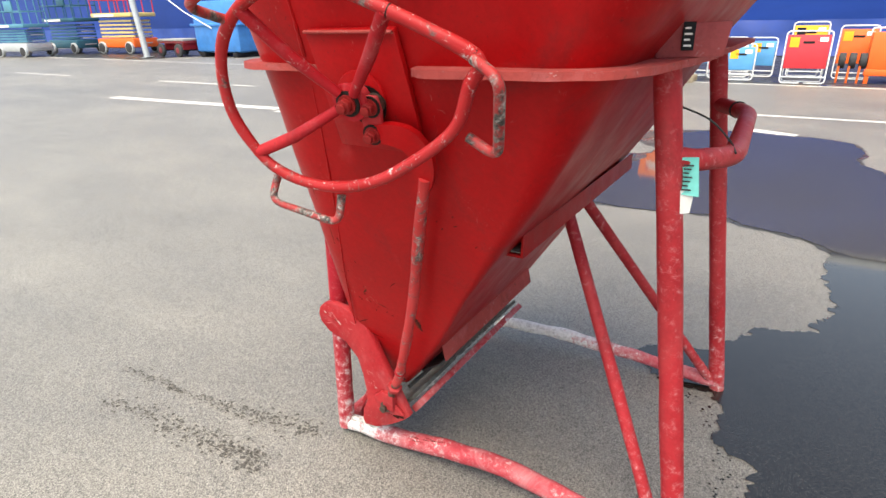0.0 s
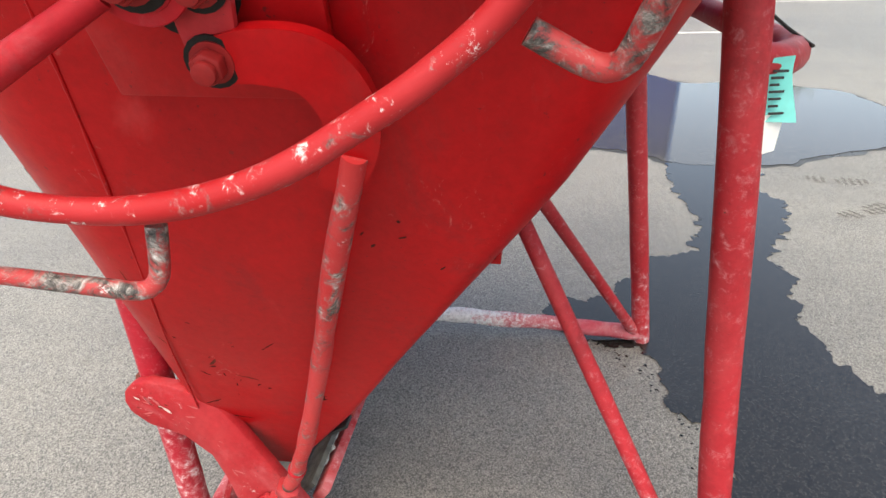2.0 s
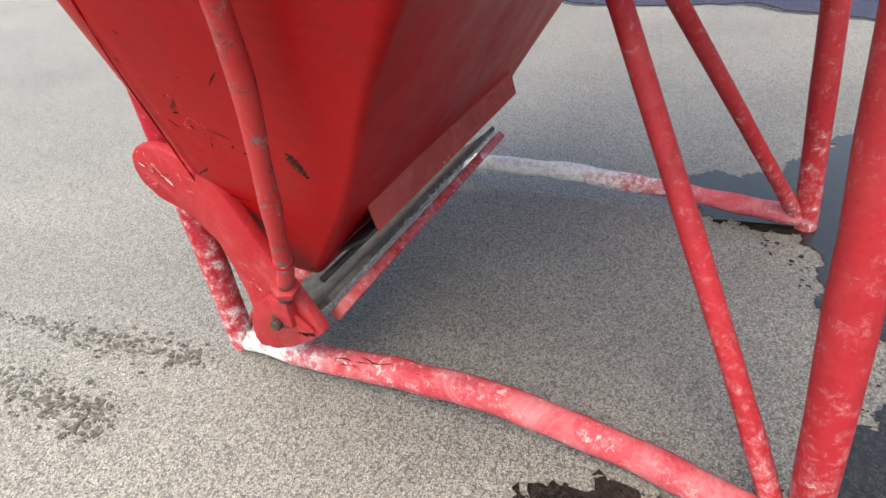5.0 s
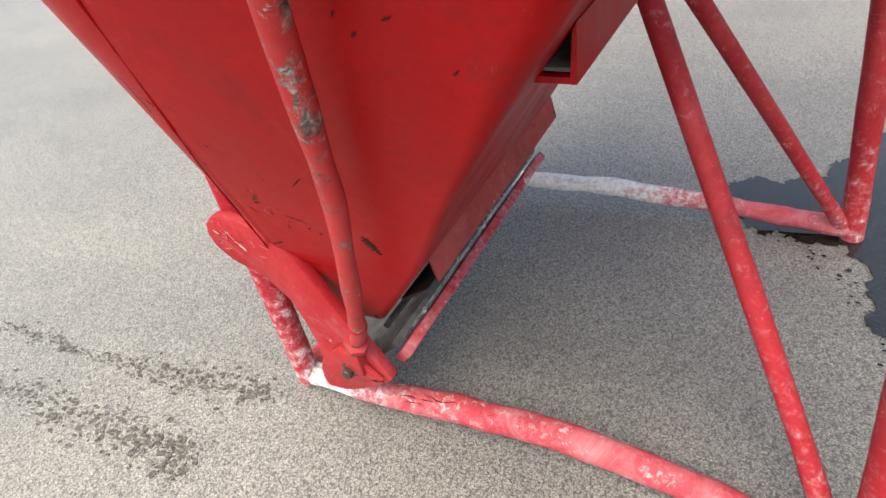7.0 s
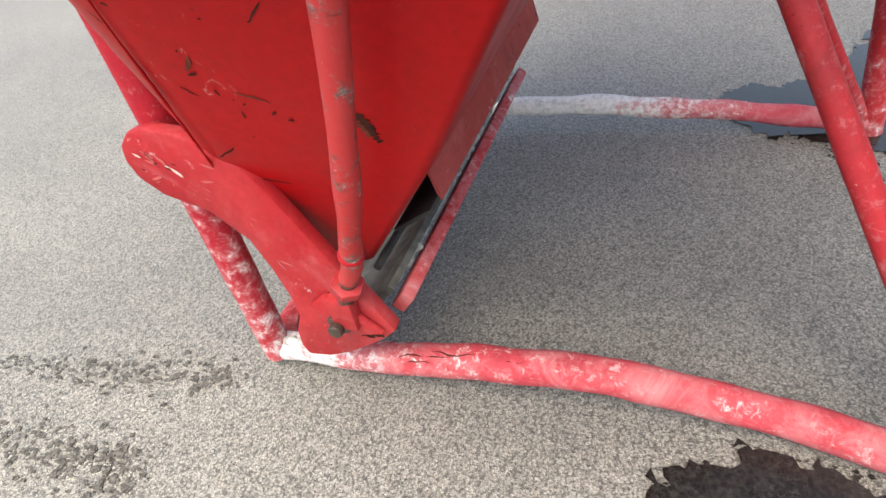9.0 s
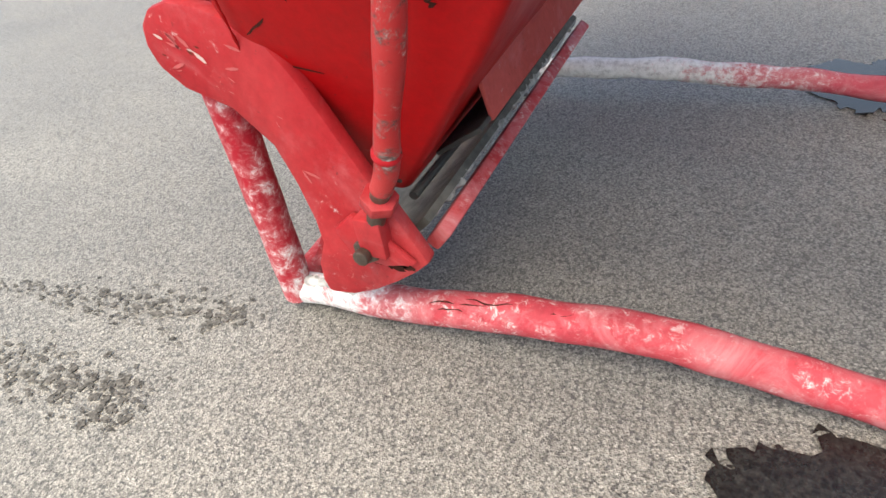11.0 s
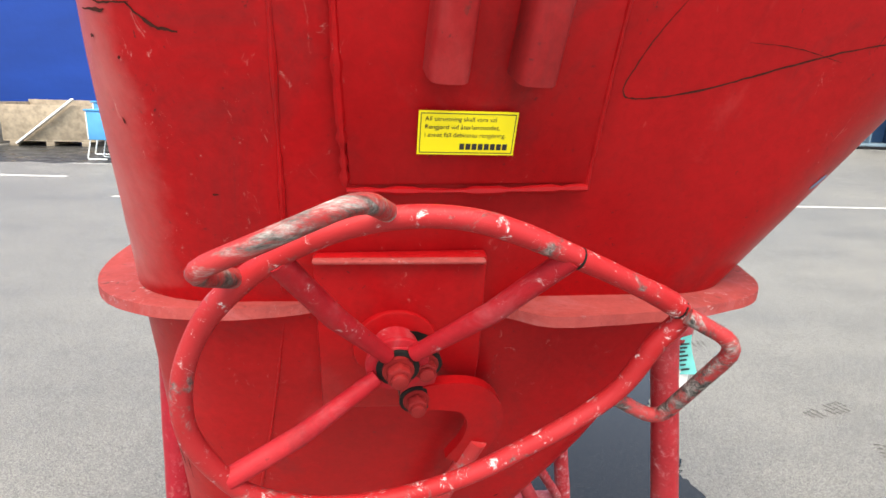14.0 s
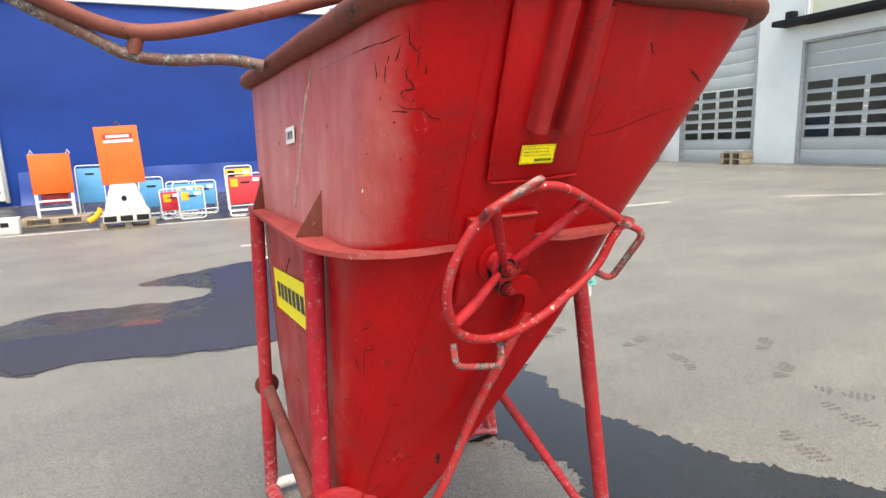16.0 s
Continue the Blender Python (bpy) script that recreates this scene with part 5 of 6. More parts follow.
skin_stroke([(0.372, 0.508), (0.374, 0.494), (0.376, 0.480), (0.377, 0.466)], 0.013, BARE, "grease_smear", "dark greasy smear beside the push rod", 121)
skin_stroke([(0.366, 0.500), (0.369, 0.486), (0.371, 0.474)], 0.008, RUSTY, "grease_smear", "brown greasy smear beside the push rod", 122)
for i, (x, z) in enumerate([(0.507, 0.812), (0.546, 0.828), (0.547, 0.807), (0.515, 0.795), (0.583, 0.763)]):
    skin_chip(x, z, 0.0028, BARE, "paint_chip", "chip down to dark steel", 130 + i)
skin_stroke([(0.905, 1.467), (0.932, 1.455), (0.959, 1.44)], 0.008, BARE, "scrape", "deep gouge", 140)
skin_stroke([(0.759, 1.513), (0.778, 1.491)], 0.005, BARE, "scrape", "deep gouge", 141)


# scratches and a pale weld on the bleached weather side
for i, line in enumerate([((0.122, 1.473), (0.126, 1.414), (0.128, 1.316)), ((0.110, 1.494), (0.094, 1.441), (0.092, 1.398), (0.087, 1.387)), ((0.087, 1.387), (0.104, 1.390), (0.126, 1.406))]):
    skin_stroke(line, 0.0026, RUSTY, "scratch", "thin rusty scratch", 150 + i)


part("weld_seam", weld([on_side(y, z) for y, z in ((0.030, 1.51), (0.105, 1.40), (0.151, 1.315), (0.199, 1.231), (0.24, 1.16))], 0.0045, 12), PALE_WELD, skip, "pale worn weld down the side wall")
part("weld_seam", weld([on_side(y, z) for y, z in ((0.372, 0.99), (0.44, 0.925), (0.47, 0.80))], 0.0030, 13), RUSTY, skip)
for i, (y, z, r) in enumerate(((-0.093, 1.372, 0.005), (0.408, 1.341, 0.006), (0.066, 1.023, 0.014), (0.30, 0.754, 0.007), (0.363, 0.597, 0.008), (0.25, 0.52, 0.006), (0.55, 1.0, 0.007))):
    rng = random.Random(170 + i)
    c = on_side(y, z)
    bm = bmesh.new()
    bm.faces.new([bm.verts.new(c + Vector((-0.0004, math.cos(0.7 * k) * r * rng.uniform(0.5, 1.2), math.sin(0.7 * k) * r * rng.uniform(0.6, 1.6)))) for k in range(9)])
    part("paint_chip", bm, PALE_WELD if i == 2 else RUSTY, skip, "rust spot on the bleached side" if i != 2 else "pale bare patch", smooth=False)

# scuffed end of the gate lever
rng = random.Random(77)
for k in range(9):
    x, z = 0.045 + rng.uniform(0, 0.062), 0.428 + rng.gauss(0, 0.014)
    a, r = rng.uniform(-0.9, -0.2), rng.uniform(0.003, 0.011)
    bm = bmesh.new()
    bm.faces.new([bm.verts.new((x + math.cos(a) * u * r - math.sin(a) * v * r * 0.32, LEVER_Y - 0.0008, z + math.sin(a) * u * r + math.cos(a) * v * r * 0.32)) for u, v in ((-1, 0), (-0.3, -0.9), (0.6, -0.7), (1, 0.1), (0.4, 0.9), (-0.5, 0.6))])
    part("scuff", bm, (PALE_WELD, FADED, RUSTY)[k % 3], lever, smooth=False)
for k in range(12):
    f = rng.uniform(0.1, 0.9)
    lo, hi = LEVER[3 + 2 * int(f * 4)], LEVER[25 - int(f * 4)]
    t = rng.uniform(0.2, 0.8)
    x, z = lo[0] + (hi[0] - lo[0]) * t, lo[1] + (hi[1] - lo[1]) * t
    r, a = rng.uniform(0.002, 0.006), rng.uniform(-1.2, 0.4)
    bm = bmesh.new()
    bm.faces.new([bm.verts.new((x + math.cos(a) * u * r * 2 - math.sin(a) * v * r * 0.4, LEVER_Y - 0.0008, z + math.sin(a) * u * r * 2 + math.cos(a) * v * r * 0.4)) for u, v in ((-1, 0), (-0.3, -0.9), (0.6, -0.7), (1, 0.1), (0.4, 0.9), (-0.5, 0.6))])
    part("scuff", bm, FADED, lever, smooth=False)


# ---------------------------------------------------------------- the yard behind the skip
WALL_Y = 18.5


def wall_sheet(x0, x1, y, z0, z1, step=1.2, bulge=0.05):
    """A taut tarpaulin wall with slight bays between its posts, with thickness."""
    bm = bmesh.new()
    cols = int((x1 - x0) / step) + 1
    rows = 10
    grids = []
    for off in (0.0, 0.25):
        g = []
        for i in range(cols + 1):
            x = x0 + (x1 - x0) * i / cols
            col = []
            for j in range(rows + 1):
                z = z0 + (z1 - z0) * j / rows
                w = bulge * (0.5 + 0.5 * math.sin(x * 1.26)) * math.sin(math.pi * j / rows) + 0.03 * noise.noise(Vector((x * 0.5, 0, z * 0.7)))
                col.append(bm.verts.new((x, y - (w if not off else -off), z)))
            g.append(col)
        grids.append(g)
    for g in grids:
        for i in range(cols):
            for j in range(rows):
                bm.faces.new((g[i][j], g[i + 1][j], g[i + 1][j + 1], g[i][j + 1]))
    for i in range(cols):
        for j in (0, rows):
            bm.faces.new((grids[0][i][j], grids[0][i + 1][j], grids[1][i + 1][j], grids[1][i][j]))
    for j in range(rows):
        for i in (0, cols):
            bm.faces.new((grids[0][i][j], grids[0][i][j + 1], grids[1][i][j + 1], grids[1][i][j]))
    return bm


wall = single("wall_north", wall_sheet(-70, 4.95, WALL_Y, 0.0, 5.6), TARP, "tall deep blue tarpaulin-clad hall wall", "wall", kind="structure")


def skirt(x0, x1):
    """The loose, wrinkled foot of the tarpaulin."""
    bm = bmesh.new()
    n = int((x1 - x0) / 0.12)
    prev = None
    for i in range(n + 1):
        x = x0 + (x1 - x0) * i / n
        row = []
        for z, out in ((0.95, 0.07), (0.72, 0.11), (0.45, 0.15), (0.2, 0.20), (0.02, 0.30)):
            row.append(bm.verts.new((x, WALL_Y - out - 0.06 * noise.noise(Vector((x * 1.7, z * 2.5, 2))), z + 0.03 * noise.noise(Vector((x, z, 5))))))
        if prev:
            for k in range(4):
                bm.faces.new((prev[k], row[k], row[k + 1], prev[k + 1]))
        prev = row
    return bm


SKIRT = plain("blue_tarp_skirt", (0.006, 0.042, 0.235), 0.55, 0, 0.2, 1.5, 0.2)
part("skirt", skirt(-40, -6.0), SKIRT, wall, "loose paler blue tarpaulin foot")
part("skirt", skirt(-4.3, 4.85), SKIRT, wall, "loose paler blue tarpaulin foot")
part("eaves_trim", box((-70, WALL_Y - 0.12, 5.6), (4.95, WALL_Y + 0.3, 5.84), 0.02), WHITE, wall, "white eaves trim")
part("corner_post", box((4.95, WALL_Y - 0.10, 0), (5.05, WALL_Y + 0.3, 5.82), 0.01), DEEPBLUE, wall)

door = thing("door_1", "white steel door with a paper notice, closed, in the blue wall", "door", kind="structure", at=pose(0.34, WALL_Y, 0.06) @ Matrix.Diagonal((1.20, 1, 1.12, 1)))
DX0, DX1, DYF = -5.22, -4.12, -0.14
part("door_leaf", box((DX0 + 0.05, DYF, 0.10), (DX1 - 0.05, DYF + 0.08, 2.10), 0.01), WHITE, door)
fb = bmesh.new()
add_box(fb, (DX0 - 0.03, DYF - 0.02, 0.05), (DX0 + 0.05, DYF + 0.1, 2.18), 0.006)
add_box(fb, (DX1 - 0.05, DYF - 0.02, 0.05), (DX1 + 0.03, DYF + 0.1, 2.18), 0.006)
add_box(fb, (DX0 + 0.05, DYF - 0.02, 2.10), (DX1 - 0.05, DYF + 0.1, 2.18), 0.006)
part("door_frame", fb, GREY, door)
part("notice_sheet", box((DX0 + 0.14, DYF - 0.004, 1.62), (DX1 - 0.16, DYF, 2.03), 0), OFFWHITE, door, "white notice sheet")
for text, z in (("Endast", 1.92), ("Sålda maskiner", 1.78)):
    w = part("print", words(text, 0.105), BLACK_INK, door, smooth=False)
    half = max(abs(v.co.x) for v in w.data.vertices) / 2
    w.matrix_basis = pose((DX0 + DX1) / 2 - half, DYF - 0.006, z, 90, 0, 0)
part("print_bar", box(((DX0 + DX1) / 2 - 0.09, DYF - 0.007, 1.66), ((DX0 + DX1) / 2 + 0.09, DYF - 0.004, 1.72), 0), BLACK_INK, door)
part("clipboard", box(((DX0 + DX1) / 2 - 0.17, DYF - 0.016, 1.00), ((DX0 + DX1) / 2 + 0.17, DYF - 0.001, 1.42), 0.004), DARK, door)
part("clip_paper", box(((DX0 + DX1) / 2 - 0.14, DYF - 0.020, 1.03), ((DX0 + DX1) / 2 + 0.14, DYF - 0.017, 1.38), 0), OFFWHITE, door)
part("door_handle", tube([(DX0 + 0.12, DYF, 1.06), (DX0 + 0.12, DYF - 0.05, 1.06), (DX0 + 0.25, DYF - 0.05, 1.06)], 0.010, sides=8), STEEL, door)
part("label_plate", box((DX1 - 0.24, DYF - 0.004, 0.28), (DX1 - 0.13, DYF - 0.001, 0.35), 0), DARK, door)

white_box = thing("low_pale_box", "low pale box with a dark label on the wet asphalt", "cabinet", at=pose(1.48, 0.05, 0))
part("cabinet_body", box((-5.05, 10.95, 0.0), (-4.35, 11.15, 0.30), 0.01), CONCRETE, white_box)
part("label_plate", box((-4.62, 10.945, 0.14), (-4.5, 10.95, 0.22), 0), DARK, white_box)


def pallet(at, label="weathered wooden pallet on the wet asphalt"):
    p = thing("pallet", label, "pallet", "pallets along the wall", at=at)
    for i in range(5):
        part("board", box((-0.6, -0.4 + i * 0.175, 0.122), (0.6, -0.3 + i * 0.175, 0.144), 0.004), WOOD, p)
    for i in range(3):
        for j in range(3):
            part("block", box((-0.6 + i * 0.5275, -0.4 + j * 0.35, 0.022), (-0.455 + i * 0.5275, -0.3 + j * 0.35, 0.122), 0.004), WOOD, p)
    for j in range(3):
        part("runner", box((-0.6, -0.4 + j * 0.35, 0.0), (0.6, -0.3 + j * 0.35, 0.022), 0.004), WOOD, p)
    return p


pal = pallet(pose(-2.52, 12.5, 0.004))
copy_thing(pal, pose(-1.12, 10.72, 0.004) @ Matrix.Diagonal((0.75, 0.6, 0.78, 1)))


def legged_board(at, w, h, leg, colour, label, legs=WHITE):
    """An upright sheet-metal unit on a low tube frame."""
    t = thing("orange_cabinet", label, "cabinet", at=at)
    part("panel", box((-w / 2, -0.02, leg), (w / 2, 0.35, leg + h), 0.008), colour, t)
    for x in (-w / 2 + 0.04, w / 2 - 0.04):
        for y in (0.01, 0.32):
            part("leg", box((x - 0.025, y - 0.02, 0), (x + 0.025, y + 0.02, leg), 0.004), legs, t)
    for z in (0.12, 0.26):
        part("rail", box((-w / 2 + 0.06, 0.0, z), (w / 2 - 0.06, 0.03, z + 0.035), 0.004), legs, t)
    part("red_box", box((-w / 2 + 0.12, 0.1, leg - 0.18), (w / 2 - 0.1, 0.3, leg - 0.01), 0.006), RED_FAR, t)
    for x in (-w / 2 + 0.03, w / 2 - 0.05):
        part("lifting_eye", tube([(x, 0.0, leg + h), (x + 0.03, 0, leg + h + 0.07), (x + 0.06, 0.0, leg + h)], 0.008, sides=6), legs, t)
    return t


legged_board(pose(-2.48, 12.3, 0.150, 0, 0, 12) @ Matrix.Diagonal((1.05, 1, 1.16, 1)), 0.66, 0.68, 0.40, ORANGE, "orange sheet cabinet on white legs on a pallet")

sign = thing("sign_block", "orange sign board with white bars on a pale concrete foot", "sign", at=pose(-0.17, 0.5, 0) @ Matrix.Diagonal((1, 1, 1.11, 1)))
sm2 = pose(-0.95, 10.10, 0.105)
bm = bmesh.new()
prof = [(-0.38, 0.0), (0.38, 0.0), (0.38, 0.16), (0.33, 0.22), (0.20, 0.62), (-0.20, 0.62), (-0.33, 0.22), (-0.38, 0.16)]
b2 = plate([(x, -0.2, z) for x, z in prof], (0, 1, 0), 0.42, 0.02)
bmesh.ops.transform(b2, matrix=sm2, verts=b2.verts)
part("concrete_foot", b2, CONCRETE, sign, "pale concrete counterweight")
for x in (-0.26, 0.0, 0.26):
    part("fork_pocket", box((-0.95 + x - 0.10, 9.893, 0.13), (-0.95 + x + 0.10, 9.905, 0.22), 0.004), DARK, sign)
part("lifting_hole", disc((-0.95, 9.902, 0.50), (0, -1, 0), 0.045, 0.006, 18), DARK, sign)
part("board", box((-0.345, -0.03, 0), (0.345, 0.03, 0.92), 0.01, pose(-0.92, 10.06, 0.730, 0, -2.0, 0)), ORANGE, sign, "bright orange board")
part("logo_bar", box((-0.22, -0.036, 0.72), (0.25, -0.031, 0.80), 0, pose(-0.92, 10.06, 0.730, 0, -2.0, 0)), RED_FAR, sign)
part("logo_bar", box((-0.22, -0.036, 0.66), (0.25, -0.031, 0.705), 0, pose(-0.92, 10.06, 0.730, 0, -2.0, 0)), WHITE, sign)
part("letter_bars", box((-0.17, -0.040, 0.74), (0.20, -0.037, 0.78), 0, pose(-0.92, 10.06, 0.730, 0, -2.0, 0)), WHITE, sign)
part("lifting_eye", tube(catmull([(-0.92, 10.06, 1.64), (-0.96, 10.06, 1.68), (-0.92, 10.06, 1.72), (-0.88, 10.06, 1.68)], 5, closed=True), 0.010, sides=8, closed=True), STEEL, sign)
part("yellow_strap", tube(catmull([(-1.34, 9.95, 0.36), (-1.42, 9.93, 0.24), (-1.55, 9.92, 0.17)], 5), 0.045, sides=8), AMBER, sign)


def framed_panel(at, w, h, colour, label, name="barrier_panel", notice_colour=None, lean=6):
    """A folding site board: a sheet held in a white tube frame that stands on the ground."""
    t = thing(name, label, "barrier panel", "folding panels along the wall", at=at)
    tilt = Matrix.Rotation(radians(-lean), 4, "X")
    def put(nm, bm, mat, lab=""):
        bmesh.ops.transform(bm, matrix=tilt, verts=bm.verts)
        part(nm, bm, mat, t, lab)
    w, h = w * 0.84, h * 0.84
    hw = w / 2
    put("frame", tube(rounded_path([(-hw + 0.3, 0, 0.02), (-hw, 0, 0.02), (-hw, 0, h), (hw, 0, h), (hw, 0, 0.02), (hw - 0.3, 0, 0.02)], 0.07), 0.0115, sides=8), WHITE)
    put("sheet", box((-hw + 0.02, -0.012, h * 0.30), (hw - 0.02, 0.012, h - 0.06), 0.006), colour)
    put("foot_bar", tube([(-hw, 0.0, 0.12), (hw, 0.0, 0.12)], 0.011, sides=8), WHITE)
    put("rear_leg", tube(rounded_path([(-hw + 0.04, 0.02, h * 0.8), (-hw + 0.04, 0.30, 0.05), (hw - 0.04, 0.30, 0.05), (hw - 0.04, 0.02, h * 0.8)], 0.05), 0.011, sides=8), WHITE)
    if notice_colour:
        put("label_patch", box((-hw + 0.06, -0.018, h - 0.26), (-hw + 0.20, -0.013, h - 0.10), 0), notice_colour)
        put("label_patch", box((hw - 0.18, -0.018, h - 0.17), (hw - 0.06, -0.013, h - 0.10), 0), WHITE)
    put("logo_bars", box((-0.08, -0.018, h - 0.20), (0.09, -0.013, h - 0.165), 0), DARK)
    return t


framed_panel(pose(-0.22, 12.1, 0, 0, 0, 6), 0.55, 0.86, SKYBLUE, "light blue folding panel beside the wet wall foot")
framed_panel(pose(-0.12, 11.7, 0, 0, 0, -8), 0.53, 0.86, SKYBLUE, "light blue folding panel leaning in a row", notice_colour=AMBER)
framed_panel(pose(-0.36, 11.4, 0, 0, 0, 20), 0.50, 0.73, RED_FAR, "small red folding panel behind a blue one", notice_colour=AMBER)
framed_panel(pose(0.0, 11.1, 0, 0, 0, 5), 0.57, 0.77, SKYBLUE, "light blue folding panel with a yellow label", notice_colour=AMBER)
framed_panel(pose(0.28, 11.9, 0, 0, 0, -4), 0.55, 0.86, SKYBLUE, "light blue folding panel with white tube frame", notice_colour=AMBER)
framed_panel(pose(1.02, 12.0, 0, 0, 0, 4), 0.68, 1.18, AMBER, "yellow folding panel behind the red one", notice_colour=DARK)
framed_panel(pose(1.02, 10.85, 0, 0, 0, 3), 0.80, 1.03, RED_FAR, "red folding panel in a white tube frame", notice_colour=AMBER)
framed_panel(pose(1.75, 11.9, 0, 0, 0, -6), 0.68, 1.10, ORANGE, "orange folding panel with a yellow label", notice_colour=AMBER)
framed_panel(pose(2.80, 11.9, 0, 0, 0, 2), 0.84, 1.08, ORANGE, "orange folding panel in a white tube frame", notice_colour=AMBER)

framed_panel(pose(-1.92, 12.95, 0, 0, 0, 3), 0.60, 1.35, SKYBLUE, "tall light blue folding panel behind the orange cabinet")
framed_panel(pose(-0.72, 11.7, 0, 0, 0, 0), 0.52, 1.02, SKYBLUE, "light blue folding panel behind the sign block")

drum = thing("orange_stand", "orange sheet cabinet with black cable drums beside it", "cabinet", at=pose(2.31, 11.3, 0) @ Matrix.Scale(1.08, 4))
part("panel", box((-0.36, -0.02, 0.22), (0.36, 0.42, 0.76), 0.01), ORANGE, drum)
part("base_rail", box((-0.38, -0.03, 0.12), (0.36, 0.02, 0.22), 0.008), ORANGE, drum)
for x in (-0.33, 0.30):
    part("leg", box((x - 0.03, -0.02, 0), (x + 0.03, 0.05, 0.24), 0.004), ORANGE, drum)
part("top_bar", tube(rounded_path([(-0.36, 0.4, 0.7), (-0.36, 0.4, 0.82), (0.05, 0.4, 0.82)], 0.04), 0.013, sides=8), WHITE, drum)
for i in range(3):
    part("cable_drum", disc((-0.46 - 0.14 * i, 0.05, 0.34), (1, 0, 0), 0.12, 0.09, 20, 0.01), TYRE, drum, "black cable drum")
    part("drum_stand", box((-0.46 - 0.14 * i, -0.04, 0.0), (-0.43 - 0.14 * i, 0.02, 0.30), 0.004), ORANGE, drum)


def wheel_mesh(r, w, at, axis=(0, 1, 0)):
    return disc(Vector(at) - Vector(axis) * w / 2, axis, r, w, 20, r * 0.18)


def red_bin(at, label, scale=1.0):
    t = thing("site_bin", label, "tipping bin", "red bins by the wall", at=at)
    prof = [(-0.42, 0.14), (0.30, 0.14), (0.52, 0.86), (-0.60, 0.74)]
    b2 = plate([(x * scale, -0.28, z * scale) for x, z in prof], (0, 1, 0), 0.56, 0.02)
    part("tub", b2, RED_FAR, t)
    part("lid_edge", box((-0.58 * scale, -0.30, 0.80 * scale), (0.54 * scale, 0.30, 0.86 * scale), 0.02, pose(0, 0, -0.02, 0, -5, 0)), OFFWHITE, t)
    for y in (-0.25, 0.25):
        w = part("wheel", wheel_mesh(0.15, 0.07, (0.26 * scale, y, 0.15)), TYRE, t)
        part("wheel_rim", wheel_mesh(0.07, 0.08, (0.26 * scale, y, 0.15)), GREY, w)
    part("push_bar", tube(rounded_path([(0.45 * scale, -0.2, 0.5), (0.62 * scale, -0.2, 1.15), (0.62 * scale, 0.2, 1.15), (0.45 * scale, 0.2, 0.5)], 0.05), 0.014, sides=8), DARK, t)
    part("label_patch", box((-0.15, -0.284, 0.44), (0.15, -0.281, 0.50), 0), OFFWHITE, t)
    return t


red_bin(pose(3.42, 12.5, 0, 0, 0, 8) @ Matrix.Scale(0.95, 4), "red plastic tipping bin on black wheels", 0.8)
red_bin(pose(4.25, 14.2, 0, 0, 0, -6) @ Matrix.Scale(1.0, 4), "red tipping bin with a white lid edge", 1.05)
red_bin(pose(3.35, 14.6, 0, 0, 0, -2) @ Matrix.Scale(1.0, 4), "red tipping bin behind the row", 1.1)

for i in range(4):
    h = thing("barrow_handle", "thin black upright handle bars of parked barrows", "handle", "barrow handles", at=pose(2.60 + 0.14 * i, 14.0, 0) @ Matrix.Scale(1.12, 4))
    part("bar", tube(rounded_path([(0, 0, 0.0), (0, 0, 1.35), (-0.10, -0.05, 1.5)], 0.06), 0.014, sides=8), DARK, h)
    part("foot", box((-0.05, -0.05, 0), (0.05, 0.05, 0.06), 0.01), DARK, h)

jack = thing("pallet_jack", "orange hand pallet truck with a yellow-green handle", "pallet jack", at=pose(4.43, 11.75, 0, 0, 0, 5) @ Matrix.Scale(1.12, 4))
for x in (-0.20, 0.20):
    part("fork", box((x - 0.07, 0.0, 0.06), (x + 0.07, 1.05, 0.11), 0.01), JACK_PAINT, jack)
part("head", plate([(-0.25, -0.02, 0.05), (0.25, -0.02, 0.05), (0.06, -0.02, 0.38), (-0.06, -0.02, 0.38)], (0, 1, 0), 0.10, 0.01), JACK_PAINT, jack)
for x in (-0.08, 0.08):
    part("wheel", wheel_mesh(0.09, 0.05, (x, -0.10, 0.09), (1, 0, 0)), GREY, jack)
part("shaft", tube([(0, -0.06, 0.2), (0.02, -0.20, 0.75), (0.03, -0.26, 1.05)], 0.022, sides=8), AMBER, jack)
part("grip", tube(rounded_path([(-0.10, -0.28, 1.12), (-0.08, -0.30, 1.22), (0.14, -0.30, 1.22), (0.16, -0.28, 1.12), (0.03, -0.26, 1.03), (-0.10, -0.28, 1.12)], 0.05), 0.016, sides=8), DARK, jack)


def trolley(at, label, length=1.5):
    t = thing("trolley", label, "trolley", "flat trolleys", at=at)
    part("deck", box((-length / 2, -0.4, 0.50), (length / 2, 0.4, 0.56), 0.01), GREYWOOD, t)
    part("deck_frame", box((-length / 2, -0.38, 0.42), (length / 2, 0.38, 0.50), 0.01), RED_DARK, t)
    for x in (-length / 2 + 0.25, length / 2 - 0.25):
        part("axle", box((x - 0.03, -0.4, 0.18), (x + 0.03, 0.4, 0.24), 0.01), DARK, t)
        part("bracket", box((x - 0.04, -0.28, 0.22), (x + 0.04, 0.28, 0.43), 0.01), RED_FAR, t)
        for y in (-0.42, 0.42):
            w = part("wheel", wheel_mesh(0.21, 0.10, (x, y, 0.21)), TYRE, t)
            part("wheel_rim", wheel_mesh(0.10, 0.11, (x, y, 0.21)), RED_DARK, w)
    part("drawbar", tube([(-length / 2, 0, 0.35), (-length / 2 - 0.5, 0, 0.2)], 0.02, sides=8), RED_FAR, t)
    return t


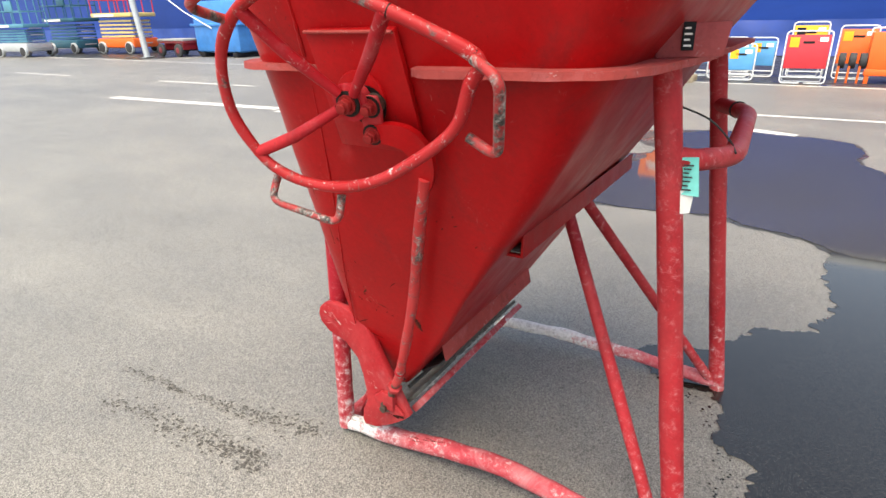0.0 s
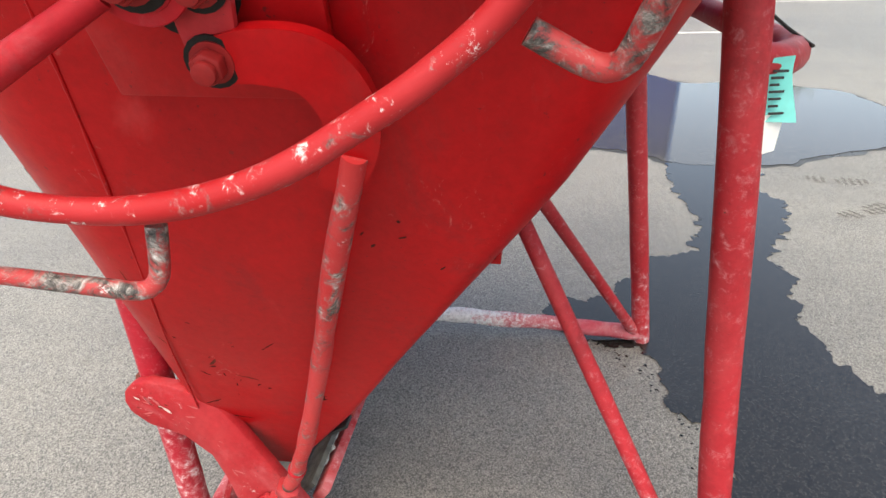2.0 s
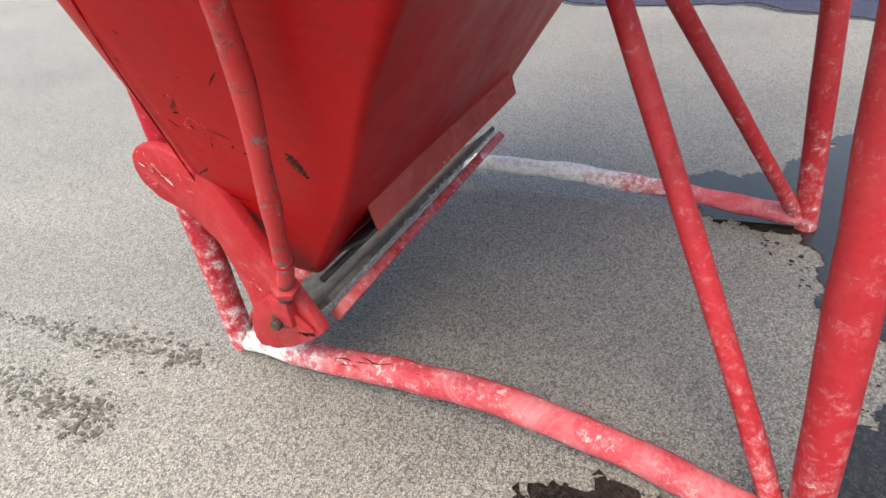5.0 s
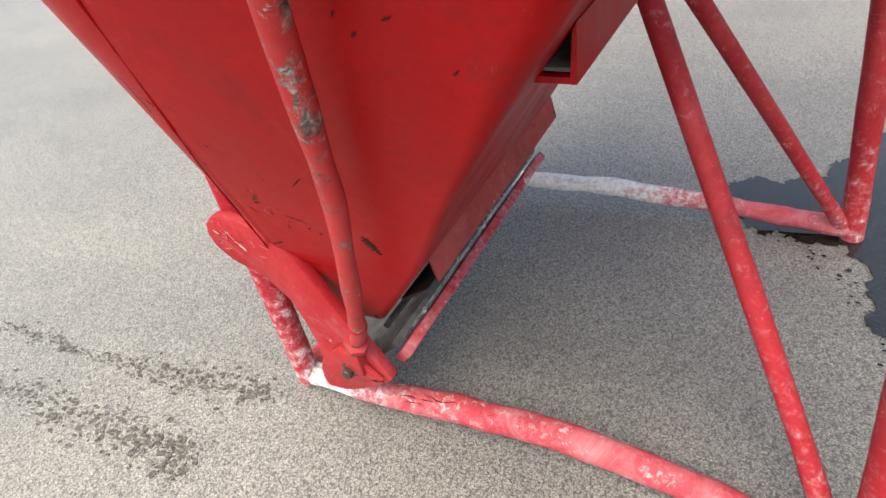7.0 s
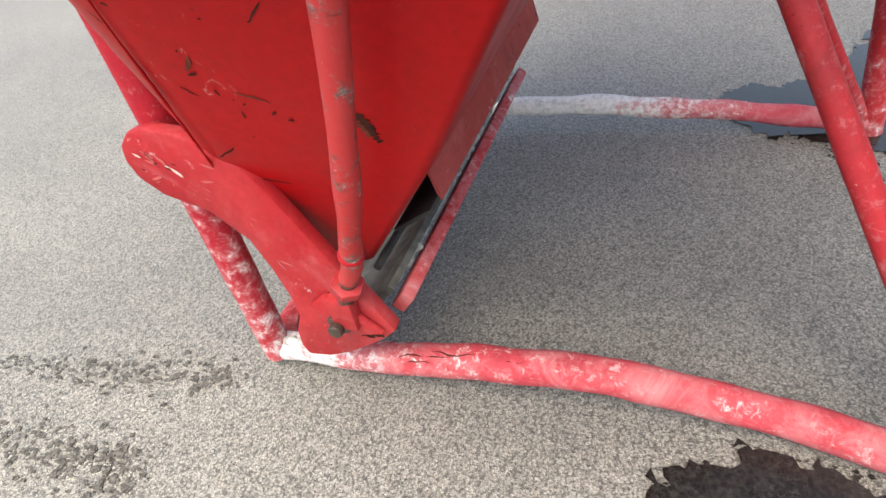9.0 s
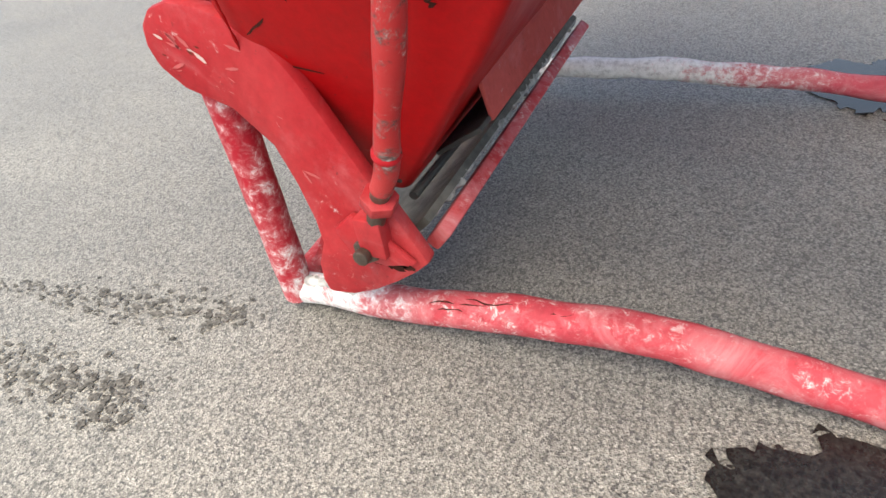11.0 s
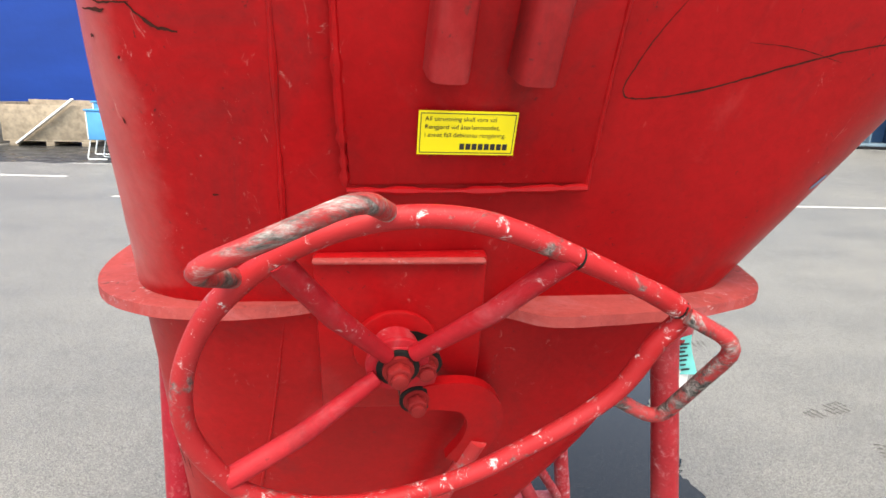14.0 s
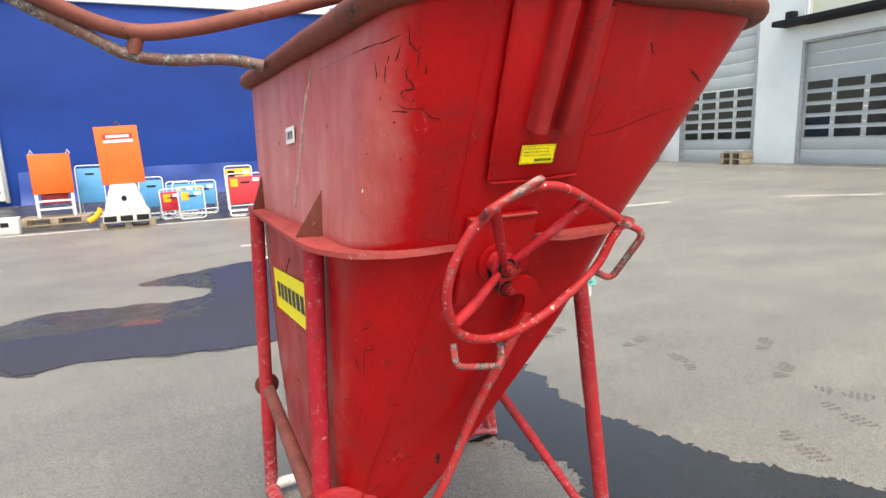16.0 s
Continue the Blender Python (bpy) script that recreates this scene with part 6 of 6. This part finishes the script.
tro = trolley(pose(5.95, 13.0, 0, 0, 0, 4) @ Matrix.Scale(1.05, 4), "red-framed flat trolley with black wheels")
copy_thing(tro, pose(7.5, 15.3, 0, 0, 0, -6) @ Matrix.Scale(1.15, 4))
copy_thing(tro, pose(-19.8, 13.8, 0, 0, 0, -4) @ Matrix.Scale(1.1, 4))

van = thing("van", "parked light blue van, seen between the trolleys", "van", at=pose(7.2, 22.5, 0, 0, 0, 12) @ Matrix.Scale(1.1, 4))
part("van_body", plate([(-2.2, -0.9, 0.35), (2.2, -0.9, 0.35), (2.25, -0.9, 1.0), (1.5, -0.9, 1.15), (1.0, -0.9, 1.95), (-2.15, -0.9, 2.0)], (0, 1, 0), 1.8, 0.08), SKYBLUE, van)
part("side_window", box((0.2, -0.915, 1.2), (1.0, -0.895, 1.75), 0.02), GLASS_DARK, van)
part("logo_bar", box((-1.5, -0.912, 1.1), (-0.6, -0.897, 1.3), 0), OFFWHITE, van)
for x in (-1.35, 1.35):
    for y in (-0.85, 0.85):
        w = part("wheel", wheel_mesh(0.33, 0.2, (x, y, 0.33)), TYRE, van)
        part("wheel_rim", wheel_mesh(0.18, 0.21, (x, y, 0.33)), GREY, w)


def generator(at, label):
    g = thing("power_cart", label, "power distribution cart", "blue carts by the wall", at=at)
    part("cabinet_body", box((-0.22, -0.30, 0.36), (0.50, 0.24, 0.86), 0.015), SKYBLUE, g)
    part("front_panel", box((-0.235, -0.30, 0.37), (-0.215, 0.24, 0.85), 0.006), WHITE, g)
    part("lid", box((-0.25, -0.32, 0.86), (0.52, 0.26, 0.89), 0.008), SKYBLUE, g)
    part("label_patch", box((0.05, -0.306, 0.70), (0.32, -0.301, 0.78), 0), AMBER, g)
    part("label_patch", box((0.30, -0.306, 0.42), (0.46, -0.301, 0.58), 0), MACHINE_Y, g)
    for y in (-0.26, 0.20):
        part("leg_frame", tube(rounded_path([(-0.20, y, 0.40), (-0.30, y, 0.02), (0.05, y, 0.02)], 0.04), 0.013, sides=8), WHITE, g)
        part("strut", tube([(0.05, y, 0.40), (0.36, y, 0.12)], 0.013, sides=8), WHITE, g)
        w = part("wheel", wheel_mesh(0.115, 0.06, (0.34, y, 0.115)), TYRE, g)
        part("wheel_rim", wheel_mesh(0.045, 0.065, (0.34, y, 0.115)), GREY, w)
    return g


gen = generator(pose(-5.60, 11.75, 0, 0, 0, -6) @ Matrix.Scale(1.15, 4), "light blue power cart with white frame and black wheels")
copy_thing(gen, pose(-4.85, 11.3, 0, 0, 0, -8) @ Matrix.Scale(1.12, 4))
copy_thing(gen, pose(-5.9, 12.8, 0, 0, 0, -4) @ Matrix.Scale(1.15, 4))

crate = thing("wooden_crate", "open weathered plywood crate with a leaning plank", "crate", at=pose(-8.5, 15.3, 0, 0, 0, 4) @ Matrix.Scale(1.2, 4))
for lo, hi in (((-0.9, -0.6, 0.14), (0.9, -0.57, 0.85)), ((-0.9, 0.57, 0.14), (0.9, 0.6, 0.95)), ((-0.9, -0.57, 0.14), (-0.87, 0.57, 0.9)), ((0.87, -0.57, 0.14), (0.9, 0.57, 0.9)), ((-0.9, -0.6, 0.10), (0.9, 0.6, 0.14))):
    part("crate_side", box(lo, hi, 0.005), WOOD, crate)
for x in (-0.7, 0.0, 0.7):
    part("runner", box((x - 0.08, -0.6, 0), (x + 0.08, 0.6, 0.10), 0.005), WOOD, crate)
part("plank", box((-0.75, -0.05, -0.02), (0.75, 0.05, 0.02), 0.004, pose(0.0, -0.70, 0.52, 0, -38, 0)), OFFWHITE, crate)

# a second, smaller skip and stacked collars further along
mini = thing("small_skip", "small red conical concrete skip with a lifting bow", "concrete skip", at=pose(-12.5, 12.9, 0) @ Matrix.Scale(1.04, 4))
def frustum(r0, r1, z0, z1, sides=28):
    b2 = bmesh.new()
    bmesh.ops.create_cone(b2, cap_ends=True, segments=sides, radius1=r0, radius2=r1, depth=z1 - z0)
    bmesh.ops.translate(b2, verts=b2.verts, vec=(0, 0, (z0 + z1) / 2))
    return b2
part("upper_ring", frustum(0.50, 0.56, 0.70, 1.08), RED_FAR, mini)
part("cone", frustum(0.24, 0.49, 0.14, 0.70), RED_FAR, mini)
for x in (-0.38, 0.38):
    for y in (-0.38, 0.38):
        part("leg", tube([(x * 0.9, y * 0.9, 0.0), (x * 1.1, y * 1.1, 0.75)], 0.028, sides=8), RED_FAR, mini)
part("base_ring", tube([(-0.36, -0.36, 0.03), (0.36, -0.36, 0.03), (0.36, 0.36, 0.03), (-0.36, 0.36, 0.03)], 0.028, sides=8, closed=True), RED_FAR, mini)
part("bow", tube(rounded_path([(-0.5, 0, 1.05), (-0.12, 0, 1.30), (0.12, 0, 1.30), (0.5, 0, 1.05)], 0.08), 0.02, sides=8), RED_FAR, mini)
part("label_patch", box((-0.25, -0.565, 0.84), (0.22, -0.53, 0.92), 0), OFFWHITE, mini)


def collar_stack(at, layers, label):
    t = thing("pallet_collars", label, "pallet collars", "stacks of pallet collars", at=at)
    for i in range(layers):
        z = 0.15 + i * 0.20
        for lo, hi in (((-0.6, -0.4), (0.6, -0.378)), ((-0.6, 0.378), (0.6, 0.4)), ((-0.6, -0.378), (-0.578, 0.378)), ((0.578, -0.378), (0.6, 0.378))):
            part("collar_board", box((*lo, z), (*hi, z + 0.194), 0.004), GREYWOOD, t)
        for x in (-0.6, 0.6):
            part("hinge", box((x - 0.006, -0.41, z + 0.04), (x + 0.006, -0.36, z + 0.15), 0.002), GREY, t)
    for x in (-0.52, 0.0, 0.52):
        part("block", box((x - 0.07, -0.4, 0), (x + 0.07, 0.4, 0.15), 0.004), GREYWOOD, t)
    part("cover", box((-0.62, -0.42, 0.15 + layers * 0.2), (0.62, 0.42, 0.19 + layers * 0.2), 0.01), OFFWHITE, t)
    return t


stack = collar_stack(pose(-12.4, 15.3, 0, 0, 0, 3) @ Matrix.Scale(1.15, 4), 3, "grey stacked wooden pallet collars")
copy_thing(stack, pose(-10.8, 15.3, 0, 0, 0, -2) @ Matrix.Scale(1.15, 4))
for x, h in ((-16.1, 4.0), (-14.9, 3.6), (-11.4, 2.6)):
    m = thing("lift_mast", "grey ribbed material hoist mast standing by the wall", "hoist mast", "hoist masts", at=pose(x, 17.0, 0))
    part("mast", box((-0.07, -0.07, 0), (0.07, 0.07, h), 0.01), GREY, m)
    for k in range(int(h / 0.3)):
        part("rung", box((0.07, -0.05, 0.2 + 0.3 * k), (0.17, 0.05, 0.28 + 0.3 * k), 0.006), GREYWOOD, m)
    part("head", box((-0.16, -0.1, h - 0.06), (0.16, 0.1, h + 0.06), 0.01), GREY, m)
    part("base", box((-0.3, -0.3, 0), (0.3, 0.3, 0.08), 0.01), DARK, m)


# scissor lifts far along the wall
def scissor_lift(at, body, chassis, basket, label, deck=1.15):
    s = thing("scissor_lift", label, "scissor lift", "scissor lifts", at=at)
    part("chassis", box((-1.0, -0.55, 0.22), (1.0, 0.55, 0.55), 0.04), chassis, s)
    for k in range(5):
        z = 0.58 + (deck - 0.62) * k / 5
        part("scissor_arm", box((-0.9, -0.42, z), (0.9, -0.34, z + 0.07), 0.01), body, s)
        part("scissor_arm", box((-0.9, 0.34, z), (0.9, 0.42, z + 0.07), 0.01), body, s)
    part("platform", box((-1.1, -0.55, deck), (1.1, 0.55, deck + 0.14), 0.02), body, s)
    for x in (-1.05, -0.5, 0.0, 0.5, 1.05):
        for y in (-0.52, 0.52):
            part("rail_post", tube([(x, y, deck + 0.1), (x, y, deck + 1.15)], 0.022, sides=6), basket, s)
    for z in (deck + 0.62, deck + 1.15):
        for y in (-0.52, 0.52):
            part("guard_rail", tube([(-1.05, y, z), (1.05, y, z)], 0.022, sides=6), basket, s)
        for x in (-1.05, 1.05):
            part("guard_rail", tube([(x, -0.52, z), (x, 0.52, z)], 0.022, sides=6), basket, s)
    part("control_box", box((0.2, -0.56, deck + 0.6), (0.7, -0.50, deck + 1.0), 0.02), body, s)
    part("warning_strip", box((-0.9, -0.556, deck + 0.02), (0.2, -0.552, deck + 0.10), 0), OFFWHITE, s)
    for x in (-0.75, 0.75):
        for y in (-0.55, 0.55):
            w = part("wheel", wheel_mesh(0.22, 0.14, (x, y, 0.22)), GREY, s)
            part("tyre", wheel_mesh(0.20, 0.15, (x, y, 0.22)), TYRE, w)
    for k in range(4):
        part("ladder_step", box((0.95, -0.25, 0.35 + 0.25 * k), (1.02, 0.25, 0.39 + 0.25 * k), 0.005), GREY, s)
    return s


scissor_lift(pose(-27.5, 11.8, 0, 0, 0, 8), PALEBLUE, GREY, PALEBLUE, "pale teal scissor lift with grey chassis")
scissor_lift(pose(-28.0, 14.2, 0, 0, 0, 4) @ Matrix.Scale(1.08, 4), TEAL, TEAL, TEAL, "dark teal scissor lift parked by the blue wall", 1.25)
scissor_lift(pose(-25.0, 14.9, 0, 0, 0, 6) @ Matrix.Scale(1.15, 4), MACHINE_Y, ORANGE, RED_FAR, "cream-yellow scissor lift with orange chassis and red rails", 1.3)
pole = thing("light_pole", "leaning pale grey steel pole with a stay cable", "pole", at=pose(-20.4, 12.7, 0, 0, -8, 0))
part("shaft", tube([(0, 0, 0), (0, 0, 6.0)], 0.11, sides=14), GREY, pole)
part("base_plate", box((-0.2, -0.2, 0), (0.2, 0.2, 0.03), 0.005), GREY, pole)
part("stay_cable", tube([(0.0, 0, 3.2), (2.0, 0.6, 1.3), (2.9, 0.9, 0.6)], 0.02, sides=6), OFFWHITE, pole)
boxb = thing("blue_container", "sky blue rounded fuel container on skids", "container", at=pose(-17.5, 14.3, 0) @ Matrix.Scale(1.1, 4))
part("tank", box((-1.1, -0.6, 0.15), (1.1, 0.6, 1.75), 0.12), TANKBLUE, boxb)
part("lid_rim", box((-1.18, -0.66, 0.98), (1.18, 0.66, 1.06), 0.02), TANKBLUE, boxb)
for x in (-0.8, 0.8):
    part("skid", box((x - 0.1, -0.6, 0), (x + 0.1, 0.6, 0.15), 0.01), DARK, boxb)
part("top_frame", tube(rounded_path([(-0.8, -0.4, 1.75), (-0.8, -0.4, 1.95), (0.6, -0.4, 1.95), (0.6, -0.4, 1.75)], 0.05), 0.025, sides=8), DARK, boxb)

# ---------------------------------------------------------------- workshop facade
FX = 21.0
STEELBLUE = plain("grey_blue_paint", (0.20, 0.28, 0.34), 0.5, 0, 0.15, 4, 0.05)
DULLBLUE = plain("dull_blue_paint", (0.045, 0.11, 0.22), 0.55, 0, 0.15, 4, 0.05)
hall = thing("wall_east", "white rendered workshop facade with tall grey sectional doors", "wall", kind="structure")


def facade_piece(y0, y1, z0, z1, mat=FACADE, dx=0.0, name="wall_panel"):
    part(name, box((FX + dx, y0, z0), (FX + 0.4, y1, z1), 0.0), mat, hall)


DOORS = [(8.5, 13.06, 4.43), (14.82, 18.63, 8.0), (20.5, 24.4, 4.50), (2.6, 7.0, 4.43)]
facade_piece(13.06, 14.82, 0, 9.0, name="pier")
facade_piece(18.63, 20.5, 0, 9.0, name="pier")
facade_piece(24.4, 34.0, 0, 4.95, name="pier")
facade_piece(7.0, 8.5, 0, 4.95, name="pier")
facade_piece(-20.0, 2.6, 0, 4.95, name="pier")
facade_piece(2.6, 7.0, 4.43, 4.95, name="lintel")
facade_piece(8.5, 13.06, 4.43, 4.95, name="lintel")
facade_piece(14.82, 18.63, 8.0, 9.0, name="lintel")
facade_piece(20.5, 24.4, 4.50, 4.95, name="lintel")
facade_piece(20.5, 34.0, 5.2, 9.0, GLASS_DARK, 0.3, "upper_glazing")
facade_piece(-20.0, 13.06, 5.2, 10.5, CREAM, 1.2, "upper_wall")
part("canopy_beam", box((FX - 0.75, -20, 4.98), (FX + 1.2, 13.8, 5.17), 0.02), DARK, hall, "dark canopy edge above the doors")
part("canopy_bracket", box((FX - 0.45, 13.2, 5.20), (FX - 0.15, 13.5, 5.47), 0.02), DARK, hall)
part("canopy_beam", box((FX - 0.35, 20.1, 4.95), (FX + 0.3, 34, 5.20), 0.02), DARK, hall)
part("downpipe", tube(rounded_path([(FX - 0.25, 20.3, 4.95), (FX - 0.08, 19.85, 4.65), (FX - 0.08, 19.85, 0.05)], 0.15), 0.05, sides=10), DARK, hall, "black downpipe")
part("downpipe", tube([(FX + 0.1, 13.0, 5.2), (FX + 0.1, 13.0, 9.0)], 0.06, sides=10), WHITE, hall)


def sector_door(y0, y1, h, k, panes_from, label):
    d = thing("door_%d" % k, label, "door", kind="structure")
    rows = max(9, int(h / 0.49))
    for i in range(rows):
        z0, z1 = h * i / rows, h * (i + 1) / rows
        part("panel", box((FX + 0.12, y0 + 0.12, z0 + 0.006), (FX + 0.20, y1 - 0.12, z1 - 0.006), 0.008), GREY_DOOR, d)
    fb = bmesh.new()
    add_box(fb, (FX - 0.02, y0, 0), (FX + 0.22, y0 + 0.12, h), 0.01)
    add_box(fb, (FX - 0.02, y1 - 0.12, 0), (FX + 0.22, y1, h), 0.01)
    add_box(fb, (FX - 0.02, y0 + 0.12, h - 0.10), (FX + 0.22, y1 - 0.12, h), 0.01)
    part("door_frame", fb, TARP_GREY, d)
    cols, gh = 4, 0.425
    wy = (y1 - y0 - 0.30) / cols
    for c in range(cols):
        for r in range(5):
            ya, za = y0 + 0.15 + c * wy, panes_from + r * gh
            w = part("window", box((FX + 0.105, ya + 0.06, za), (FX + 0.119, ya + wy - 0.06, za + gh - 0.08), 0.004), GREY_DOOR, d)
            part("pane", box((FX + 0.098, ya + 0.09, za + 0.03), (FX + 0.1045, ya + wy - 0.09, za + gh - 0.11), 0), GLASS_DARK, w)
    return d


for k, (y0, y1, h) in enumerate(DOORS):
    sector_door(y0, y1, h, k + 2, 0.94, "tall grey sectional workshop door with rows of dark panes, closed")
part("wall_socket", box((FX - 0.06, 19.55, 1.4), (FX, 19.70, 1.65), 0.01), GREY, hall)
part("socket_cable", tube(catmull([(FX - 0.05, 19.6, 1.4), (FX - 0.06, 19.68, 1.05), (FX - 0.06, 19.58, 0.95), (FX - 0.06, 19.52, 1.2)], 5), 0.015, sides=6), DARK, hall)

machine = thing("blue_machine", "open blue steel machine cabinet with grey frame", "machine", at=pose(19.6, 22.0, 0, 0, 0, -14) @ Matrix.Diagonal((0.88, 0.88, 0.95, 1)))
for x in (-1.2, 1.2):
    for y in (-0.8, 0.8):
        part("frame_post", box((x - 0.06, y - 0.06, 0), (x + 0.06, y + 0.06, 2.35), 0.01), STEELBLUE, machine)
part("frame_top", box((-1.26, -0.86, 2.30), (1.26, 0.86, 2.42), 0.02), STEELBLUE, machine)
part("frame_floor", box((-1.26, -0.86, 0.12), (1.26, 0.86, 0.24), 0.02), STEELBLUE, machine)
part("back_panel", box((-1.2, 0.76, 0.24), (1.2, 0.80, 2.30), 0.01), DULLBLUE, machine)
part("side_panel", box((1.14, -0.8, 0.24), (1.18, 0.8, 2.30), 0.01), DULLBLUE, machine)
part("inner_panel", box((-0.2, -0.8, 0.24), (-0.14, 0.76, 2.30), 0.01), STEELBLUE, machine)
for z in (0.95, 1.25):
    part("cylinder", tube([(-0.95, -0.6, z), (-0.30, -0.6, z)], 0.11, sides=14), OFFWHITE, machine)
part("control_box", box((-0.8, -0.75, 0.35), (-0.35, -0.45, 0.70), 0.02), OFFWHITE, machine)
part("motor", tube([(-0.65, -0.3, 1.5), (-0.65, -0.3, 1.85)], 0.16, sides=14), DARK, machine)
part("skid", box((-1.3, -0.9, 0), (1.3, 0.9, 0.12), 0.02), DARK, machine)
part("base_box", box((-1.9, -0.3, 0.0), (-1.32, 0.4, 0.30), 0.02), DULLBLUE, machine)

bin_m = thing("lattice_crate", "dark grey plastic crate by the workshop door", "crate", at=pose(20.0, 19.6, 0, 0, 0, 60) @ Matrix.Diagonal((0.85, 0.85, 0.9, 1)))
for lo, hi in (((-0.6, -0.4, 0), (0.6, 0.4, 0.06)), ((-0.6, -0.4, 0.06), (0.6, -0.36, 0.7)), ((-0.6, 0.36, 0.06), (0.6, 0.4, 0.7)), ((-0.6, -0.36, 0.06), (-0.56, 0.36, 0.7)), ((0.56, -0.36, 0.06), (0.6, 0.36, 0.7))):
    part("crate_side", box(lo, hi, 0.01), TYRE, bin_m)
part("inner_load", box((-0.5, -0.3, 0.06), (0.5, 0.3, 0.55), 0.02), DARK, bin_m)

st = thing("pallet_stack", "stack of wooden pallets by the workshop pier", "pallet stack", at=pose(19.8, 14.6, 0, 0, 0, 92) @ Matrix.Diagonal((0.8, 0.85, 0.8, 1)))
for k in range(2):
    z = 0.30 * k
    for i in range(4):
        part("board", box((-0.6, -0.4 + i * 0.23, z + 0.25), (0.6, -0.29 + i * 0.23, z + 0.285), 0.004), WOOD, st)
    for x in (-0.52, 0.0, 0.52):
        part("block", box((x - 0.08, -0.4, z), (x + 0.08, 0.4, z + 0.25), 0.005), WOOD, st)
part("cover", box((-0.5, -0.36, 0.60), (0.5, 0.36, 0.68), 0.01), TARP_GREY, st)


# trees beyond the end of the blue wall
def tree(at, height, seed, label):
    rng = random.Random(seed)
    t = thing("tree", label, "tree", "trees beyond the yard", at=at)
    trunk = bmesh.new()
    add_tube(trunk, catmull([(0, 0, 0), (0.1, 0.05, height * 0.25), (-0.05, 0.1, height * 0.5), (0.1, 0, height * 0.8)], 4), [0.26 - 0.2 * i / 12 for i in range(13)], sides=9)
    tips = []
    for k in range(14):
        z = height * rng.uniform(0.28, 0.85)
        a = rng.uniform(0, 6.28)
        r = height * rng.uniform(0.14, 0.30) * (1.15 - 0.6 * z / height)
        tip = Vector((r * math.cos(a), r * math.sin(a), z + r * 0.45))
        add_tube(trunk, [(0, 0, z * 0.92), tip * 0.5 + Vector((0, 0, z * 0.47)), tip], [0.07, 0.05, 0.02], sides=6)
        tips.append(tip)
    part("trunk", trunk, BARK, t)
    verts, faces = [], []
    for tip in tips + [Vector((0, 0, height * 0.95)), Vector((0.5, 0.3, height * 0.8))]:
        for _ in range(170):
            c = tip + Vector((rng.gauss(0, 0.55), rng.gauss(0, 0.55), rng.gauss(0.1, 0.45))) * (height / 9)
            s = rng.uniform(0.07, 0.15)
            u = Vector((rng.gauss(0, 1), rng.gauss(0, 1), rng.gauss(0, 0.6))).normalized()
            v = u.orthogonal().normalized()
            n = len(verts)
            verts += [c - u * s, c + v * s * 0.55, c + u * s, c - v * s * 0.55]
            faces.append((n, n + 1, n + 2, n + 3))
    me = bpy.data.meshes.new("crown")
    me.from_pydata(verts, [], faces)
    me.materials.append(LEAF)
    crown = new("crown", me)
    crown.parent = t
    return t


tree(pose(11.5, 34, 0), 6.2, 4, "leafy green tree beyond the yard")
tree(pose(15.5, 38, 0), 7.6, 5, "tall leafy green tree beyond the yard")
tree(pose(8.0, 40, 0), 5.5, 6, "leafy green tree beyond the yard")
hedge_v, hedge_f = [], []
rng = random.Random(9)
for _ in range(6000):
    c = Vector((rng.uniform(4.5, 21), rng.uniform(24, 25.5), abs(rng.gauss(0, 0.55))))
    s = rng.uniform(0.06, 0.14)
    u = Vector((rng.gauss(0, 1), rng.gauss(0, 1), rng.gauss(0, 1))).normalized()
    v = u.orthogonal().normalized()
    n = len(hedge_v)
    hedge_v += [c - u * s, c + v * s * 0.6, c + u * s, c - v * s * 0.6]
    hedge_f.append((n, n + 1, n + 2, n + 3))
me = bpy.data.meshes.new("hedge")
me.from_pydata(hedge_v, [], hedge_f)
me.materials.append(LEAF)
tagged(new("hedge", me), "low green hedge at the yard's far edge", "hedge", kind="stuff")
